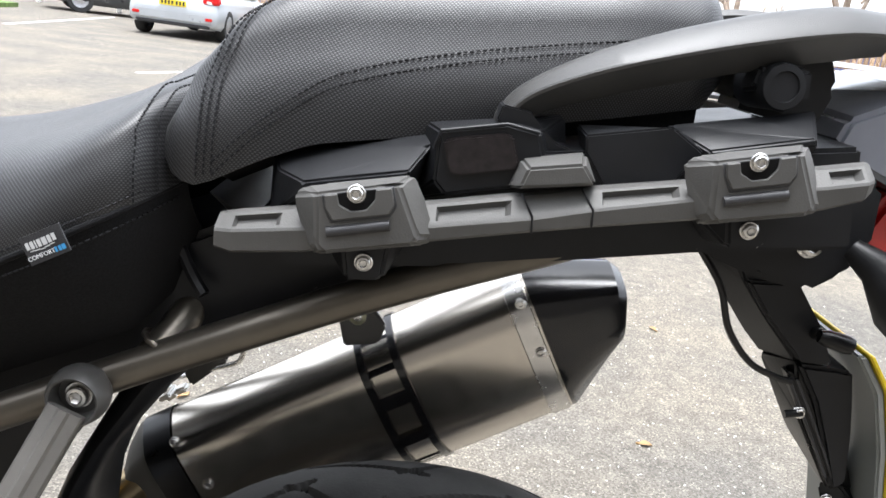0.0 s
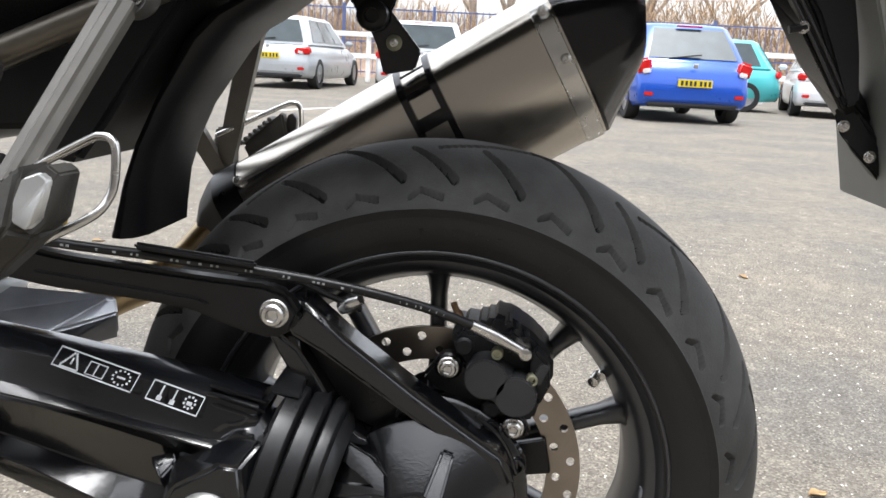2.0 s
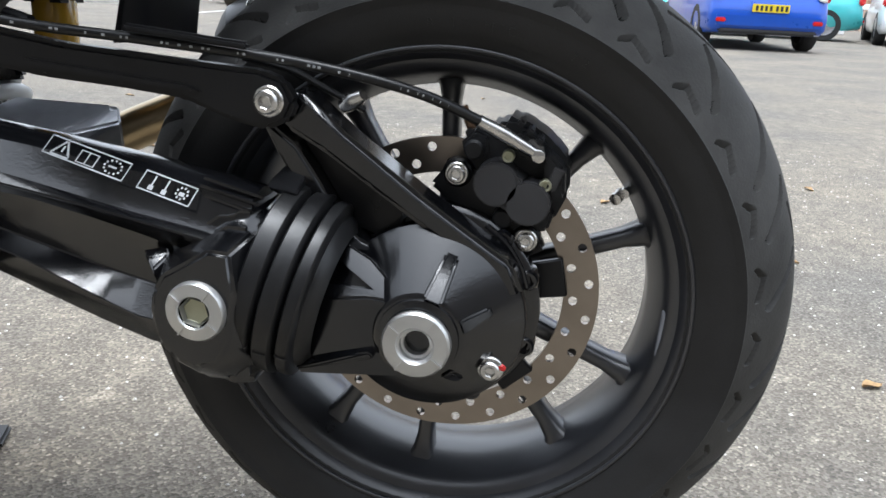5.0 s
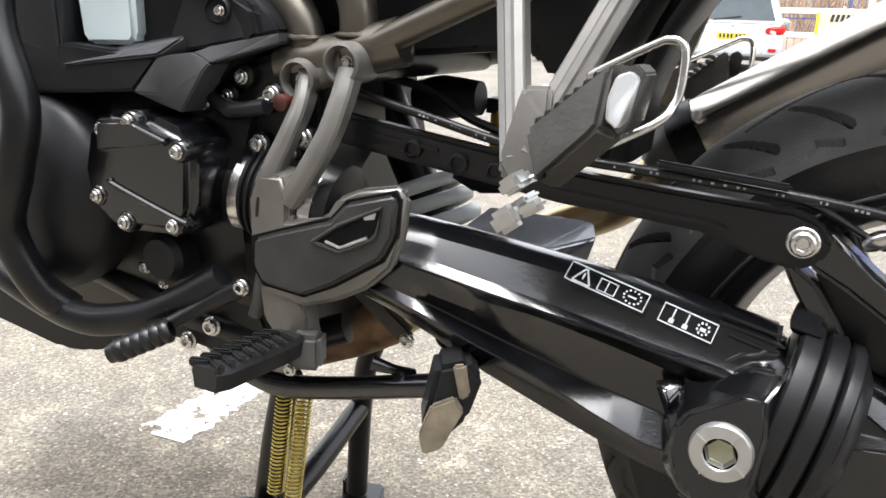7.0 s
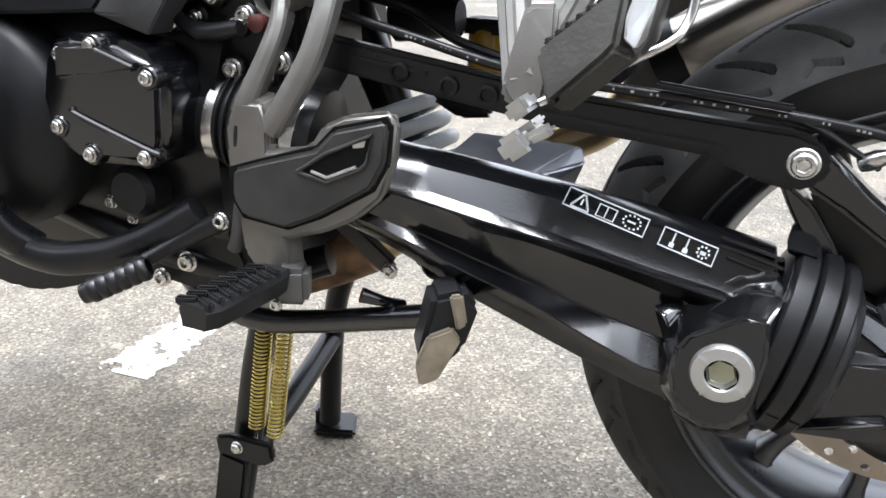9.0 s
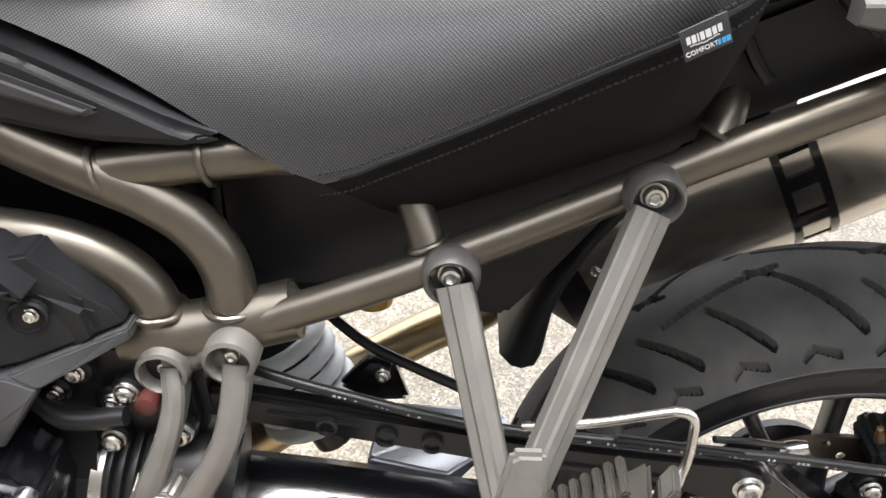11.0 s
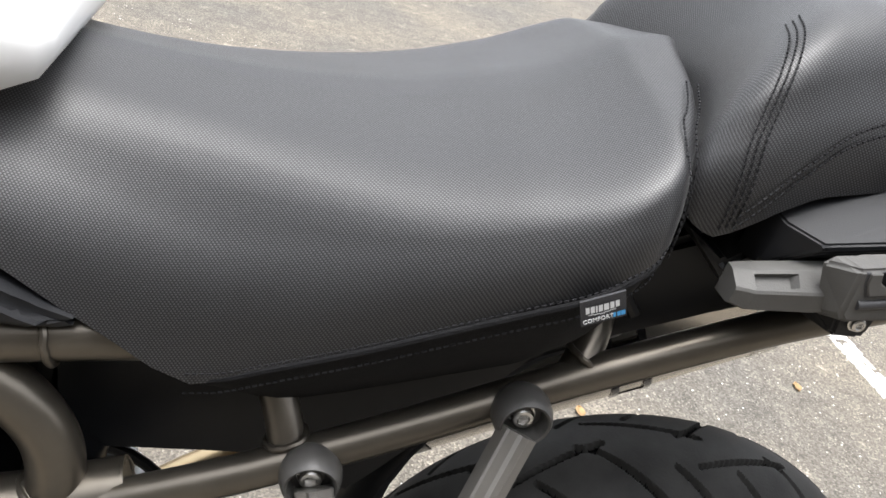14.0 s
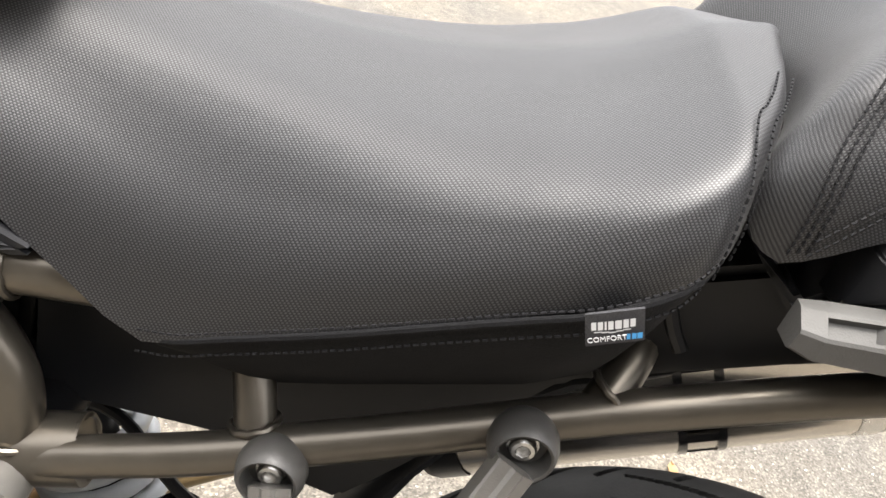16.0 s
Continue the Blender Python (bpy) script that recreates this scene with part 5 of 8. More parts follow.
    pipe = tube([(-0.29, 0.145, 0.55), (-0.33, 0.13, 0.508), (-0.40, 0.115, 0.474), (-0.48, 0.09, 0.43), (-0.56, 0.07, 0.36), (-0.64, 0.05, 0.318), (-0.75, 0.0, 0.30)], [0.026, 0.024, 0.024, 0.024, 0.026, 0.03, 0.03], 20, 8)
    part("exhaust_pipe", pipe, M_HEADER, bike, "heat-tinted steel exhaust link pipe")
    col = tube([(-0.70, 0.02, 0.30), (-0.64, 0.05, 0.318), (-0.585, 0.06, 0.345)], 0.034, 20)
    part("exhaust_collector", col, M_RUST, bike, "rusty steel exhaust collector")


silencer()


def pillion_brackets():
    def beam(a, b, w0, w1):
        a, b = Vector(a), Vector(b)
        d = (b - a).normalized()
        out = Vector((0, -1, 0))
        out = (out - d * out.dot(d)).normalized()
        s = d.cross(out).normalized()
        return loft([[p + s * w * i + out * j for i, j in ((-1, -0.009), (-1, 0.0025), (-0.9, 0.0042), (-0.36, 0.0055), (-0.2, 0.008), (0.22, 0.008), (0.38, 0.0055), (0.9, 0.0042), (1, 0.0025), (1, -0.009))] for p, w in ((a, w0), (b, w1))])
    for s in (1, -1):
        flip = Matrix.Diagonal((1, s, 1, 1))
        whole = joined(beam((-0.2455, -0.162, 0.797), (-0.3165, -0.254, 0.618), 0.0122, 0.0112), beam((-0.3665, -0.170, 0.738), (-0.3255, -0.254, 0.612), 0.0122, 0.0105))
        web = hull([(-0.325, -0.2475, 0.666), (-0.303, -0.2475, 0.667), (-0.300, -0.259, 0.640), (-0.304, -0.264, 0.604), (-0.318, -0.264, 0.594), (-0.336, -0.262, 0.603), (-0.334, -0.256, 0.630), (-0.325, -0.238, 0.666), (-0.303, -0.238, 0.667), (-0.303, -0.245, 0.6), (-0.335, -0.245, 0.6)], 0.003)
        whole = joined(whole, web)
        bmesh.ops.transform(whole, matrix=flip, verts=whole.verts)
        br = part("pillion_bracket", whole, M_BRACKET, bike, "grey cast pillion footrest bracket", 30)
        for c in ((-0.243, -0.148, 0.802), (-0.369, -0.16, 0.74)):
            cup = lathe([(0.010, -0.017), (0.0155, -0.0145), (0.0187, -0.009), (0.0203, -0.003), (0.0200, 0.004), (0.0185, 0.010), (0.0168, 0.0125), (0.0152, 0.0118), (0.0143, 0.008), (0.0135, 0.0), (0.0, -0.001)], (c[0], c[1] * s, c[2]), (0, -s, 0), 40)
            part("boss_cup", cup, M_CUP, br, "charcoal round bolt cup")
            if s > 0:
                bolt((c[0], c[1] - 0.001, c[2]), 0.0078, br)
        # folded footrest
        a, b = Vector((-0.300, -0.282, 0.644)), Vector((-0.25, -0.282, 0.687))
        d = (b - a).normalized()
        peg = hull([(-0.304, -0.298, 0.640), (-0.250, -0.296, 0.687), (-0.252, -0.312, 0.648), (-0.291, -0.312, 0.609), (-0.239, -0.295, 0.641), (-0.281, -0.295, 0.602), (-0.298, -0.264, 0.642), (-0.246, -0.264, 0.688), (-0.237, -0.264, 0.645), (-0.279, -0.264, 0.606)], 0.003)
        bmesh.ops.transform(peg, matrix=flip, verts=peg.verts)
        pg = part("pillion_footrest", peg, M_PEG, bike, "grimy charcoal rubber pillion footrest folded up", 30)
        for k in range(7):
            q = a + d * (0.002 + 0.0082 * k) + Vector((0, 0.009, 0.0015))
            kn = box((q.x, (q.y + 0.002) * s, q.z - 0.0012), (0.0052, 0.030, 0.006), (0, -43, 0), 0.0012)
            part("tread_knob", kn, M_PEG, pg)
        rim = [(-0.246, -0.302, 0.683), (-0.237, -0.294, 0.687), (-0.231, -0.291, 0.681), (-0.235, -0.299, 0.650), (-0.241, -0.309, 0.643), (-0.249, -0.314, 0.650), (-0.250, -0.309, 0.666)]
        shoe = hull([(x + 0.001, y + 0.006, z) for x, y, z in rim] + [(x + 0.004, y + 0.028, z) for x, y, z in rim], 0.002)
        bmesh.ops.transform(shoe, matrix=flip, verts=shoe.verts)
        part("footrest_shoe", shoe, M_PEG, pg)
        mid = sum((Vector(p) for p in rim), Vector()) / len(rim)
        face = [tuple(mid.lerp(Vector(p), 0.8)) for p in rim]
        end = hull(face + [(x + 0.001, y + 0.009, z) for x, y, z in face], 0.002, 3)
        bmesh.ops.transform(end, matrix=flip, verts=end.verts)
        part("footrest_end", end, M_ALU, pg, "bright alloy end of the footrest", 45)
        h = box((-0.3155, -0.276, 0.601), (0.017, 0.03, 0.012), (0, -40, 0), 0.003)
        box((-0.309, -0.274, 0.5885), (0.016, 0.028, 0.006), (0, -38, 0), 0.002, bm=h)
        box((-0.313, -0.296, 0.579), (0.021, 0.016, 0.017), (0, -38, 0), 0.004, bm=h)
        box((-0.297, -0.292, 0.588), (0.018, 0.018, 0.008), (0, -30, 0), 0.003, bm=h)
        bmesh.ops.transform(h, matrix=flip, verts=h.verts)
        part("footrest_hinge", h, M_ALU, br, "bare alloy hinge")
        wire = [(-0.315, -0.213, 0.658), (-0.275, -0.228, 0.6785), (-0.235, -0.237, 0.6985), (-0.226, -0.2385, 0.7015), (-0.2185, -0.2395, 0.700), (-0.2148, -0.24, 0.692), (-0.2148, -0.243, 0.672), (-0.2175, -0.247, 0.660), (-0.226, -0.256, 0.648), (-0.26, -0.27, 0.629), (-0.302, -0.284, 0.606)]
        part("heel_guard", tube([(x, y * s, z) for x, y, z in wire], 0.0032, 10, 8), M_STEEL, br, "bent bright wire heel guard")


pillion_brackets()


def rider_bracket():
    base = prism([(-0.598, 0.546), (-0.585, 0.570), (-0.560, 0.570), (-0.553, 0.548), (-0.553, 0.530), (-0.514, 0.537), (-0.501, 0.557), (-0.48, 0.567), (-0.440, 0.5745), (-0.432, 0.566), (-0.435, 0.53), (-0.446, 0.500), (-0.47, 0.478), (-0.5, 0.462), (-0.54, 0.449), (-0.581, 0.456), (-0.594, 0.479), (-0.597, 0.527)], -0.2165, -0.204, 0.004, 3)
    br = part("footrest_bracket", base, M_BRACKET, bike, "grey cast rider footrest bracket with heel plate", 40)

    def strap(pts, widths, thick=0.012):
        """A flat cast bar along points, with a raised middle."""
        line = smooth_line(pts, 6)
        n = len(line)
        rings = []
        for i, p in enumerate(line):
            d = (line[min(i + 1, n - 1)] - line[max(i - 1, 0)]).normalized()
            out = Vector((0, -1, 0))
            out = (out - d * out.dot(d)).normalized()
            sd = d.cross(out)
            w = float(np.interp(i / (n - 1), np.linspace(0, 1, len(widths)), widths))
            rings.append([p + sd * w * a + out * b for a, b in ((-1, -thick), (-1, 0.0), (-0.8, 0.003), (-0.2, 0.0055), (0.2, 0.0055), (0.8, 0.003), (1, 0.0), (1, -thick))])
        return loft(rings)
    part("bracket_arm", strap([(-0.5625, -0.172, 0.655), (-0.5595, -0.186, 0.632), (-0.565, -0.199, 0.605), (-0.577, -0.209, 0.572), (-0.586, -0.211, 0.545)], [0.0085, 0.0082, 0.0085, 0.0095, 0.010]), M_BRACKET, br, sharp=25)
    part("bracket_arm", strap([(-0.5145, -0.176, 0.665), (-0.5155, -0.190, 0.638), (-0.523, -0.201, 0.606), (-0.541, -0.209, 0.570), (-0.557, -0.211, 0.545)], [0.0100, 0.0098, 0.0098, 0.0100, 0.010]), M_BRACKET, br, sharp=25)
    part("arm_root", hull(slab(([(-0.600, 0.545), (-0.587, 0.572), (-0.562, 0.570), (-0.551, 0.548), (-0.554, 0.52), (-0.596, 0.515)], -0.2135), ([(-0.602, 0.545), (-0.588, 0.578), (-0.556, 0.576), (-0.549, 0.548), (-0.552, 0.51), (-0.598, 0.505)], -0.19)), 0.003), M_BRACKET, br, sharp=30)
    for c in ((-0.568, -0.168, 0.653), (-0.518, -0.172, 0.670)):
        cup = lathe([(0.0185, -0.03), (0.0195, 0.002), (0.0185, 0.0105), (0.0155, 0.012), (0.0145, 0.009), (0.013, 0.001), (0.0, 0.0)], c, n=36)
        part("boss_cup", cup, M_BRACKET, br, "round bolt cup")
        bolt((c[0], c[1] - 0.001, c[2]), 0.0056, br)
    part("boss_bridge", tube([(-0.568, -0.158, 0.653), (-0.543, -0.156, 0.661), (-0.518, -0.162, 0.670)], [0.017, 0.0135, 0.017], 16), M_BRACKET, br)
    shield = [(-0.588, 0.5095), (-0.563, 0.5185), (-0.506, 0.5365), (-0.489, 0.5545), (-0.443, 0.5675), (-0.439, 0.562), (-0.442, 0.531), (-0.454, 0.509), (-0.503, 0.478), (-0.536, 0.462), (-0.58, 0.467), (-0.59, 0.483)]
    gap = [(-0.594, 0.5105), (-0.563, 0.5215), (-0.507, 0.5395), (-0.490, 0.5575), (-0.4415, 0.571), (-0.436, 0.564), (-0.439, 0.530), (-0.4515, 0.5065), (-0.502, 0.475), (-0.536, 0.4595), (-0.582, 0.464), (-0.594, 0.482)]
    # near-black strip round the plate puts the border groove's shade into colour
    part("plate_groove_shade", prism(gap, -0.2172, -0.210, 0.0008, 1), M_RECESS_SHADE, br)
    part("heel_plate", prism(shield, -0.2215, -0.211, 0.0035, 3), M_HEEL, br, "charcoal plastic heel plate with a grooved border", 40)
    hole = [(-0.522, 0.5165), (-0.508, 0.526), (-0.495, 0.535), (-0.452, 0.5555), (-0.4575, 0.531), (-0.463, 0.5255), (-0.494, 0.5105)]
    # dark sheet in place of the open slot, its shade painted
    part("plate_slot_shade", prism(hole, -0.2222, -0.216, 0.0005, 1), M_RECESS_SHADE, br)
    part("slot_frame", tube([(x, -0.2225, z) for x, z in hole + hole[:1]], 0.0018, 8, 1), M_HEEL, br)
    part("slot_inlay", tube([(-0.508, -0.2228, 0.5185), (-0.4935, -0.2228, 0.5145), (-0.466, -0.2228, 0.5275)], 0.0016, 8, 1), M_ALU, br, "silver edge in the heel plate slot")
    part("slot_inlay", hull([(-0.470, -0.2228, 0.5455), (-0.457, -0.2228, 0.551), (-0.459, -0.2228, 0.5445), (-0.469, -0.2228, 0.5425), (-0.464, -0.22, 0.546)], 0.0003), M_ALU, br)
    leg = hull(slab(([(-0.590, 0.47), (-0.545, 0.462), (-0.5365, 0.44), (-0.5345, 0.408), (-0.541, 0.392), (-0.560, 0.40), (-0.585, 0.43)], -0.213), ([(-0.594, 0.48), (-0.54, 0.465), (-0.532, 0.408), (-0.54, 0.388), (-0.565, 0.395), (-0.59, 0.425)], -0.19)), 0.003)
    part("bracket_leg", leg, M_BRACKET, br, sharp=30)
    part("bracket_toe", hull([(-0.536, -0.213, 0.41), (-0.556, -0.215, 0.377), (-0.582, -0.215, 0.376), (-0.584, -0.215, 0.384), (-0.566, -0.214, 0.398), (-0.54, -0.195, 0.41), (-0.556, -0.195, 0.377), (-0.582, -0.2, 0.376), (-0.566, -0.195, 0.4)], 0.0025), M_BRACKET, br, sharp=30)
    # ridged rider footrest
    a, b = Vector((-0.546, -0.222, 0.418)), Vector((-0.552, -0.335, 0.424))
    d = (b - a).normalized()
    s = Vector((d.y, -d.x, 0)).normalized()
    up = Vector((0, 0, 1))
    peg = loft([[p + s * i * k + up * j for i, j in ((-0.016, -0.012), (-0.019, 0.003), (-0.016, 0.008), (0.016, 0.008), (0.019, 0.003), (0.016, -0.012))] for p, k in ((a, 0.8), (a + d * 0.02, 1), (b - d * 0.012, 1), (b, 0.7))])
    ridges = []
    for k in range(8):
        q = a + d * (0.018 + 0.0128 * k)
        for side in (-1, 1):
            ridges.append(box(q + s * 0.0095 * side + up * 0.009, (0.0175, 0.006, 0.008), (0, 0, math.degrees(math.atan2(s.y, s.x)) + 24 * side), 0.0015))
    rest = part("rider_footrest", peg, M_SOFT, br, "ridged black rubber rider footrest", 30)
    for one in ridges:
        part("tread_ridge", one, M_SOFT, rest)
    part("footrest_clevis", box((-0.535, -0.212, 0.408), (0.03, 0.03, 0.035), (0, 0, 20), 0.005), M_CAST, br)
    bolt((-0.545, -0.228, 0.39), 0.005, br)
    # gear lever
    lever = tube([(-0.598, -0.222, 0.462), (-0.64, -0.232, 0.438), (-0.668, -0.255, 0.42), (-0.68, -0.275, 0.412)], [0.010, 0.0075, 0.0075, 0.007], 12)
    lv = part("gear_lever", lever, M_SATIN, bike, "black gear lever with ribbed rubber tip")
    tip = lathe([(0.008, 0)] + [q for k in range(6) for q in ((0.0115, 0.003 + 0.0095 * k), (0.0115, 0.008 + 0.0095 * k), (0.0098, 0.0095 + 0.0095 * k))] + [(0.009, 0.064), (0, 0.065)], (-0.648, -0.268, 0.424), (-0.80, -0.42, -0.40), 20)
    part("lever_rubber", tip, M_SOFT, lv, "ribbed black rubber tip", 50)
    bolt((-0.598, -0.229, 0.462), 0.0066, lv)
    rod = tube([(-0.60, -0.19, 0.475), (-0.60, -0.2, 0.44), (-0.605, -0.2, 0.425)], 0.007, 10)
    part("lever_joint", rod, M_CAST, lv)


rider_bracket()


def stands():
    st = part("centre_stand", tube([(-0.62, -0.125, 0.33), (-0.640, -0.122, 0.25), (-0.655, -0.12, 0.165), (-0.672, -0.118, 0.09), (-0.686, -0.115, 0.025)], [0.016, 0.016, 0.017, 0.018, 0.018], 16), M_SATIN, bike, "black tubular centre stand on the ground")
    part("stand_leg", tube([(-0.62, 0.13, 0.33), (-0.665, 0.132, 0.25), (-0.68, 0.134, 0.16), (-0.69, 0.14, 0.02)], 0.016, 16), M_SATIN, st)
    part("stand_cross_tube", tube([(-0.675, -0.12, 0.105), (-0.672, 0.0, 0.135), (-0.68, 0.13, 0.165)], 0.0155, 16), M_SATIN, st)
    part("stand_leg_plate", box((-0.668, -0.143, 0.085), (0.038, 0.016, 0.125), (0, 9, 0), 0.004), M_SATIN, st)
    for y in (-0.11, 0.15):
        part("stand_foot", box((-0.685, y, 0.008), (0.062, 0.055, 0.012), (0, 3, 22), 0.004), M_SATIN, st)
        part("stand_foot_web", box((-0.705, y, 0.022), (0.024, 0.03, 0.03), (0, 0, 22), 0.004), M_SATIN, st)
    part("stand_lever", tube([(-0.662, -0.150, 0.05), (-0.648, -0.165, 0.026), (-0.62, -0.187, 0.02), (-0.56, -0.212, 0.022), (-0.497, -0.228, 0.026), (-0.485, -0.232, 0.03)], 0.0115, 14, 8), M_SATIN, st, "black foot lever of the stand")
    part("lever_plug", lathe([(0.0135, -0.006), (0.0145, 0.0), (0.0145, 0.012), (0.011, 0.015), (0, 0.015)], (-0.487, -0.232, 0.03), (0.9, -0.3, 0.15), 20), M_SOFT, st)
    hook = prism([(-0.678, 0.172), (-0.66, 0.178), (-0.605, 0.178), (-0.602, 0.158), (-0.618, 0.146), (-0.675, 0.15)], -0.155, -0.145, 0.003)
    part("spring_bracket", hook, M_SATIN, st)
    bolt((-0.648, -0.156, 0.165), 0.0062, st)
    for top, bot in (((-0.618, -0.135, 0.315), (-0.634, -0.135, 0.186)), ((-0.593, -0.135, 0.318), (-0.611, -0.135, 0.180))):
        a, b = Vector(top), Vector(bot)
        d = (b - a).normalized()
        sd = d.orthogonal().normalized()
        tt = d.cross(sd)
        turns, per = 27, 10
        pts = [a + (b - a) * (k / (turns * per)) + 0.0088 * (math.cos(2 * math.pi * k / per) * sd + math.sin(2 * math.pi * k / per) * tt) for k in range(turns * per + 1)]
        sp = part("stand_spring", tube(pts, 0.0014, 6, 1), M_BRASS, st, "gold-plated coil spring", 60)
        part("spring_hook", tube([b - d * 0.004, b + d * 0.016, b + d * 0.02 + Vector((0.004, -0.004, 0))], 0.002, 6, 3), M_STEEL, sp)
    side = part("side_stand", tube([(-0.70, -0.16, 0.378), (-0.66, -0.172, 0.358), (-0.60, -0.178, 0.345), (-0.53, -0.183, 0.357), (-0.405, -0.200, 0.395)], [0.012, 0.0125, 0.0125, 0.0115, 0.011], 14, 6), M_GLOSS, bike, "black side stand folded up")
    foot = prism([(-0.402, 0.43), (-0.375, 0.436), (-0.362, 0.42), (-0.374, 0.382), (-0.402, 0.354), (-0.414, 0.372)], -0.235, -0.19, 0.005)
    bmesh.ops.rotate(foot, cent=(-0.388, -0.21, 0.395), matrix=Matrix.Rotation(radians(28), 3, "Z"), verts=foot.verts)
    ft = part("side_stand_foot", foot, M_PLASTIC, side, "black and bare metal side stand foot", 40)
    f2 = prism([(-0.406, 0.398), (-0.386, 0.406), (-0.378, 0.394), (-0.396, 0.358), (-0.412, 0.352), (-0.416, 0.372)], -0.242, -0.234, 0.002)
    f3 = prism([(-0.389, 0.434), (-0.378, 0.435), (-0.373, 0.408), (-0.382, 0.402)], -0.241, -0.234, 0.002)
    for one in (f2, f3):
        bmesh.ops.rotate(one, cent=(-0.388, -0.21, 0.395), matrix=Matrix.Rotation(radians(28), 3, "Z"), verts=one.verts)
    part("foot_plate", f3, M_BARE, ft)
    part("foot_plate", f2, M_BARE, ft, "worn bare metal face of the foot")
    lp = part("linkage_arm", prism([(-0.485, 0.465), (-0.462, 0.47), (-0.425, 0.425), (-0.418, 0.408), (-0.43, 0.396), (-0.445, 0.402)], -0.115, -0.095, 0.003), M_CAST, bike, "bare alloy linkage arm")
    part("arm_bush", lathe([(0.014, -0.012), (0.014, 0.012), (0.011, 0.014), (0.009, 0.01), (0, 0.01)], (-0.431, -0.112, 0.410), n=24), M_SATIN, lp)
    bolt((-0.431, -0.124, 0.410), 0.0055, lp)
    part("stand_tang", tube([(-0.44, -0.18, 0.39), (-0.452, -0.195, 0.398), (-0.47, -0.205, 0.405)], [0.006, 0.005, 0.0075], 10), M_GLOSS, side)
    # suspension links seen below the swing arm
    for x0, z0, x1, z1, y in ((-0.575, 0.45, -0.49, 0.385, -0.09), (-0.525, 0.455, -0.46, 0.385, -0.06)):
        a, b = Vector((x0, y, z0)), Vector((x1, y, z1))
        c = (a + b) / 2
        lk = box(c, ((b - a).length, 0.012, 0.024), (0, -math.degrees(math.atan2(z1 - z0, x1 - x0)), 0), 0.005)
        ln = part("suspension_link", lk, M_CAST, bike, "bare alloy suspension link")
        bolt((x0, y - 0.008, z0), 0.008, ln)
        bolt((x1, y - 0.008, z1), 0.007, ln)


stands()


def engine():
    block = loft([[(x, y, z) for y, z in ((-0.16, 0.36), (-0.19, 0.44), (-0.2, 0.56), (-0.16, 0.66), (0.16, 0.66), (0.2, 0.56), (0.19, 0.44), (0.16, 0.36))] for x in (-0.98, -0.95, -0.66, -0.62)])
    eng = part("engine", block, M_SATIN, bike, "black engine with bolted side covers", 40)
    cover = prism([(-0.765, 0.600), (-0.745, 0.618), (-0.69, 0.618), (-0.648, 0.605), (-0.634, 0.585), (-0.638, 0.53), (-0.648, 0.507), (-0.735, 0.502), (-0.768, 0.522), (-0.775, 0.56)], -0.246, -0.18, 0.010, 3)
    cv = part("gear_cover", cover, M_GLOSS, eng, "gloss black bevel box cover with bright bolts", 50)
    part("cover_ridge", prism([(-0.745, 0.578), (-0.66, 0.592), (-0.656, 0.598), (-0.7, 0.612), (-0.742, 0.609)], -0.254, -0.24, 0.006, 3), M_GLOSS, cv)
    part("cover_rib", tube([(-0.735, -0.247, 0.553), (-0.727, -0.247, 0.547), (-0.65, -0.247, 0.523), (-0.640, -0.246, 0.524)], 0.0028, 8), M_GLOSS, cv)
    for x, z in ((-0.705, 0.610), (-0.74, 0.600), (-0.649, 0.587), (-0.658, 0.517), (-0.718, 0.513), (-0.752, 0.535)):
        part("bolt_lug", lathe([(0.0105, -0.03), (0.0105, 0.0), (0.009, 0.002), (0, 0.002)], (x, -0.246, z), n=18), M_GLOSS, cv)
        bolt((x, -0.250, z), 0.0055, cv)
    # front boot of the drive shaft with its clamps
    prof = [(0.038, -0.01), (0.04, 0.01)]
    for k in range(4):
        o = 0.018 + k * 0.0095
        prof += [(0.041 + 0.003 * k, o), (0.046 + 0.003 * k, o + 0.004), (0.046 + 0.003 * k, o + 0.007), (0.041 + 0.003 * k, o + 0.009)]
    prof += [(0.046, 0.062), (0.044, 0.115), (0.03, 0.118), (0.0, 0.118)]
    part("shaft_boot", lathe(prof, (-0.640, -0.165, 0.545), (1, 0.05, -0.12), 40), M_SOFT, eng, "ribbed black rubber shaft boot", 60)
    for o in (-0.624, -0.545):
        part("hose_clamp", lathe([(0.0405, -0.006), (0.0445, -0.006), (0.0445, 0.006), (0.0405, 0.006)], (o, -0.164, 0.544 - 0.12 * (o + 0.655)), (1, 0.05, -0.12), 40, closed=True), M_STEEL, eng, "bright steel band clamp")
    part("clutch_cover", lathe([(0.105, -0.03), (0.105, 0.02), (0.098, 0.032), (0.07, 0.045), (0.066, 0.048), (0, 0.05)], (-0.865, -0.2, 0.52), n=48), M_PLASTIC, eng, "black round engine cover")
    part("sensor_cap", lathe([(0.026, -0.02), (0.026, 0.012), (0.02, 0.018), (0, 0.018)], (-0.703, -0.205, 0.472), n=24), M_PLASTIC, eng)
    part("oil_pan", prism([(-1.25, 0.33), (-0.98, 0.285), (-0.93, 0.29), (-0.72, 0.36), (-0.6, 0.40), (-0.62, 0.46), (-1.2, 0.45)], -0.13, 0.13, 0.012), M_PLASTIC, eng, "black bash plate under the engine")
    part("frame_cradle", tube([(-1.05, -0.17, 0.46), (-0.85, -0.18, 0.435), (-0.72, -0.18, 0.405), (-0.6, -0.17, 0.39), (-0.53, -0.15, 0.41)], 0.016, 14), M_SATIN, eng)
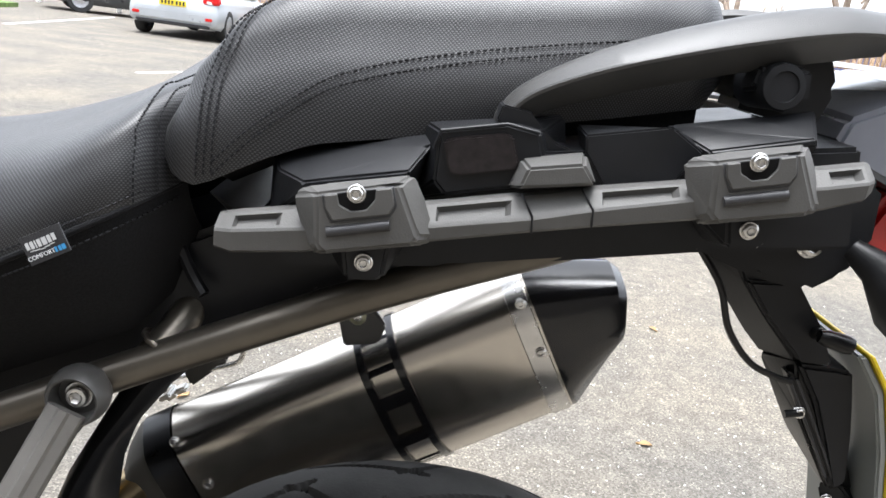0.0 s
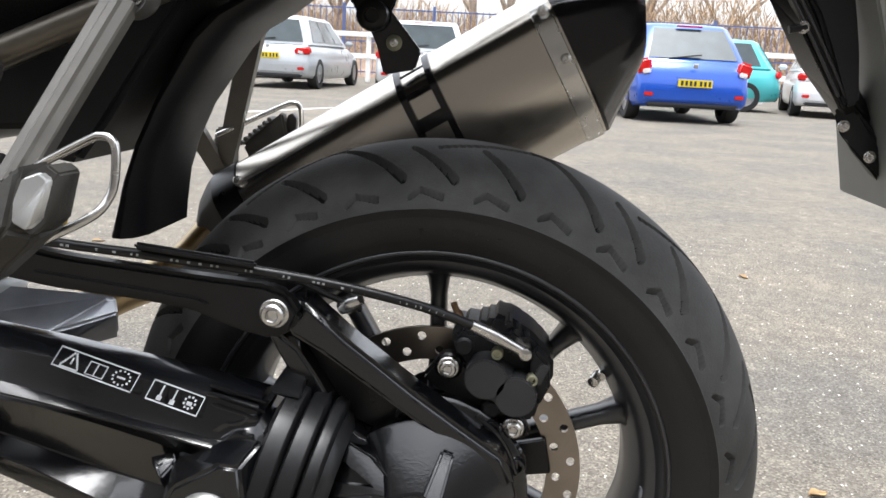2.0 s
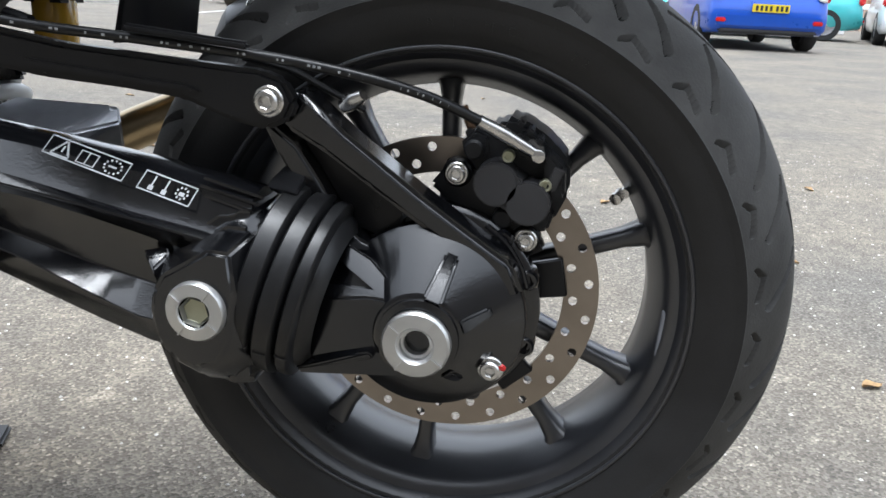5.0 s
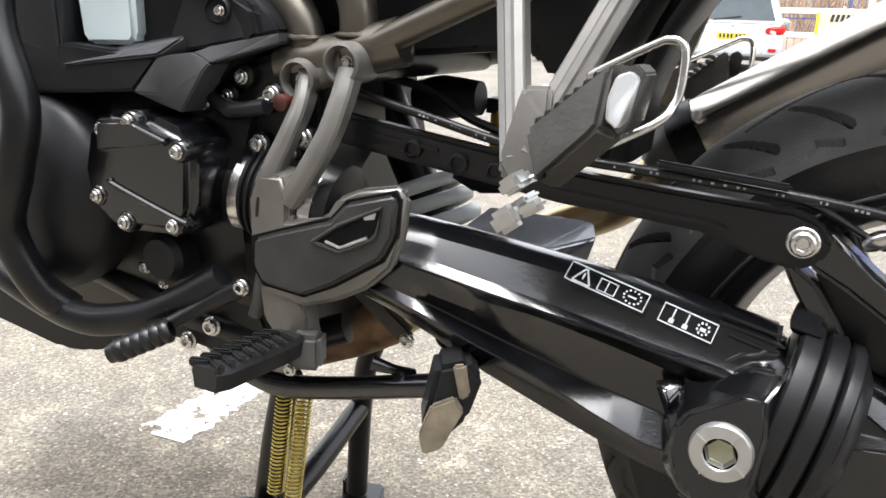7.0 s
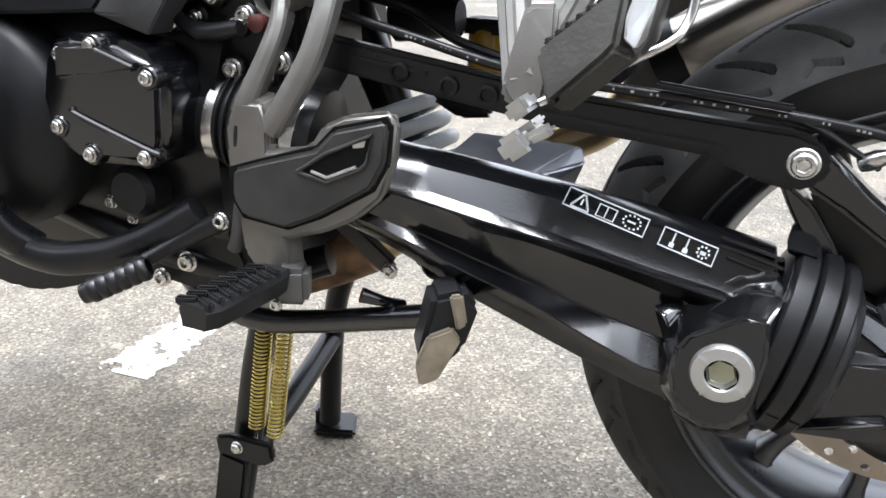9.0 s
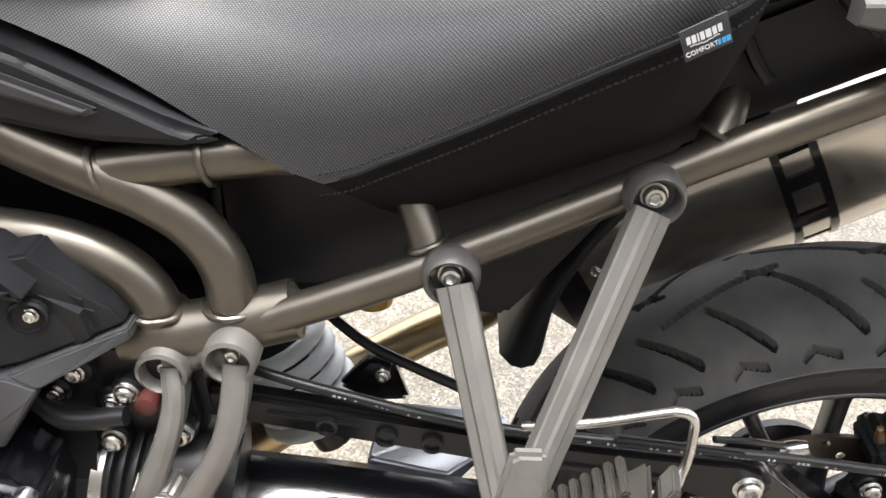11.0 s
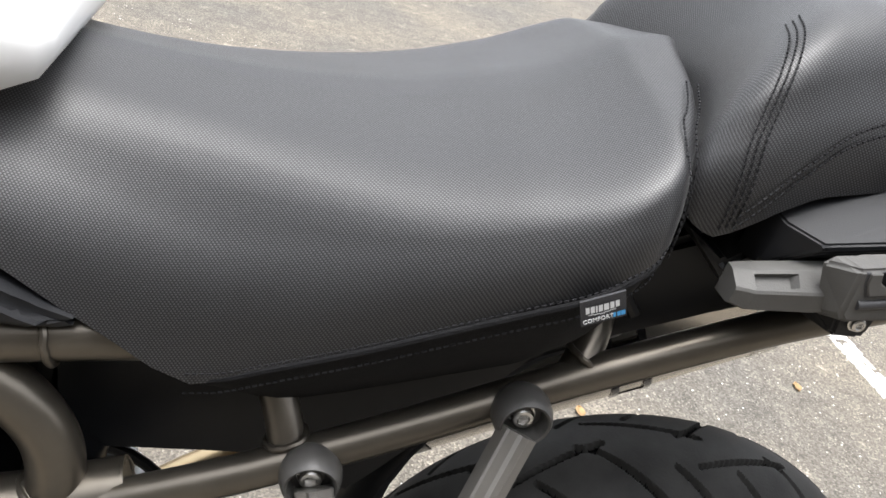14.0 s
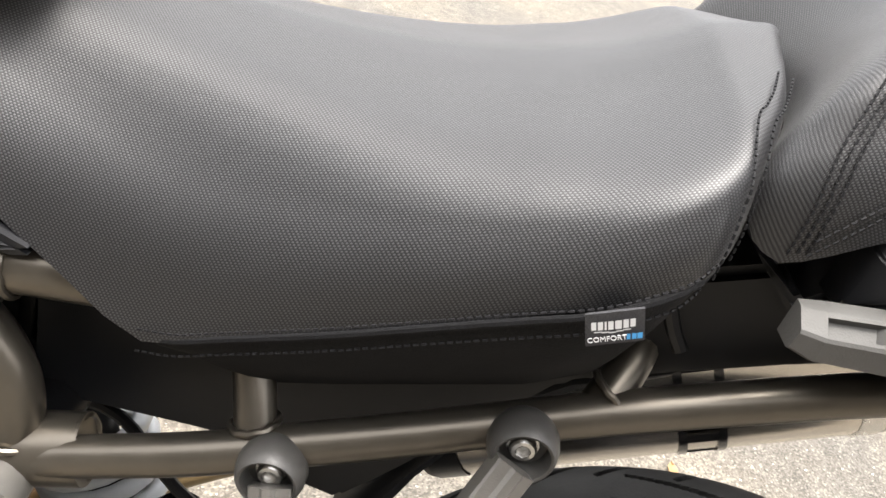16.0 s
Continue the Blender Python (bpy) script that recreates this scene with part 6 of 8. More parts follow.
    for x, z, r in ((-0.664, 0.4, 0.0085), (-0.696, 0.378, 0.008), (-0.75, 0.45, 0.006), (-0.725, 0.436, 0.005), (-0.79, 0.49, 0.006), (-0.775, 0.488, 0.005)):
        bolt((x, -0.196, z), r, eng)
    part("side_plate", prism([(-0.76, 0.43), (-0.70, 0.465), (-0.62, 0.44), (-0.60, 0.40), (-0.66, 0.365), (-0.74, 0.375)], -0.185, -0.165, 0.004), M_PLASTIC, eng)
    # cluster above the gear cover
    part("upper_casing", prism([(-0.70, 0.60), (-0.67, 0.655), (-0.60, 0.675), (-0.545, 0.66), (-0.54, 0.60), (-0.575, 0.545), (-0.63, 0.57)], -0.17, -0.05, 0.008), M_SATIN, eng)
    for x, z, r in ((-0.646, 0.633, 0.0058), (-0.605, 0.628, 0.0058), (-0.594, 0.637, 0.0075), (-0.628, 0.652, 0.006), (-0.56, 0.60, 0.0085), (-0.61, 0.59, 0.008), (-0.575, 0.585, 0.0065), (-0.675, 0.625, 0.006)):
        part("bolt_lug", lathe([(0.0115, -0.03), (0.0115, 0.0), (0.009, 0.002), (0, 0.002)], (x, -0.178, z), n=16), M_SATIN, eng)
        bolt((x, -0.182, z), r, eng)
    part("clutch_arm", tube([(-0.66, -0.19, 0.634), (-0.63, -0.195, 0.622), (-0.59, -0.195, 0.628)], [0.006, 0.009, 0.007], 10), M_SATIN, eng)
    part("seal", lathe([(0.008, -0.01), (0.008, 0.008), (0.005, 0.01), (0, 0.01)], (-0.578, -0.182, 0.632), n=16), M_REDBOLT, eng, "small red rubber seal")


engine()


def front_parts():
    bar = part("crash_bar", tube([(-0.86, -0.24, 0.80), (-0.84, -0.27, 0.70), (-0.80, -0.285, 0.62), (-0.81, -0.29, 0.56), (-0.835, -0.285, 0.50), (-0.82, -0.27, 0.44), (-0.80, -0.25, 0.41)], 0.0175, 18, 8), M_SATIN, bike, "black tubular engine crash bar")
    part("bar_lower", tube([(-1.10, -0.2, 0.50), (-0.95, -0.245, 0.455), (-0.80, -0.255, 0.41), (-0.73, -0.245, 0.412), (-0.68, -0.235, 0.43), (-0.63, -0.215, 0.462)], 0.0165, 18, 8), M_SATIN, bar)
    part("bar_upper", tube([(-1.1, -0.16, 0.74), (-0.96, -0.23, 0.66), (-0.86, -0.27, 0.60)], 0.0165, 16, 6), M_SATIN, bar)
    back = prism([(-0.95, 0.66), (-0.84, 0.64), (-0.72, 0.645), (-0.66, 0.64), (-0.60, 0.69), (-0.605, 0.715), (-0.66, 0.745), (-0.95, 0.80)], -0.19, -0.13, 0.006)
    sh = part("side_panel", back, M_PLASTIC, bike, "matt black moulded side panel with grey trim", 40)
    deep = lambda pts, d: [q for x, y, z in pts for q in ((x, y, z), (x, y + d, z))]
    part("panel_trim", hull(deep([(-0.584, -0.180, 0.694), (-0.642, -0.210, 0.679), (-0.655, -0.214, 0.674), (-0.636, -0.215, 0.665), (-0.583, -0.180, 0.685)], 0.02), 0.0015), M_PLASTIC_GREY, sh, "charcoal moulded trim", 30)
    part("panel_trim", hull(deep([(-0.655, -0.216, 0.674), (-0.691, -0.222, 0.669), (-0.718, -0.228, 0.635), (-0.675, -0.230, 0.635), (-0.664, -0.224, 0.619), (-0.640, -0.219, 0.659), (-0.636, -0.215, 0.665)], 0.03), 0.0015), M_PLASTIC_GREY, sh, "charcoal moulded trim", 30)
    part("rear_moulding", hull(deep([(-0.587, -0.176, 0.695), (-0.595, -0.178, 0.710), (-0.616, -0.182, 0.722), (-0.640, -0.184, 0.751), (-0.668, -0.196, 0.750), (-0.658, -0.200, 0.710), (-0.664, -0.206, 0.690), (-0.690, -0.214, 0.671), (-0.645, -0.204, 0.679)], 0.03), 0.003), M_PLASTIC, sh, sharp=30)
    part("lower_moulding", hull(deep([(-0.955, -0.220, 0.680), (-0.896, -0.225, 0.682), (-0.812, -0.225, 0.654), (-0.770, -0.226, 0.656), (-0.691, -0.220, 0.669), (-0.720, -0.226, 0.635), (-0.859, -0.222, 0.624), (-0.978, -0.210, 0.625)], 0.04), 0.003), M_PLASTIC, sh, sharp=30)
    part("front_moulding", hull(deep([(-0.96, -0.215, 0.80), (-0.826, -0.220, 0.79), (-0.812, -0.226, 0.655), (-0.814, -0.200, 0.668), (-0.818, -0.2, 0.79), (-0.96, -0.22, 0.68)], 0.03), 0.003), M_PLASTIC, sh, sharp=30)
    part("reservoir_shelf", hull([(-0.808, -0.230, 0.655), (-0.813, -0.192, 0.667), (-0.728, -0.192, 0.675), (-0.682, -0.194, 0.689), (-0.664, -0.214, 0.688), (-0.690, -0.225, 0.670), (-0.808, -0.19, 0.645), (-0.67, -0.19, 0.66)], 0.002), M_PLASTIC_GREY, sh, "charcoal ledge under the reservoir", 30)
    part("upper_moulding", prism([(-0.95, 0.765), (-0.72, 0.748), (-0.66, 0.735), (-0.63, 0.73), (-0.66, 0.76), (-0.75, 0.785), (-0.95, 0.83)], -0.214, -0.16, 0.006), M_PLASTIC, sh)
    pocket = lathe([(0.0125, 0.0), (0.0125, 0.005), (0.011, 0.0065), (0.0095, 0.0), (0, -0.002)], (-0.641, -0.193, 0.712), (0.2, -1, 0), 28)
    part("bolt_pocket", pocket, M_PLASTIC, sh)
    bolt((-0.640, -0.195, 0.711), 0.0045, sh)
    res = prism([(-0.812, 0.745), (-0.735, 0.745), (-0.734, 0.684), (-0.74, 0.677), (-0.796, 0.675), (-0.804, 0.682)], -0.205, -0.16, 0.008, 3)
    part("coolant_reservoir", res, M_RESERVOIR, bike, "milky white coolant reservoir", 50)
    # fuel tank and its knee panel
    rings = []
    for x, w, zt, zb in ((-0.552, 0.085, 0.968, 0.952), (-0.558, 0.10, 0.985, 0.938), (-0.59, 0.125, 1.01, 0.925), (-0.64, 0.15, 1.04, 0.915), (-0.72, 0.185, 1.09, 0.92), (-0.85, 0.21, 1.13, 0.93), (-1.0, 0.2, 1.13, 0.94), (-1.1, 0.14, 1.08, 0.95)):
        rings.append([(x, w * a, zb + (zt - zb) * b) for a, b in ((-0.9, 0), (-1, 0.3), (-0.97, 0.55), (-0.8, 0.82), (-0.45, 0.97), (0, 1), (0.45, 0.97), (0.8, 0.82), (0.97, 0.55), (1, 0.3), (0.9, 0))])
    part("fuel_tank", loft(rings), M_WHITE, bike, "white painted fuel tank", 80)
    knee = prism([(-0.98, 0.93), (-0.72, 0.905), (-0.63, 0.872), (-0.545, 0.835), (-0.512, 0.826), (-0.535, 0.818), (-0.60, 0.818), (-0.66, 0.828), (-0.98, 0.86)], -0.158, -0.10, 0.010, 3)
    kp = part("knee_panel", knee, M_PLASTIC, bike, "black moulded panel beside the tank", 40)
    part("panel_crease", prism([(-0.90, 0.895), (-0.66, 0.868), (-0.585, 0.842), (-0.60, 0.836), (-0.68, 0.856), (-0.90, 0.88)], -0.163, -0.15, 0.004), M_PLASTIC_GREY, kp)
    part("inner_fairing", box((-0.74, 0, 0.78), (0.42, 0.22, 0.2), (0, 0, 0), 0.02), M_SATIN, bike, "black inner fairing behind the frame")
    part("airbox", box((-0.545, 0.0, 0.755), (0.16, 0.18, 0.14), (0, -20, 0), 0.03, 3), M_PLASTIC, bike, "black airbox behind the frame tubes")
    part("frame_plug", lathe([(0.011, -0.01), (0.011, 0.003), (0.008, 0.005), (0.004, 0.004), (0, 0.006)], (-0.522, -0.108, 0.672), n=24), M_STEEL, bike, "dark metal bolt with washer")
    # shock spring and battery box
    a, b = Vector((-0.56, 0.03, 0.56)), Vector((-0.50, 0.03, 0.44))
    pts = [a + (b - a) * (k / 60) + 0.048 * Vector((math.cos(k * 0.628) * 0.9, math.sin(k * 0.628), math.cos(k * 0.628) * 0.45)) for k in range(16, 61)]
    shock = part("shock_spring", tube(pts, 0.0085, 10, 2), M_SPRING, bike, "white painted rear shock spring")
    part("damper", tube([(-0.60, 0.03, 0.64), (-0.48, 0.03, 0.40)], 0.024, 16), M_SATIN, shock)
    part("linkage_plate", hull([(-0.43, -0.112, 0.516), (-0.36, -0.112, 0.502), (-0.322, -0.085, 0.512), (-0.305, -0.07, 0.516), (-0.312, -0.06, 0.53), (-0.345, -0.055, 0.528), (-0.42, -0.055, 0.53), (-0.425, -0.04, 0.50), (-0.32, -0.04, 0.48), (-0.43, -0.112, 0.50), (-0.36, -0.112, 0.48)], 0.006, 3), M_SKY_PALE, bike, "casting behind the swing arm, sky reflection painted pale", 30)
    sb = part("shock_bracket", prism([(-0.46, 0.56), (-0.445, 0.580), (-0.432, 0.595), (-0.411, 0.588), (-0.397, 0.549), (-0.43, 0.545)], -0.075, -0.062, 0.004), M_GLOSS, bike, "gloss black bracket plate with a bolt")
    bolt((-0.421, -0.077, 0.578), 0.0055, sb)
    part("master_cylinder", lathe([(0.02, 0), (0.022, 0.01), (0.022, 0.05), (0.018, 0.056), (0, 0.056)], (-0.443, 0.05, 0.566), (0, 0, 1), 24), M_AMBER, bike, "brake fluid pot with amber fluid")
    part("pot_lid", box((-0.443, 0.05, 0.622), (0.052, 0.05, 0.016), (0, 0, 0), 0.005), M_PLASTIC, bike)
    part("rear_cylinder", tube([(-0.53, 0.0, 0.625), (-0.50, 0.0, 0.63), (-0.458, 0.0, 0.632)], [0.022, 0.024, 0.018], 16), M_PLASTIC, bike)
    for y, z in ((-0.06, 0.645),):
        part("cable", tube([(-0.6, y - 0.04, z + 0.02), (-0.5, y, z), (-0.43, y - 0.03, z - 0.025), (-0.35, y - 0.06, z - 0.04)], 0.0045, 8), M_SOFT, bike)


front_parts()


# grab rail: x, half-spacing, height of its crease, band above it, face below it
RAIL = [(0.030, 0.126, 0.986, 0.004, 0.006), (0.016, 0.127, 0.999, 0.005, 0.009), (0.0085, 0.127, 1.012, 0.005, 0.012), (0.011, 0.127, 1.022, 0.005, 0.013), (0.026, 0.127, 1.0365, 0.006, 0.015), (0.064, 0.126, 1.0545, 0.010, 0.018), (0.113, 0.122, 1.071, 0.0135, 0.019), (0.165, 0.115, 1.0855, 0.0155, 0.019), (0.215, 0.105, 1.096, 0.016, 0.018), (0.25, 0.095, 1.099, 0.014, 0.014)]


def rear_body():
    # inner mudguard that hangs in front of the wheel, and the undertray above it
    left = [(-0.15, 0.835), (-0.181, 0.818), (-0.217, 0.798), (-0.243, 0.774), (-0.27, 0.721), (-0.292, 0.677), (-0.306, 0.638), (-0.321, 0.585)]
    right = [(-0.15, 0.815), (-0.17, 0.80), (-0.195, 0.785), (-0.212, 0.766), (-0.254, 0.706), (-0.27, 0.67), (-0.279, 0.64), (-0.284, 0.588)]
    rings = []
    for (x0, z0), (x1, z1) in zip(left, right):
        at = lambda f: (x0 + (x1 - x0) * f, z0 + (z1 - z0) * f)
        ring = [(at(0.0), -0.045), (at(0.25), -0.062), (at(0.5), -0.066), (at(0.8), -0.062), (at(1.0), -0.045), (at(1.0), 0.045), (at(0.8), 0.062), (at(0.25), 0.062), (at(0.0), 0.045)]
        rings.append([(p[0], y, p[1]) for p, y in ring])
    part("mudguard", loft(rings), M_PLASTIC, bike, "black curved inner mudguard in front of the tyre", 50)
    tray = prism([(-0.545, 0.80), (-0.54, 0.70), (-0.533, 0.672), (-0.43, 0.682), (-0.37, 0.686), (-0.355, 0.662), (-0.325, 0.658), (-0.297, 0.695), (-0.25, 0.765), (-0.22, 0.81), (-0.10, 0.872), (0.0, 0.915), (0.14, 0.935), (0.17, 0.945), (0.14, 1.0), (-0.1, 0.95), (-0.2, 0.9), (-0.3, 0.86), (-0.42, 0.80)], -0.095, 0.095, 0.006)
    part("undertray", tray, M_PLASTIC, bike, "black plastic undertray below the seats", 50)
    bolt((-0.268, -0.098, 0.845), 0.0085, bike)
    part("tray_hook", tube([(-0.20, -0.1, 0.905), (-0.185, -0.105, 0.88), (-0.175, -0.11, 0.868)], 0.0045, 8), M_SATIN, bike)
    # panels below the pillion seat
    panel = prism([(-0.175, 0.945), (-0.14, 0.925), (-0.112, 0.952), (-0.042, 0.970), (-0.03, 1.0), (0.01, 1.006), (0.06, 1.0), (0.117, 1.016), (0.146, 1.012), (0.24, 1.028), (0.25, 0.96), (0.15, 0.945), (0.0, 0.915), (-0.12, 0.90)], -0.124, 0.124, 0.005)
    tp = part("tail_panel", panel, M_PLASTIC, bike, "matt black tail panel below the pillion seat", 40)
    ledge = hull([(-0.108, -0.158, 0.966), (-0.045, -0.158, 0.981), (-0.106, -0.158, 0.961), (-0.046, -0.158, 0.976), (-0.134, -0.118, 0.974), (-0.03, -0.118, 1.001), (-0.126, -0.14, 0.968), (-0.130, -0.138, 0.936), (-0.13, -0.11, 0.93), (-0.04, -0.11, 0.95), (-0.034, -0.138, 0.995)], 0.0014)
    part("panel_ledge", ledge, M_PLASTIC, tp, "black faceted ledge", 25)
    pod = hull(slab(([(-0.030, 1.006), (0.010, 1.0150), (0.030, 1.012), (0.040, 0.984), (0.025, 0.979), (-0.022, 0.967), (-0.030, 0.975)], -0.148), ([(-0.040, 1.006), (0.05, 1.022), (0.06, 0.97), (-0.046, 0.952)], -0.11)), 0.0016)
    part("reflector_pod", pod, M_PLASTIC, tp, sharp=25)
    part("pod_lip", tube([(-0.0325, -0.1475, 0.995), (-0.0295, -0.1485, 1.006), (0.010, -0.1485, 1.0152), (0.03, -0.1485, 1.0125)], 0.0012, 8, 1), M_PLASTIC, tp)
    part("reflector", prism([(-0.027, 1.0005), (-0.020, 1.0035), (0.010, 1.0100), (0.015, 1.008), (0.0205, 0.992), (0.018, 0.9885), (-0.017, 0.980), (-0.022, 0.983)], -0.1515, -0.14, 0.0012, 2), M_REFLECT, tp, "dark rectangular side reflector", 25)
    part("centre_lug", hull(slab(([(0.024, 0.994), (0.056, 1.0005), (0.065, 0.989), (0.020, 0.981)], -0.170), ([(0.021, 0.996), (0.060, 1.005), (0.070, 0.986), (0.015, 0.976)], -0.145)), 0.0018), M_CAST, tp, "silver-grey lug", 25)
    part("panel_web", prism([(0.003, 1.004), (0.0203, 0.9990), (0.064, 1.0055), (0.078, 0.985), (0.0, 0.972)], -0.147, -0.11, 0.0015), M_PLASTIC, tp, sharp=25)
    part("panel_block", hull(slab(([(0.058, 1.015), (0.107, 1.0262), (0.1105, 1.0258), (0.131, 1.0136), (0.117, 0.9945), (0.074, 0.985), (0.060, 1.004)], -0.1485), ([(0.056, 1.018), (0.14, 1.017), (0.137, 0.985), (0.07, 0.975)], -0.12)), 0.0016), M_PLASTIC, tp, sharp=25)
    part("panel_ledge", hull([(0.134, -0.150, 1.0155), (0.196, -0.150, 1.0315), (0.198, -0.150, 1.0275), (0.137, -0.150, 1.0115), (0.11, -0.13, 1.026), (0.21, -0.11, 1.046), (0.12, -0.11, 0.99), (0.21, -0.11, 1.0), (0.118, -0.13, 1.0)], 0.0012), M_PLASTIC, tp, "black faceted ledge", 25)
    # pannier rail: x, lower edge, crease and upper edge
    bar = ((-0.157, 0.9200, 0.9325, 0.939), (-0.146, 0.919, 0.934, 0.942), (-0.105, 0.9245, 0.9405, 0.9505), (-0.034, 0.940, 0.951, 0.962), (0.031, 0.955, 0.965, 0.977), (0.067, 0.963, 0.975, 0.985), (0.125, 0.975, 0.989, 0.997), (0.16, 0.982, 0.998, 1.006), (0.20, 0.991, 1.006, 1.015), (0.224, 1.000, 1.012, 1.0205), (0.229, 1.004, 1.0135, 1.0215))
    slots = ((-0.146, -0.118), (-0.026, 0.018), (0.071, 0.116), (0.203, 0.222))
    cuts = sorted([(q[0], 0.0) for q in bar] + [(x + e, d) for x0, x1 in slots for x, e, d in ((x0, 0, 0.0), (x0, 0.0016, 0.0042), (x1, -0.003, 0.0042), (x1, 0, 0.0))])
    for s in (1, -1):
        flip = Matrix.Diagonal((1, s, 1, 1))
        rings = []
        for x, sunk in cuts:
            if any(x0 < x < x1 and not sunk for x0, x1 in slots):
                continue
            lo, cr, hi = (float(np.interp(x, [q[0] for q in bar], [q[k] for q in bar])) for k in (1, 2, 3))
            d = 0.004 if x in (bar[0][0], bar[-1][0]) else 0.0
            slope = [Vector((-0.1705 + d, cr + 0.0004)).lerp(Vector((-0.1600 + d, hi - 0.0006)), f) for f in (0.0, 0.14, 0.2, 0.8, 0.86, 1.0)]
            for k in (2, 3):
                slope[k] += Vector((0.62, -0.78)) * sunk
            rings.append([(x, y * s, z) for y, z in [(-0.149, lo), (-0.1675 + d, lo), (-0.1705 + d, lo + 0.002), (-0.1715 + d, cr - 0.0014)] + [tuple(v) for v in slope] + [(-0.158 + d, hi), (-0.149, hi)]])
        rk = part("pannier_rail", loft(rings), M_CAST, bike, "silver-grey cast pannier mounting rail", 18)
        for dx, dz in ((0.0, 0.0), (0.2255, 0.0485)):
            move = lambda pts: [(x + dx, z + dz) for x, z in pts]
            front = move([(-0.097, 0.965), (-0.050, 0.977), (-0.0355, 0.947), (-0.038, 0.9415), (-0.089, 0.930), (-0.094, 0.934)])
            rear = move([(-0.113, 0.959), (-0.106, 0.966), (-0.042, 0.981), (-0.036, 0.974), (-0.0235, 0.944), (-0.03, 0.9385), (-0.095, 0.924), (-0.1, 0.926)])
            pad = hull(slab((front, -0.1815), (rear, -0.166)), 0.002, 3)
            bmesh.ops.transform(pad, matrix=flip, verts=pad.verts)
            part("mount_pad", pad, M_CAST, rk, sharp=25)
            if s > 0:
                # dark sheets laid on the pad paint in the shade of its recesses
                part("pad_recess_shade", prism(move([(-0.0935, 0.9645), (-0.0525, 0.9750), (-0.0495, 0.9635), (-0.053, 0.9565), (-0.0865, 0.9485), (-0.0915, 0.957)]), -0.1821, -0.174, 0.0005, 1), M_PLASTIC_GREY, rk)
                inset = prism(move([(-0.092, 0.9650), (-0.0845, 0.9668), (-0.0825, 0.9605), (-0.0755, 0.9575), (-0.067, 0.9595), (-0.0625, 0.966), (-0.0625, 0.9722), (-0.0535, 0.9745), (-0.051, 0.9645), (-0.0535, 0.9585), (-0.0855, 0.9505), (-0.0905, 0.9575)]), -0.1835, -0.174, 0.0007, 1)
                part("mount_plate", inset, M_CAST, rk, "silver-grey plate round the bolt", 25)
                part("bolt_recess_shade", prism(move([(-0.0845, 0.9668), (-0.0825, 0.9605), (-0.0755, 0.9575), (-0.067, 0.9595), (-0.0625, 0.966), (-0.0625, 0.9722)]), -0.1825, -0.17, 0.0004, 1), M_RECESS_SHADE, rk)
                bolt((-0.0735 + dx, -0.1830, 0.968 + dz), 0.0045, rk)
                part("latch_bar", tube([(-0.0885 + dx, -0.1813, 0.9430 + dz), (-0.0525 + dx, -0.1813, 0.9520 + dz)], 0.0032, 12), M_PLASTIC_GREY, rk)
        if s > 0:
            for x0, z0, z1, z2 in ((0.0315, 0.9555, 0.9655, 0.9765), (0.0665, 0.9635, 0.9745, 0.9845)):
                part("seam", tube([(x0, -0.1708, z0), (x0 - 0.001, -0.1712, z1), (x0 - 0.008, -0.1605, z2)], 0.0007, 6, 1), M_SATIN, rk)
            for cx, cz in ((-0.066, 0.925), (0.162, 0.9755)):
                bolt((cx, -0.1675, cz - 0.002), 0.0047, rk)
                part("mount_lug", hull(slab(([(cx - 0.014, cz + 0.006), (cx + 0.014, cz + 0.01), (cx + 0.012, cz - 0.013), (cx - 0.01, cz - 0.015)], -0.165), ([(cx - 0.034, cz + 0.006), (cx + 0.03, cz + 0.016), (cx + 0.016, cz - 0.012), (cx - 0.014, cz - 0.02)], -0.13)), 0.002), M_PLASTIC, rk, sharp=30)
        # grab rail
        pts = RAIL
        line = smooth_line([(x, -y, z) for x, y, z, a, b in pts], 6)
        n = len(line)
        rings = []
        for i, p in enumerate(line):
            d = (line[min(i + 1, n - 1)] - line[max(i - 1, 0)]).normalized()
            nz = Vector((-d.z, 0, d.x)).normalized()
            f = i / (n - 1)
            up, dn = (float(np.interp(f, np.linspace(0, 1, len(pts)), [q[k] for q in pts])) for k in (3, 4))
            ww = float(np.interp(f, [0, 0.3, 1], [0.009, 0.013, 0.018]))
            q = Vector((p.x, p.y * s, p.z))
            Y = lambda v: Vector((0, s * v, 0))
            rings.append([tuple(v) for v in (q + nz * up + Y(ww * 0.55), q + nz * up * 0.96 + Y(ww * 0.2), q + nz * up * 0.75 - Y(ww * 0.2), q + nz * 0.0012 - Y(ww * 0.98), q - Y(ww * 1.03), q - nz * 0.002 - Y(ww), q - nz * dn * 0.9 - Y(ww * 0.1), q - nz * dn + Y(ww * 0.05), q - nz * dn + Y(ww * 0.6), q - nz * dn * 0.5 + Y(ww), q + nz * up * 0.7 + Y(ww))])
        gr = part("grab_rail", loft(rings), M_GRAB, bike, "warm grey moulded pillion grab rail", 26)
        y0, y1 = sorted((-0.138 * s, -0.112 * s))
        hook = prism([(0.006, 1.026), (0.0035, 1.016), (0.0124, 1.0093), (0.0188, 1.006), (0.0213, 0.9966), (0.0277, 0.9966), (0.0297, 1.0013), (0.051, 1.0024), (0.0517, 1.0043), (0.0424, 1.0068), (0.0314, 1.0148), (0.0235, 1.024)], y0 - 0.004 * s, y1 - 0.004 * s, 0.002)
        part("rail_foot", hook, M_PLASTIC, gr, "black hooked foot of the grab rail", 25)
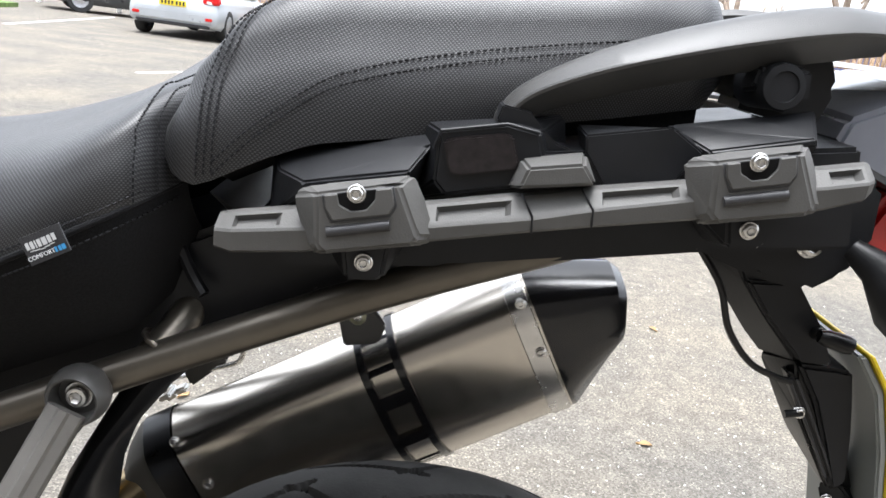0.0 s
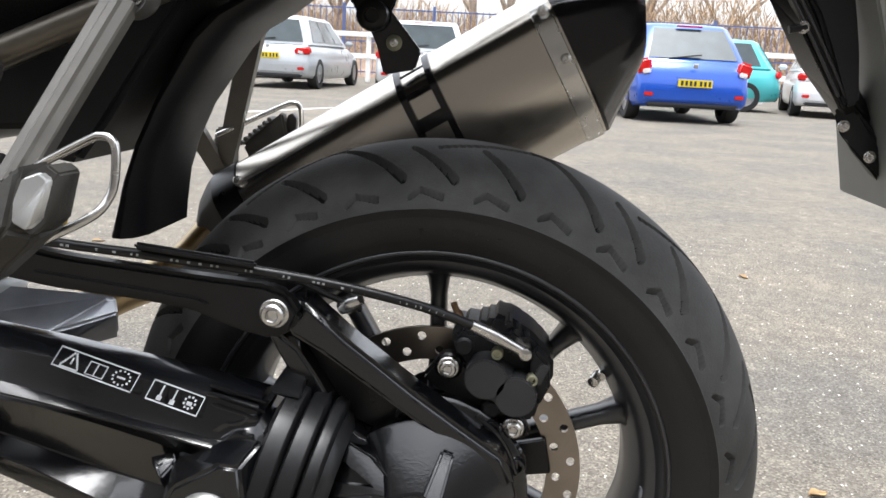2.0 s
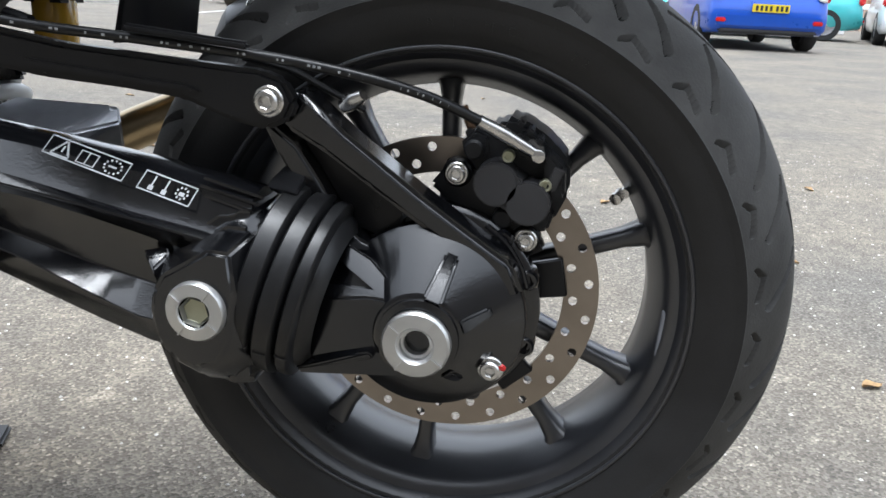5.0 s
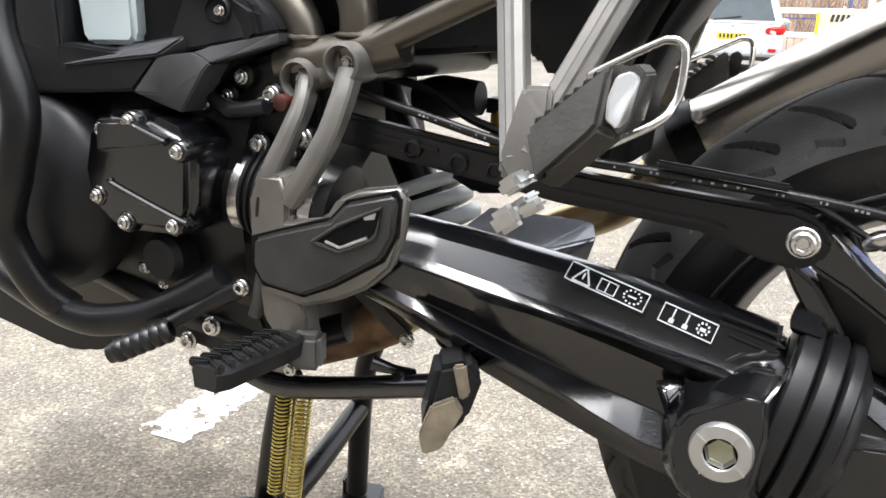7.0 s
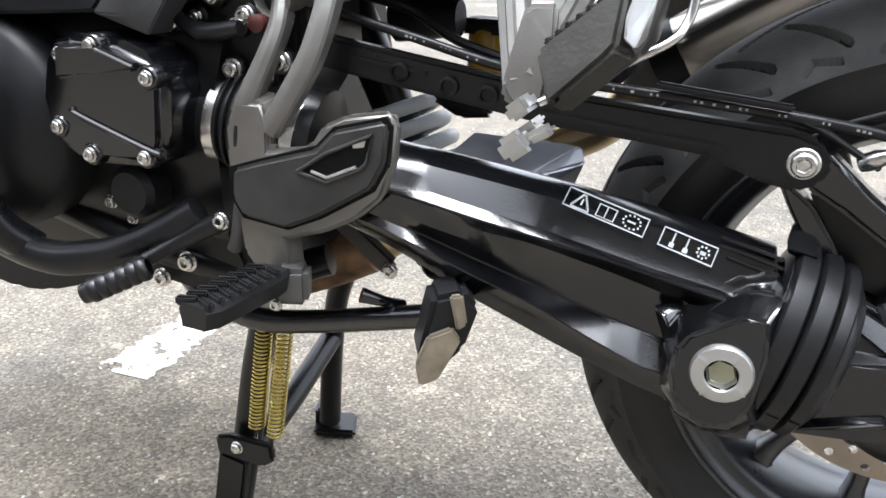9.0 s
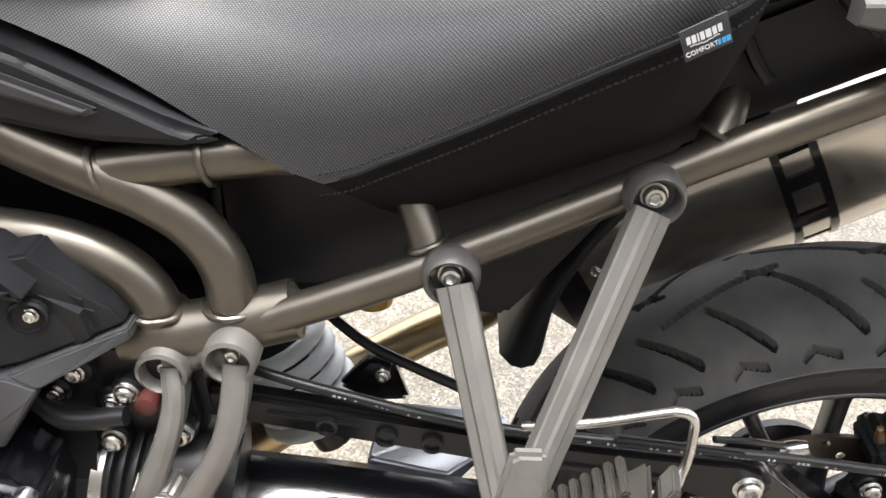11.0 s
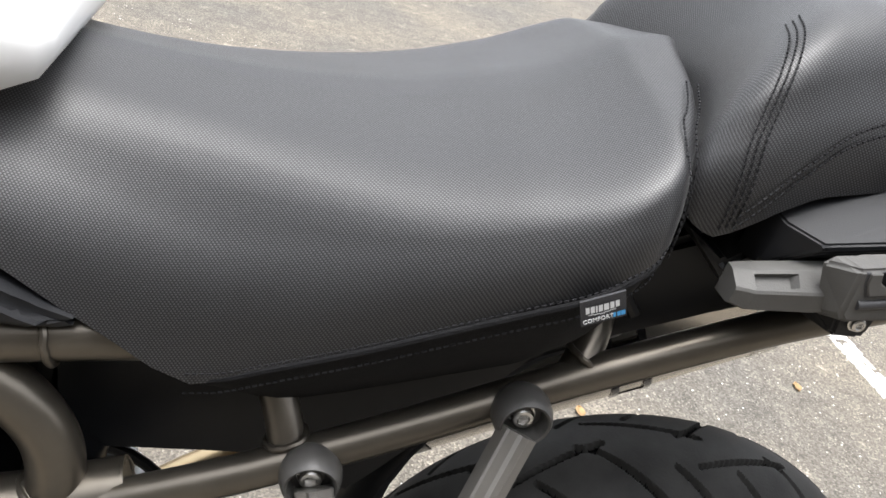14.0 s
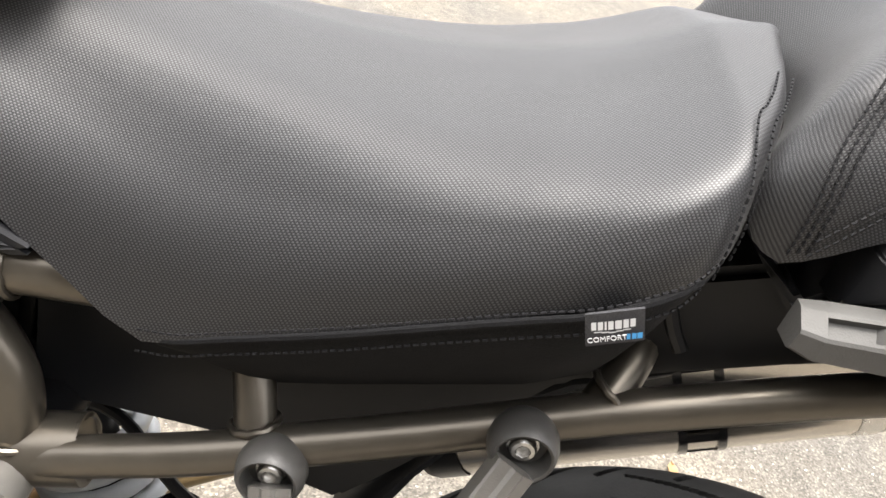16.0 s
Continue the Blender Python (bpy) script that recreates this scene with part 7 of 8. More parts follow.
    part("rack_plate", prism([(0.14, 1.09), (0.36, 1.13), (0.37, 1.115), (0.15, 1.075)], -0.09, 0.09, 0.006), M_PLASTIC, bike, "black rear carrier plate")
    # seat lock knob
    knob = lathe([(0.015, -0.03), (0.015, 0.008), (0.014, 0.010), (0.0098, 0.0103), (0.0094, 0.009), (0, 0.009)], (0.178, -0.118, 1.058), (0.1, -1, 0.05), 36)
    kb = part("seat_knob", knob, M_PLASTIC, bike, "black round knob at the tail")
    part("knob_lever", hull(slab(([(0.161, 1.055), (0.163, 1.068), (0.196, 1.07), (0.198, 1.052), (0.19, 1.048)], -0.124), ([(0.159, 1.052), (0.161, 1.07), (0.198, 1.072), (0.2, 1.05)], -0.105)), 0.002), M_PLASTIC, kb, sharp=30)
    part("knob_base", prism([(0.165, 1.04), (0.17, 1.075), (0.225, 1.085), (0.235, 1.06), (0.225, 1.03)], -0.085, -0.03, 0.006), M_PLASTIC, bike)
    tail = hull(slab(([(0.243, 1.024), (0.249, 1.042), (0.30, 1.068), (0.40, 1.075), (0.40, 0.99), (0.30, 0.996), (0.257, 1.012)], -0.082), ([(0.231, 1.025), (0.24, 1.05), (0.30, 1.075), (0.40, 1.08), (0.40, 0.985), (0.30, 0.99), (0.25, 1.008)], 0.06)), 0.004)
    tl = part("tail_light", tail, M_CLEAR, bike, "smoked grey tail lamp housing", 40)
    part("tail_lens", prism([(0.315, 0.995), (0.40, 1.01), (0.38, 0.95), (0.335, 0.932), (0.30, 0.93), (0.293, 0.948)], -0.045, 0.045, 0.006), M_RED, tl, "red tail lamp lens")
    part("tail_underside", prism([(0.14, 1.0), (0.25, 1.02), (0.285, 1.0), (0.288, 0.955), (0.282, 0.945), (0.272, 0.932), (0.262, 0.925), (0.25, 0.916), (0.212, 0.922), (0.17, 0.935), (0.12, 0.955)], -0.085, 0.085, 0.008), M_PLASTIC, bike, "black tail underside", 50)
    bolt((0.24, -0.09, 0.953), 0.0078, bike)
    # folded indicator
    part("indicator", lathe([(0.008, 0), (0.013, 0.02), (0.03, 0.045), (0.034, 0.07), (0.03, 0.10), (0.012, 0.112), (0, 0.113)], (0.268, -0.092, 0.955), (0.55, -0.5, -0.35), 24), M_SOFT, bike, "black rear turn indicator on a rubber stalk")
    # number plate hanger
    hg = part("plate_hanger", hull([(0.219, -0.045, 0.909), (0.243, -0.045, 0.8815), (0.276, -0.045, 0.848), (0.262, -0.045, 0.89), (0.25, -0.045, 0.925), (0.2, -0.045, 0.94), (0.185, -0.005, 0.927), (0.211, -0.005, 0.907), (0.244, -0.005, 0.857), (0.262, -0.005, 0.84), (0.292, -0.005, 0.84)], 0.0025), M_PLASTIC, bike, "black angular number plate hanger", 30)
    part("hanger_facet", hull(slab(([(0.219, 0.911), (0.260, 0.914), (0.286, 0.881), (0.303, 0.850), (0.276, 0.850), (0.243, 0.8815)], -0.050), ([(0.221, 0.909), (0.260, 0.912), (0.286, 0.880), (0.303, 0.851), (0.277, 0.851), (0.245, 0.8815)], -0.02)), 0.0025), M_PLASTIC, hg, sharp=30)
    part("hanger_blade", prism([(0.277, 0.8475), (0.304, 0.8475), (0.322, 0.8465), (0.329, 0.82), (0.3356, 0.791), (0.3424, 0.747), (0.331, 0.742), (0.315, 0.78), (0.298, 0.817)], -0.048, 0.0, 0.003), M_PLASTIC, hg, sharp=30)
    part("hanger_side", hull([(0.276, -0.043, 0.85), (0.298, -0.043, 0.817), (0.322, -0.043, 0.775), (0.34, -0.043, 0.747), (0.328, -0.043, 0.742), (0.29, -0.043, 0.8), (0.262, -0.005, 0.84), (0.299, -0.005, 0.779), (0.339, -0.005, 0.733), (0.366, -0.005, 0.707), (0.386, -0.005, 0.717), (0.292, -0.005, 0.84)], 0.002), M_SATIN, hg, sharp=30)
    part("hanger_strap", prism([(0.270, 0.840), (0.278, 0.838), (0.3, 0.803), (0.331, 0.752), (0.325, 0.7495), (0.292, 0.80)], -0.045, -0.030, 0.002), M_SATIN, hg, sharp=30)
    for dx in (0.0, 0.0065):
        part("hanger_rib", tube([(0.2725 + dx, -0.0455, 0.8345), (0.296 + dx, -0.0455, 0.798), (0.3245 + dx, -0.0455, 0.7515)], 0.0014, 8), M_PLASTIC_GREY, hg)
    bolt((0.288, -0.047, 0.8065), 0.0042, hg)
    part("screw_post", tube([(0.276, -0.047, 0.804), (0.29, -0.047, 0.807)], 0.0034, 10), M_SATIN, hg)
    part("hanger_tip", hull([(0.324, -0.036, 0.741), (0.336, -0.036, 0.747), (0.35, -0.036, 0.737), (0.379, -0.036, 0.7), (0.368, -0.036, 0.6865), (0.334, -0.036, 0.718), (0.366, -0.005, 0.707), (0.377, -0.005, 0.683), (0.416, -0.005, 0.645), (0.426, -0.005, 0.657), (0.386, -0.005, 0.717)], 0.0025), M_PLASTIC, hg, sharp=30)
    for x, z in ((0.336, 0.727), (0.3615, 0.702)):
        bolt((x, -0.038, z), 0.0042, hg)
    part("hanger_cable", tube([(0.175, -0.05, 0.935), (0.198, -0.055, 0.905), (0.212, -0.055, 0.872), (0.236, -0.052, 0.846), (0.262, -0.048, 0.835), (0.276, -0.045, 0.832)], 0.0028, 8), M_SOFT, hg)
    lamp = lathe([(0.005, -0.006), (0.0068, 0.0), (0.0075, 0.014), (0.0064, 0.019), (0, 0.0195)], (0.282, -0.068, 0.879), (1, -0.2, -0.15), 20)
    part("plate_lamp", lamp, M_SATIN, hg, "small black number plate lamp")
    part("lamp_stalk", tube([(0.285, -0.03, 0.872), (0.282, -0.05, 0.876), (0.28, -0.064, 0.88)], 0.005, 10), M_SATIN, hg)
    plate = prism([(0.312, 0.866), (0.32, 0.866), (0.342, 0.838), (0.358, 0.79), (0.386, 0.66), (0.379, 0.658), (0.351, 0.787), (0.335, 0.835)], -0.062, 0.062, 0.002)
    np_ = part("number_plate", plate, M_SIGN, hg, "grey back of the number plate")
    part("plate_edge", prism([(0.3205, 0.868), (0.3245, 0.868), (0.3465, 0.839), (0.3625, 0.79), (0.391, 0.66), (0.387, 0.659), (0.3585, 0.789), (0.3425, 0.838)], -0.064, 0.064, 0.001), M_YELLOW, np_, "yellow face of the number plate")


rear_body()


# ---- the car park beyond ----
def car_paint(name, color):
    return mat(name, color, 0.3, 0.2, vary=0.05, scale=4, coat=0.8)


M_GLASS = mat("dark_car_glass", (0.035, 0.05, 0.055), 0.08, vary=0.2, scale=3, coat=0.5)
M_TYRE_FAR = mat("car_tyre", (0.02, 0.02, 0.02), 0.8)
M_RIM_FAR = mat("car_alloy", (0.5, 0.5, 0.52), 0.3, 0.9)
M_BUMPER = mat("car_lower_trim", (0.025, 0.025, 0.027), 0.6)
M_CARLAMP = mat("white_lamp", (0.75, 0.72, 0.7), 0.2, coat=0.5)


def parked_car(label, paint, at, heading, length, width, height, estate=0.0, lights="low"):
    """A parked car, rear at local +x... the rear faces -y before it is turned by heading."""
    top = thing("parked_car", label, "car", (at[0], at[1], 0), "cars in the car park")
    top.rotation_euler = (0, 0, radians(heading))
    L, W, H = length, width / 2, height
    belt = H * 0.62
    secs = []
    # from the rear bumper (y = 0) to the nose (y = L): half width, bottom, shoulder height
    for y, w, b, t in ((0.0, 0.80, 0.36, 0.50), (0.02, 0.92, 0.30, 0.62), (0.06, 0.95, 0.26, belt * 0.80), (0.14, 0.97, 0.24, belt * 0.97), (0.35, 1.0, 0.22, belt), (0.30 * L, 1.0, 0.20, belt), (0.70 * L, 1.0, 0.20, belt * 0.98), (0.80 * L, 0.98, 0.2, belt * 0.90), (0.95 * L, 0.9, 0.22, belt * 0.76), (0.99 * L, 0.8, 0.28, belt * 0.6), (L, 0.7, 0.32, belt * 0.5)):
        secs.append([(W * w * i, y, b + (t - b) * j) for i, j in ((-0.92, 0), (-0.985, 0.12), (-1, 0.45), (-0.98, 0.7), (-0.95, 0.88), (-0.86, 1), (0.86, 1), (0.95, 0.88), (0.98, 0.7), (1, 0.45), (0.985, 0.12), (0.92, 0))])
    body = part("body", loft(secs), paint, top, sharp=50)
    r0, r1 = 0.14 + 0.1 * (1 - estate), 0.70 * L
    cabin = []
    for z, ya, yb, w in ((belt - 0.02, r0 * 0.8, r1, 0.93), (belt + 0.45 * (H - belt), r0 + 0.16 * (1.2 - estate), r1 - 0.45, 0.84), (H - 0.06, r0 + 0.34 * (1.2 - estate), r1 - 0.95, 0.74), (H - 0.015, r0 + 0.44 * (1.2 - estate), r1 - 1.1, 0.68), (H, r0 + 0.7, r1 - 1.4, 0.55)):
        c = 0.12
        cabin.append([(-W * w, ya + c, z), (-W * w + c, ya, z), (W * w - c, ya, z), (W * w, ya + c, z), (W * w, yb - c, z), (W * w - c, yb, z), (-W * w + c, yb, z), (-W * w, yb - c, z)])
    part("roof", loft(cabin), paint, top, sharp=40)
    # glass, a little proud of the cabin
    def pane(name, p):
        bm = bmesh.new()
        bm.faces.new([bm.verts.new(q) for q in p])
        ret = bmesh.ops.extrude_face_region(bm, geom=bm.faces[:])
        vs = [g for g in ret["geom"] if isinstance(g, bmesh.types.BMVert)]
        mid = sum((Vector(q) for q in p), Vector()) / len(p)
        out = Vector((mid.x * 0.35 if abs(mid.x) > W * 0.5 else 0, -1 if mid.y < L * 0.4 and abs(mid.x) < W * 0.5 else (1 if abs(mid.x) < W * 0.5 else 0), 0.25)).normalized() * 0.014
        bmesh.ops.translate(bm, vec=out, verts=vs)
        return part(name, bm, M_GLASS, top)
    zl, zh = belt + 0.03, H - 0.09
    def cab(z, i):
        lv = [c[i] for c in cabin]
        zs = [c[2] for c in lv]
        return (np.interp(z, zs, [c[0] for c in lv]), np.interp(z, zs, [c[1] for c in lv]), z)
    a, b, c, d = cab(zl, 1), cab(zl, 2), cab(zh, 2), cab(zh, 1)
    pane("rear_window", [(a[0], a[1], a[2]), (b[0], b[1], b[2]), (c[0], c[1], c[2]), (d[0], d[1], d[2])])
    for i, k in ((0, 7), (3, 4)):
        p0, p1, p2, p3 = cab(zl, i), cab(zl, k), cab(zh, k), cab(zh, i)
        m = 0.5
        for f0, f1 in ((0.06, 0.34), (0.37, 0.66), (0.69, 0.92)):
            lerp = lambda u, v, f: tuple(u[n] + (v[n] - u[n]) * f for n in range(3))
            pane("side_window", [lerp(p0, p1, f0), lerp(p0, p1, f1), lerp(p3, p2, f1), lerp(p3, p2, f0)])
    e, f, g, h = cab(zl, 5), cab(zl, 6), cab(zh, 6), cab(zh, 5)
    pane("windscreen", [e, f, g, h])
    part("bumper", box((0, 0.045, 0.42), (W * 1.8, 0.12, 0.24), (0, 0, 0), 0.05, 3), paint, top)
    part("lower_trim", box((0, 0.05, 0.285), (W * 1.6, 0.1, 0.1), (0, 0, 0), 0.03), M_BUMPER, top)
    for s in (-1, 1):
        if lights == "high":
            lamp = box((s * W * 0.86, 0.11, belt * 0.88), (0.22, 0.12, 0.24), (0, s * 16, 0), 0.04, 3)
        else:
            lamp = box((s * W * 0.80, 0.085, belt * 0.84), (0.34, 0.12, 0.15), (0, -s * 6, 0), 0.03, 3)
        lp = part("tail_lamp", lamp, M_RED, top, "red tail lamp")
        part("lamp_insert", box((s * W * (0.83 if lights == "high" else 0.76), 0.035, belt * 0.81), (0.12, 0.03, 0.07), (0, s * 12, 0), 0.012), M_CARLAMP, lp)
        part("fog_lamp", box((s * W * 0.78, -0.02, 0.42), (0.14, 0.03, 0.06), (0, 0, 0), 0.012), M_RED, top)
        part("mirror", box((s * (W + 0.09), L * 0.60, belt + 0.06), (0.2, 0.1, 0.13), (0, 0, 0), 0.04, 3), paint, top)
    part("number_plate", box((0, -0.022, 0.60 if lights == "high" else 0.66), (0.52, 0.02, 0.112), (0, 0, 0), 0.004), M_YELLOW, top, "yellow number plate")
    for k in range(7):
        part("plate_bar", box((-0.2 + k * 0.066 + (0.02 if k > 3 else 0), -0.034, 0.60 if lights == "high" else 0.66), (0.036, 0.004, 0.07), (0, 0, 0), 0), M_BUMPER, top)
    part("badge", lathe([(0.05, 0), (0.05, 0.012), (0.03, 0.02), (0, 0.02)], (0, 0.045, belt * 0.92), n=4), M_RIM_FAR, top, "plain bright badge")
    part("wiper", box((-0.12, cab(zl, 1)[1] - 0.01, zl + 0.03), (0.5, 0.02, 0.02), (0, -8, 0), 0.004), M_BUMPER, top)
    part("brake_lamp", box((0, cab(zh, 1)[1] - 0.03, H - 0.05), (0.4, 0.05, 0.025), (0, 0, 0), 0.008), M_RED, top)
    for s in (-1, 1):
        for y in (0.72, L - 0.85):
            tyre = lathe([(0.2, -0.1), (0.30, -0.1), (0.315, -0.07), (0.315, 0.07), (0.30, 0.1), (0.2, 0.1)], (s * (W - 0.10), y, 0.315), (s, 0, 0), 36)
            wh = part("wheel", tyre, M_TYRE_FAR, top)
            part("wheel_rim", lathe([(0.21, 0.06), (0.2, 0.085), (0.12, 0.07), (0.04, 0.09), (0, 0.09)], (s * (W - 0.10), y, 0.315), (s, 0, 0), 10), M_RIM_FAR, wh)
    return top


P_BLUE = car_paint("blue_car_paint", (0.006, 0.075, 0.46))
P_WHITE = car_paint("white_car_paint", (0.75, 0.76, 0.78))
P_SILVER = car_paint("silver_car_paint", (0.42, 0.44, 0.46))
P_PALE = car_paint("pale_silver_car_paint", (0.62, 0.64, 0.66))
P_TEAL = car_paint("turquoise_car_paint", (0.08, 0.5, 0.52))
P_DARK = car_paint("dark_grey_car_paint", (0.03, 0.032, 0.036))
parked_car("blue hatchback parked with its rear to the bikes", P_BLUE, (2.62, 12.1), 6, 4.0, 1.76, 1.5, 0.0, "high")
parked_car("pale silver saloon car with red tail lamps", P_PALE, (-1.95, 15.6), 6, 4.9, 1.85, 1.48, 0.8)
parked_car("silver saloon car parked beside another", P_SILVER, (-5.15, 15.9), -2, 4.7, 1.82, 1.48, 0.7)
parked_car("turquoise hatchback beyond the blue one", P_TEAL, (5.5, 18.3), 88, 4.1, 1.75, 1.5, 0.3)
parked_car("white hatchback parked at the far side", P_WHITE, (6.3, 16.2), -12, 4.2, 1.78, 1.5, 0.3)
parked_car("dark estate car parked across the yard", P_DARK, (-9.9, 21.0), -62, 4.6, 1.8, 1.5, 0.6)


def rail_fence():
    f = thing("rail_fence", "white painted post and rail fence", "fence", (0, 23, 0))
    for k in range(22):
        part("post", box((-22 + 2.2 * k, 0, 0.7), (0.12, 0.12, 1.4), (0, 0, 0), 0.02), M_WHITE, f)
    for z in (1.32, 0.72):
        for k in range(11):
            part("rail", box((-19.8 + 4.4 * k, -0.09, z), (4.38, 0.05, 0.14), (0, 0, 0), 0.01), M_WHITE, f)


rail_fence()


M_CREAM = mat("cream_sign_paint", (0.66, 0.6, 0.42), 0.5, vary=0.1, scale=3)
M_OCHRE = mat("ochre_sign_paint", (0.5, 0.27, 0.08), 0.5, vary=0.1, scale=3)


def sign_board():
    b = thing("sign_board", "cream and yellow sign board with dark lettering on posts", "sign", (0.25, 21.6, 0))
    part("board", box((0, 0, 0.82), (1.95, 0.05, 0.86), (0, 0, 0), 0.01), M_CREAM, b)
    for k in range(5):
        part("letter_bar", box((-0.62 + 0.11 * k, -0.03, 1.13), (0.07, 0.012, 0.17), (0, 12, 0), 0), M_BUMPER, b)
    for k in range(11):
        part("letter_bar", box((-0.6 + 0.12 * k, -0.03, 0.56), (0.08, 0.012, 0.07), (0, 0, 0), 0), M_BUMPER, b)
    for z, w, m in ((0.98, 1.1, M_BUMPER), (0.86, 1.1, M_OCHRE), (0.74, 1.0, M_BUMPER)):
        part("stripe", box((0.25, -0.03, z), (w, 0.012, 0.05), (0, 0, 0), 0), m, b)
    part("edge", box((-0.94, -0.03, 0.82), (0.06, 0.02, 0.86), (0, 0, 0), 0), M_YELLOW, b)
    for s in (-0.8, 0.8):
        part("post", box((s, 0.06, 0.5), (0.09, 0.09, 1.0), (0, 0, 0), 0.01), M_WHITE, b)


sign_board()
M_BLUEFENCE = mat("blue_fence_paint", (0.09, 0.12, 0.26), 0.6)
M_GALV = mat("pale_lamp_post", (0.6, 0.6, 0.58), 0.5, vary=0.1)
# brown bark and twigs, paled so the colour carries the distance haze
M_HAZY_BARK = mat("hazy_brown_bark", (0.26, 0.21, 0.165), 0.9, vary=0.4, scale=3, bump=0.5, bump_scale=30)
M_HAZY_TWIG = mat("hazy_brown_twigs", (0.34, 0.24, 0.15), 0.9, vary=0.4, scale=1.5)
M_GRASS = mat("grass_green", (0.1, 0.16, 0.035), 0.9, vary=0.4, scale=6)
M_BRICKFAR = mat("brown_earth_bank", (0.2, 0.14, 0.1), 0.95, vary=0.3, scale=2)


def mesh_fence():
    f = thing("mesh_fence", "blue metal mesh fence panels on posts", "fence", (0, 27, 0))
    for k in range(16):
        part("post", box((-24 + 3 * k, 0, 1.2), (0.1, 0.1, 2.4), (0, 0, 0), 0.01), M_BLUEFENCE, f)
    bars = bmesh.new()
    for k in range(220):
        box((-24 + 0.2 * k, 0, 1.2), (0.02, 0.02, 2.2), (0, 0, 0), 0, bm=bars)
    for z in (0.2, 1.2, 2.25):
        box((-2, 0, z), (44, 0.03, 0.04), (0, 0, 0), 0, bm=bars)
    tagged(part("fence_mesh", bars, M_BLUEFENCE, f), kind="stuff")


mesh_fence()
post = thing("lamp_post", "pale grey lamp post in the car park", "lamp post", (0.45, 22.5, 0))
part("pole", tube([(0, 0, 0), (0, 0, 3), (0, 0, 6.5)], [0.09, 0.08, 0.06], 12), M_GALV, post)
part("lamp_arm", tube([(0, 0, 6.5), (0.3, 0, 6.75), (0.9, 0, 6.8)], 0.045, 10), M_GALV, post)
part("lamp_head", box((1.15, 0, 6.8), (0.6, 0.22, 0.12), (0, 0, 0), 0.04), M_GALV, post)


def bare_tree(at, height, seed):
    rnd = random.Random(seed)
    t = thing("bare_tree", "leafless brown tree with fine twigs", "tree", (at[0], at[1], 0), "trees along the boundary")
    wood, fine = bmesh.new(), []
    def grow(p, d, length, r, depth):
        q = p + d * length * 0.5 + Vector((rnd.uniform(-1, 1), rnd.uniform(-1, 1), 0)) * length * 0.05
        e = q + (d + Vector((rnd.uniform(-0.2, 0.2), rnd.uniform(-0.2, 0.2), 0.08))).normalized() * length * 0.5
        if depth < 3:
            tube([p, q, e], [r, r * 0.8, r * 0.6], 6 if depth else 8, 2, wood)
        else:
            fine.append((p, e, r))
        if depth == 5:
            return
        for k in range(3 if depth < 2 else rnd.choice((3, 4))):
            a = rnd.uniform(0, 2 * math.pi)
            spread = rnd.uniform(0.35, 0.85)
            nd = (d + spread * Vector((math.cos(a), math.sin(a), rnd.uniform(-0.2, 0.5)))).normalized()
            grow(p.lerp(e, rnd.uniform(0.55, 1.0)), nd, length * rnd.uniform(0.55, 0.75), r * 0.55, depth + 1)
    grow(Vector((0, 0, 0)), Vector((rnd.uniform(-0.08, 0.08), 0, 1)).normalized(), height * 0.36, height * 0.018, 0)
    part("trunk", wood, M_HAZY_BARK, t)
    vs, fs = [], []
    for p, e, r in fine:
        s = (e - p).orthogonal().normalized() * max(r, 0.012)
        s2 = s.cross((e - p).normalized())
        i = len(vs)
        vs += [tuple(p + s), tuple(p - s * 0.5 + s2), tuple(p - s * 0.5 - s2), tuple(e)]
        fs += [(i, i + 1, i + 3), (i + 1, i + 2, i + 3), (i + 2, i, i + 3)]
    me = bpy.data.meshes.new("crown")
    me.from_pydata(vs, [], fs)
    me.materials.append(M_HAZY_TWIG)
    part("crown", me, M_HAZY_TWIG, t)
    return t


rt = random.Random(21)
kinds = [bare_tree((-11 + 5.2 * k, 33 + rt.uniform(-2, 3)), rt.uniform(8, 12), 100 + k) for k in range(4)]
for k in range(20):
    src = kinds[k % 4]
    ob = copy_thing(src, pose(-34 + 3.9 * k + rt.uniform(-1.2, 1.2), 34 + rt.uniform(-2, 8), 0, 0, 0, rt.uniform(0, 360)))
    ob.scale = [rt.uniform(0.8, 1.15)] * 3


def thicket():
    rnd = random.Random(4)
    vs, fs = [], []
    for _ in range(42000):
        x, y = rnd.uniform(-46, 46), rnd.uniform(29, 33.5)
        h = rnd.uniform(0.6, 1.0) * (4.3 + 1.0 * math.sin(x * 0.35) + 0.7 * math.sin(x * 1.1))
        z = rnd.uniform(0, h * 0.75)
        p = Vector((x, y, z))
        d = Vector((rnd.uniform(-0.6, 0.6), rnd.uniform(-0.5, 0.5), rnd.uniform(0.4, 1.2))) * rnd.uniform(0.5, 1.0)
        s = d.orthogonal().normalized() * rnd.uniform(0.012, 0.03)
        s2 = s.cross(d.normalized())
        i = len(vs)
        vs += [tuple(p + s), tuple(p - s * 0.5 + s2), tuple(p - s * 0.5 - s2), tuple(p + d)]
        fs += [(i, i + 1, i + 3), (i + 1, i + 2, i + 3), (i + 2, i, i + 3)]
    me = bpy.data.meshes.new("thicket")
    me.from_pydata(vs, [], fs)
    me.materials.append(M_HAZY_TWIG)
    tagged(new("thicket", me), "brown leafless thicket along the boundary", "hedge", kind="stuff")


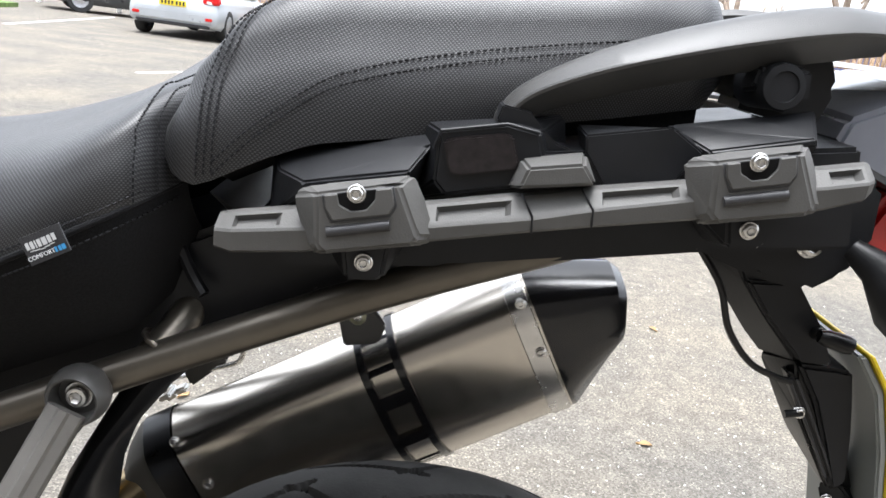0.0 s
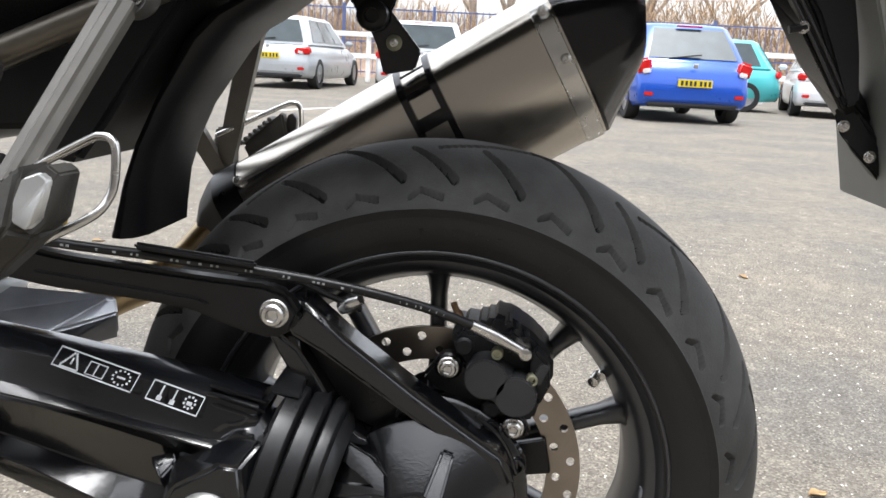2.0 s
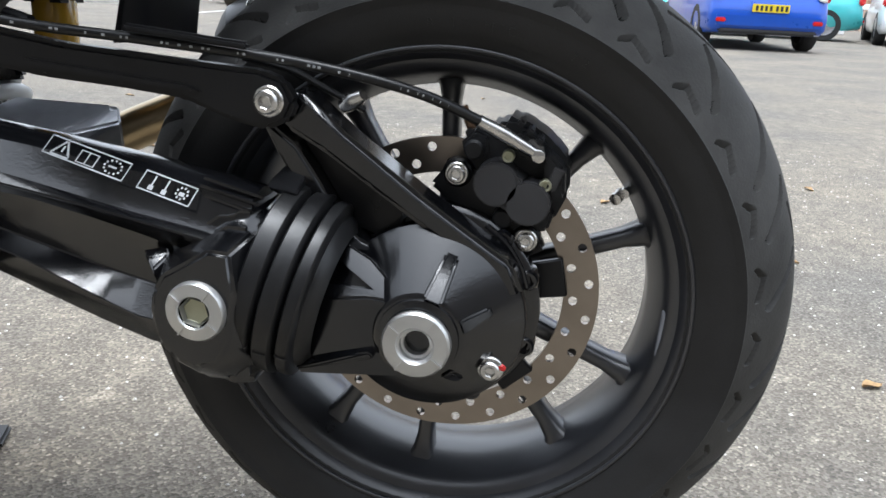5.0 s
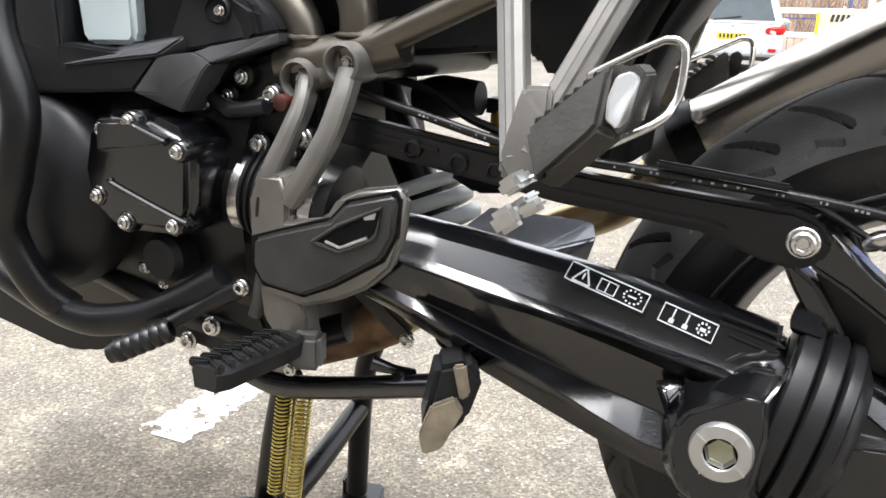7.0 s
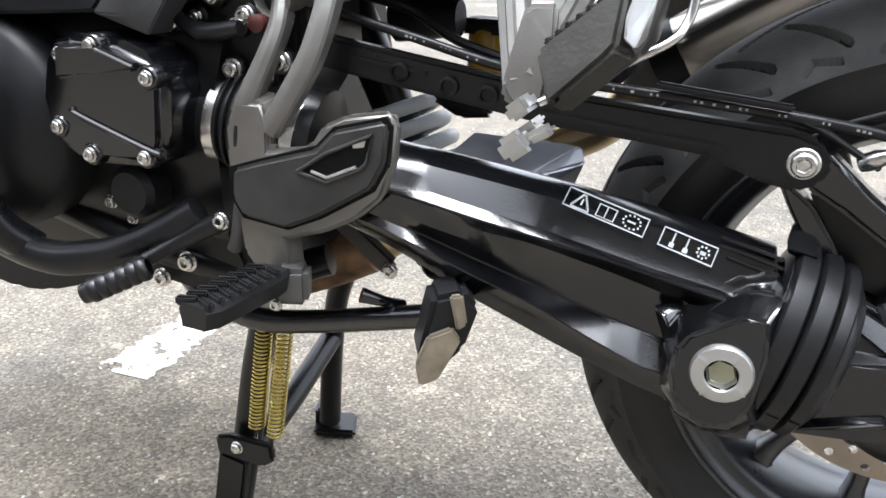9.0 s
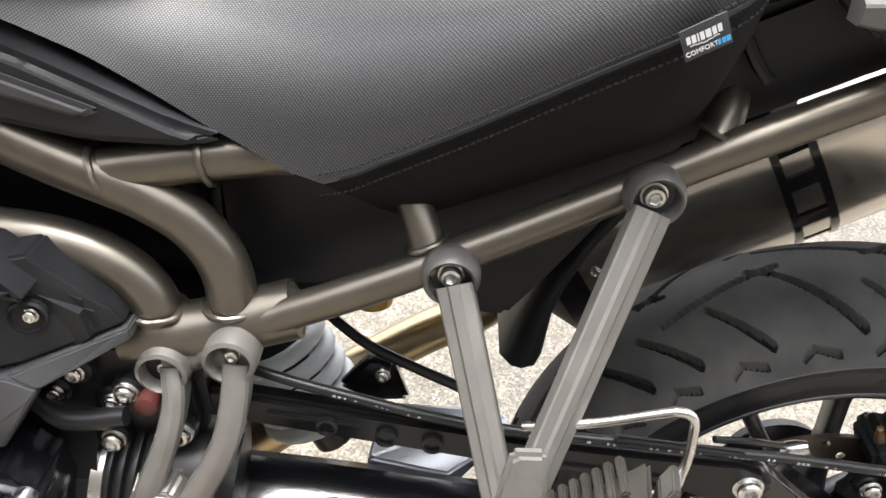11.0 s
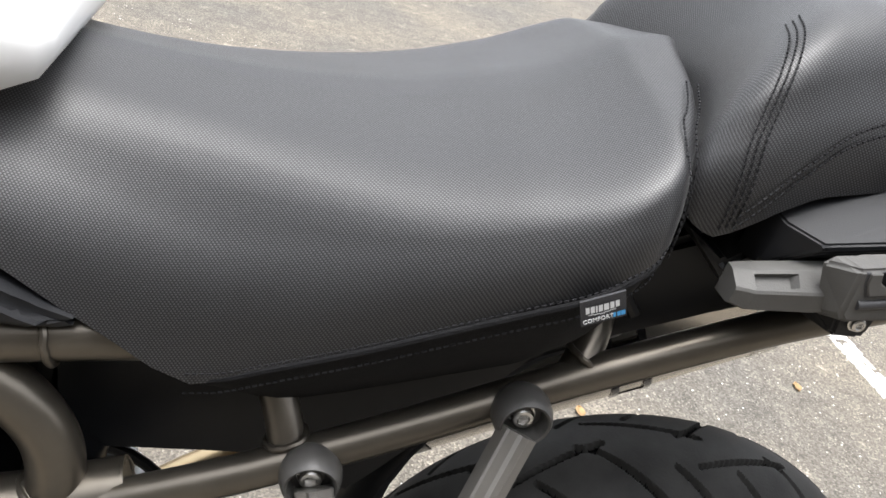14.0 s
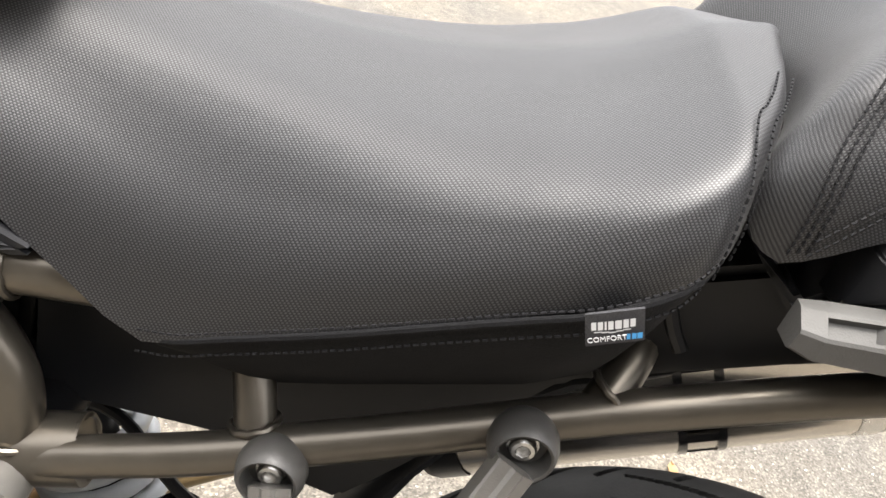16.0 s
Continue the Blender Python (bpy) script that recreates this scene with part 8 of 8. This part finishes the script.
thicket()
bank = bmesh.new()
rows = [[bank.verts.new((x, y, z + 0.25 * noise.noise(Vector((x * 0.3, y * 0.3, 2))) * (z > 0))) for x in np.linspace(-70, 70, 71)] for y, z in ((27.6, -0.02), (28.6, 0.5), (31, 1.2), (36, 1.6), (48, 2.2), (70, 0.5))]
for a, b in zip(rows, rows[1:]):
    for k in range(70):
        bank.faces.new((a[k], a[k + 1], b[k + 1], b[k]))
ob = part("earth_bank", bank, M_BRICKFAR, None)
tagged(ob, "brown leaf-covered bank behind the fence", "bank", kind="structure")


# ---- grass verge with its kerb, and fallen leaves ----
verge = part("grass_verge", prism([(-34.0, 16.9), (-9.4, 16.9), (-9.7, 19.2), (-34.0, 19.2)], 0.0, 0.11, 0.0), M_GRASS, None)
bm = bmesh.new()
bm.from_mesh(verge.data)
for v in bm.verts:
    v.co = Vector((v.co.x, v.co.z, v.co.y - 0.01))
bmesh.ops.recalc_face_normals(bm, faces=bm.faces)
bm.to_mesh(verge.data)
bm.free()
tagged(verge, "short green grass verge beside the car park", "grass", kind="structure")
M_KERB = mat("pale_concrete_kerb", (0.42, 0.41, 0.38), 0.85, vary=0.2, scale=5, bump=0.3, bump_scale=120)
kerb = part("kerb", box((-21.7, 16.8, 0.05), (24.6, 0.16, 0.14), (0, 0, 0), 0.02), M_KERB, None)
tagged(kerb, "pale concrete kerb along the grass", "kerb", kind="structure")
M_LEAF = mat("dry_tan_leaf", (0.3, 0.19, 0.085), 0.8, vary=0.3, scale=60)
M_CHIP = mat("pale_chipping", (0.5, 0.48, 0.44), 0.85, vary=0.3, scale=60)


def dry_leaf(seed):
    rnd = random.Random(seed)
    bm = bmesh.new()
    rows = []
    for i, w in enumerate((0.001, 0.009, 0.013, 0.011, 0.006, 0.0008)):
        x = (i - 2.5) * 0.009
        rows.append([bm.verts.new((x, w * j + rnd.uniform(-0.0015, 0.0015), 0.0035 + abs(j) * 0.006 * rnd.uniform(0.4, 1.0) + 0.002 * math.sin(i))) for j in (-1, -0.5, 0, 0.5, 1)])
    for a, b in zip(rows, rows[1:]):
        for k in range(4):
            bm.faces.new((a[k], b[k], b[k + 1], a[k + 1]))
    ret = bmesh.ops.extrude_face_region(bm, geom=bm.faces[:])
    bmesh.ops.translate(bm, vec=(0, 0, -0.0012), verts=[g for g in ret["geom"] if isinstance(g, bmesh.types.BMVert)])
    return bm


leaf_kinds = []
for k in range(4):
    lf = part("fallen_leaf", dry_leaf(40 + k), M_LEAF, None)
    leaf_kinds.append(tagged(lf, "dry curled tan leaf lying on the tarmac", "leaf", "leaves on the tarmac"))
rl = random.Random(77)
spots = [(0.35, 0.9), (0.62, 1.5), (0.2, 1.9), (-0.7, 0.75), (-0.5, 1.3), (0.9, 2.4), (-1.3, 1.2), (1.1, 1.1), (-0.2, 2.8), (0.45, 3.4), (-0.9, 0.35), (-0.35, 0.55), (0.75, 0.7), (-1.6, 2.2), (1.9, 3.1), (-2.3, 3.4), (2.6, 4.8), (-0.6, 4.4)]
for k, (x, y) in enumerate(spots):
    m = pose(x + rl.uniform(-0.1, 0.1), y + rl.uniform(-0.1, 0.1), 0.0, 0, 0, rl.uniform(0, 360))
    if k < 4:
        leaf_kinds[k].matrix_basis = m
    else:
        copy_thing(leaf_kinds[k % 4], m)


def chippings():
    rnd = random.Random(5)
    vs, fs = [], []
    for _ in range(2600):
        x, y = rnd.uniform(-1.8, 2.0), rnd.uniform(-0.6, 3.2)
        r = rnd.uniform(0.0015, 0.0045)
        i, a = len(vs), rnd.uniform(0, 6)
        vs += [(x + r * math.cos(a + k * 1.57) * rnd.uniform(0.6, 1.2), y + r * math.sin(a + k * 1.57) * rnd.uniform(0.6, 1.2), 0.0005) for k in range(4)] + [(x, y, r * 0.8)]
        fs += [(i + k, i + (k + 1) % 4, i + 4) for k in range(4)]
    me = bpy.data.meshes.new("chippings")
    me.from_pydata(vs, [], fs)
    me.materials.append(M_CHIP)
    tagged(new("chippings", me), "loose pale stone chippings on the tarmac", "gravel", kind="stuff")


chippings()


def unseen_shade_wall():
    """An unseen wall added behind the camera to block low sky light."""
    m = mat("dull_shade_wall", (0.16, 0.146, 0.13), 0.9, vary=0.2, scale=2)
    ob = part("shade_wall", box((0, -6.6, 3.6), (60, 0.3, 7.2), (0, 0, 0), 0.02), m, None)
    tagged(ob, "plain unseen wall added to keep low light off the bike", "wall", kind="structure")


unseen_shade_wall()
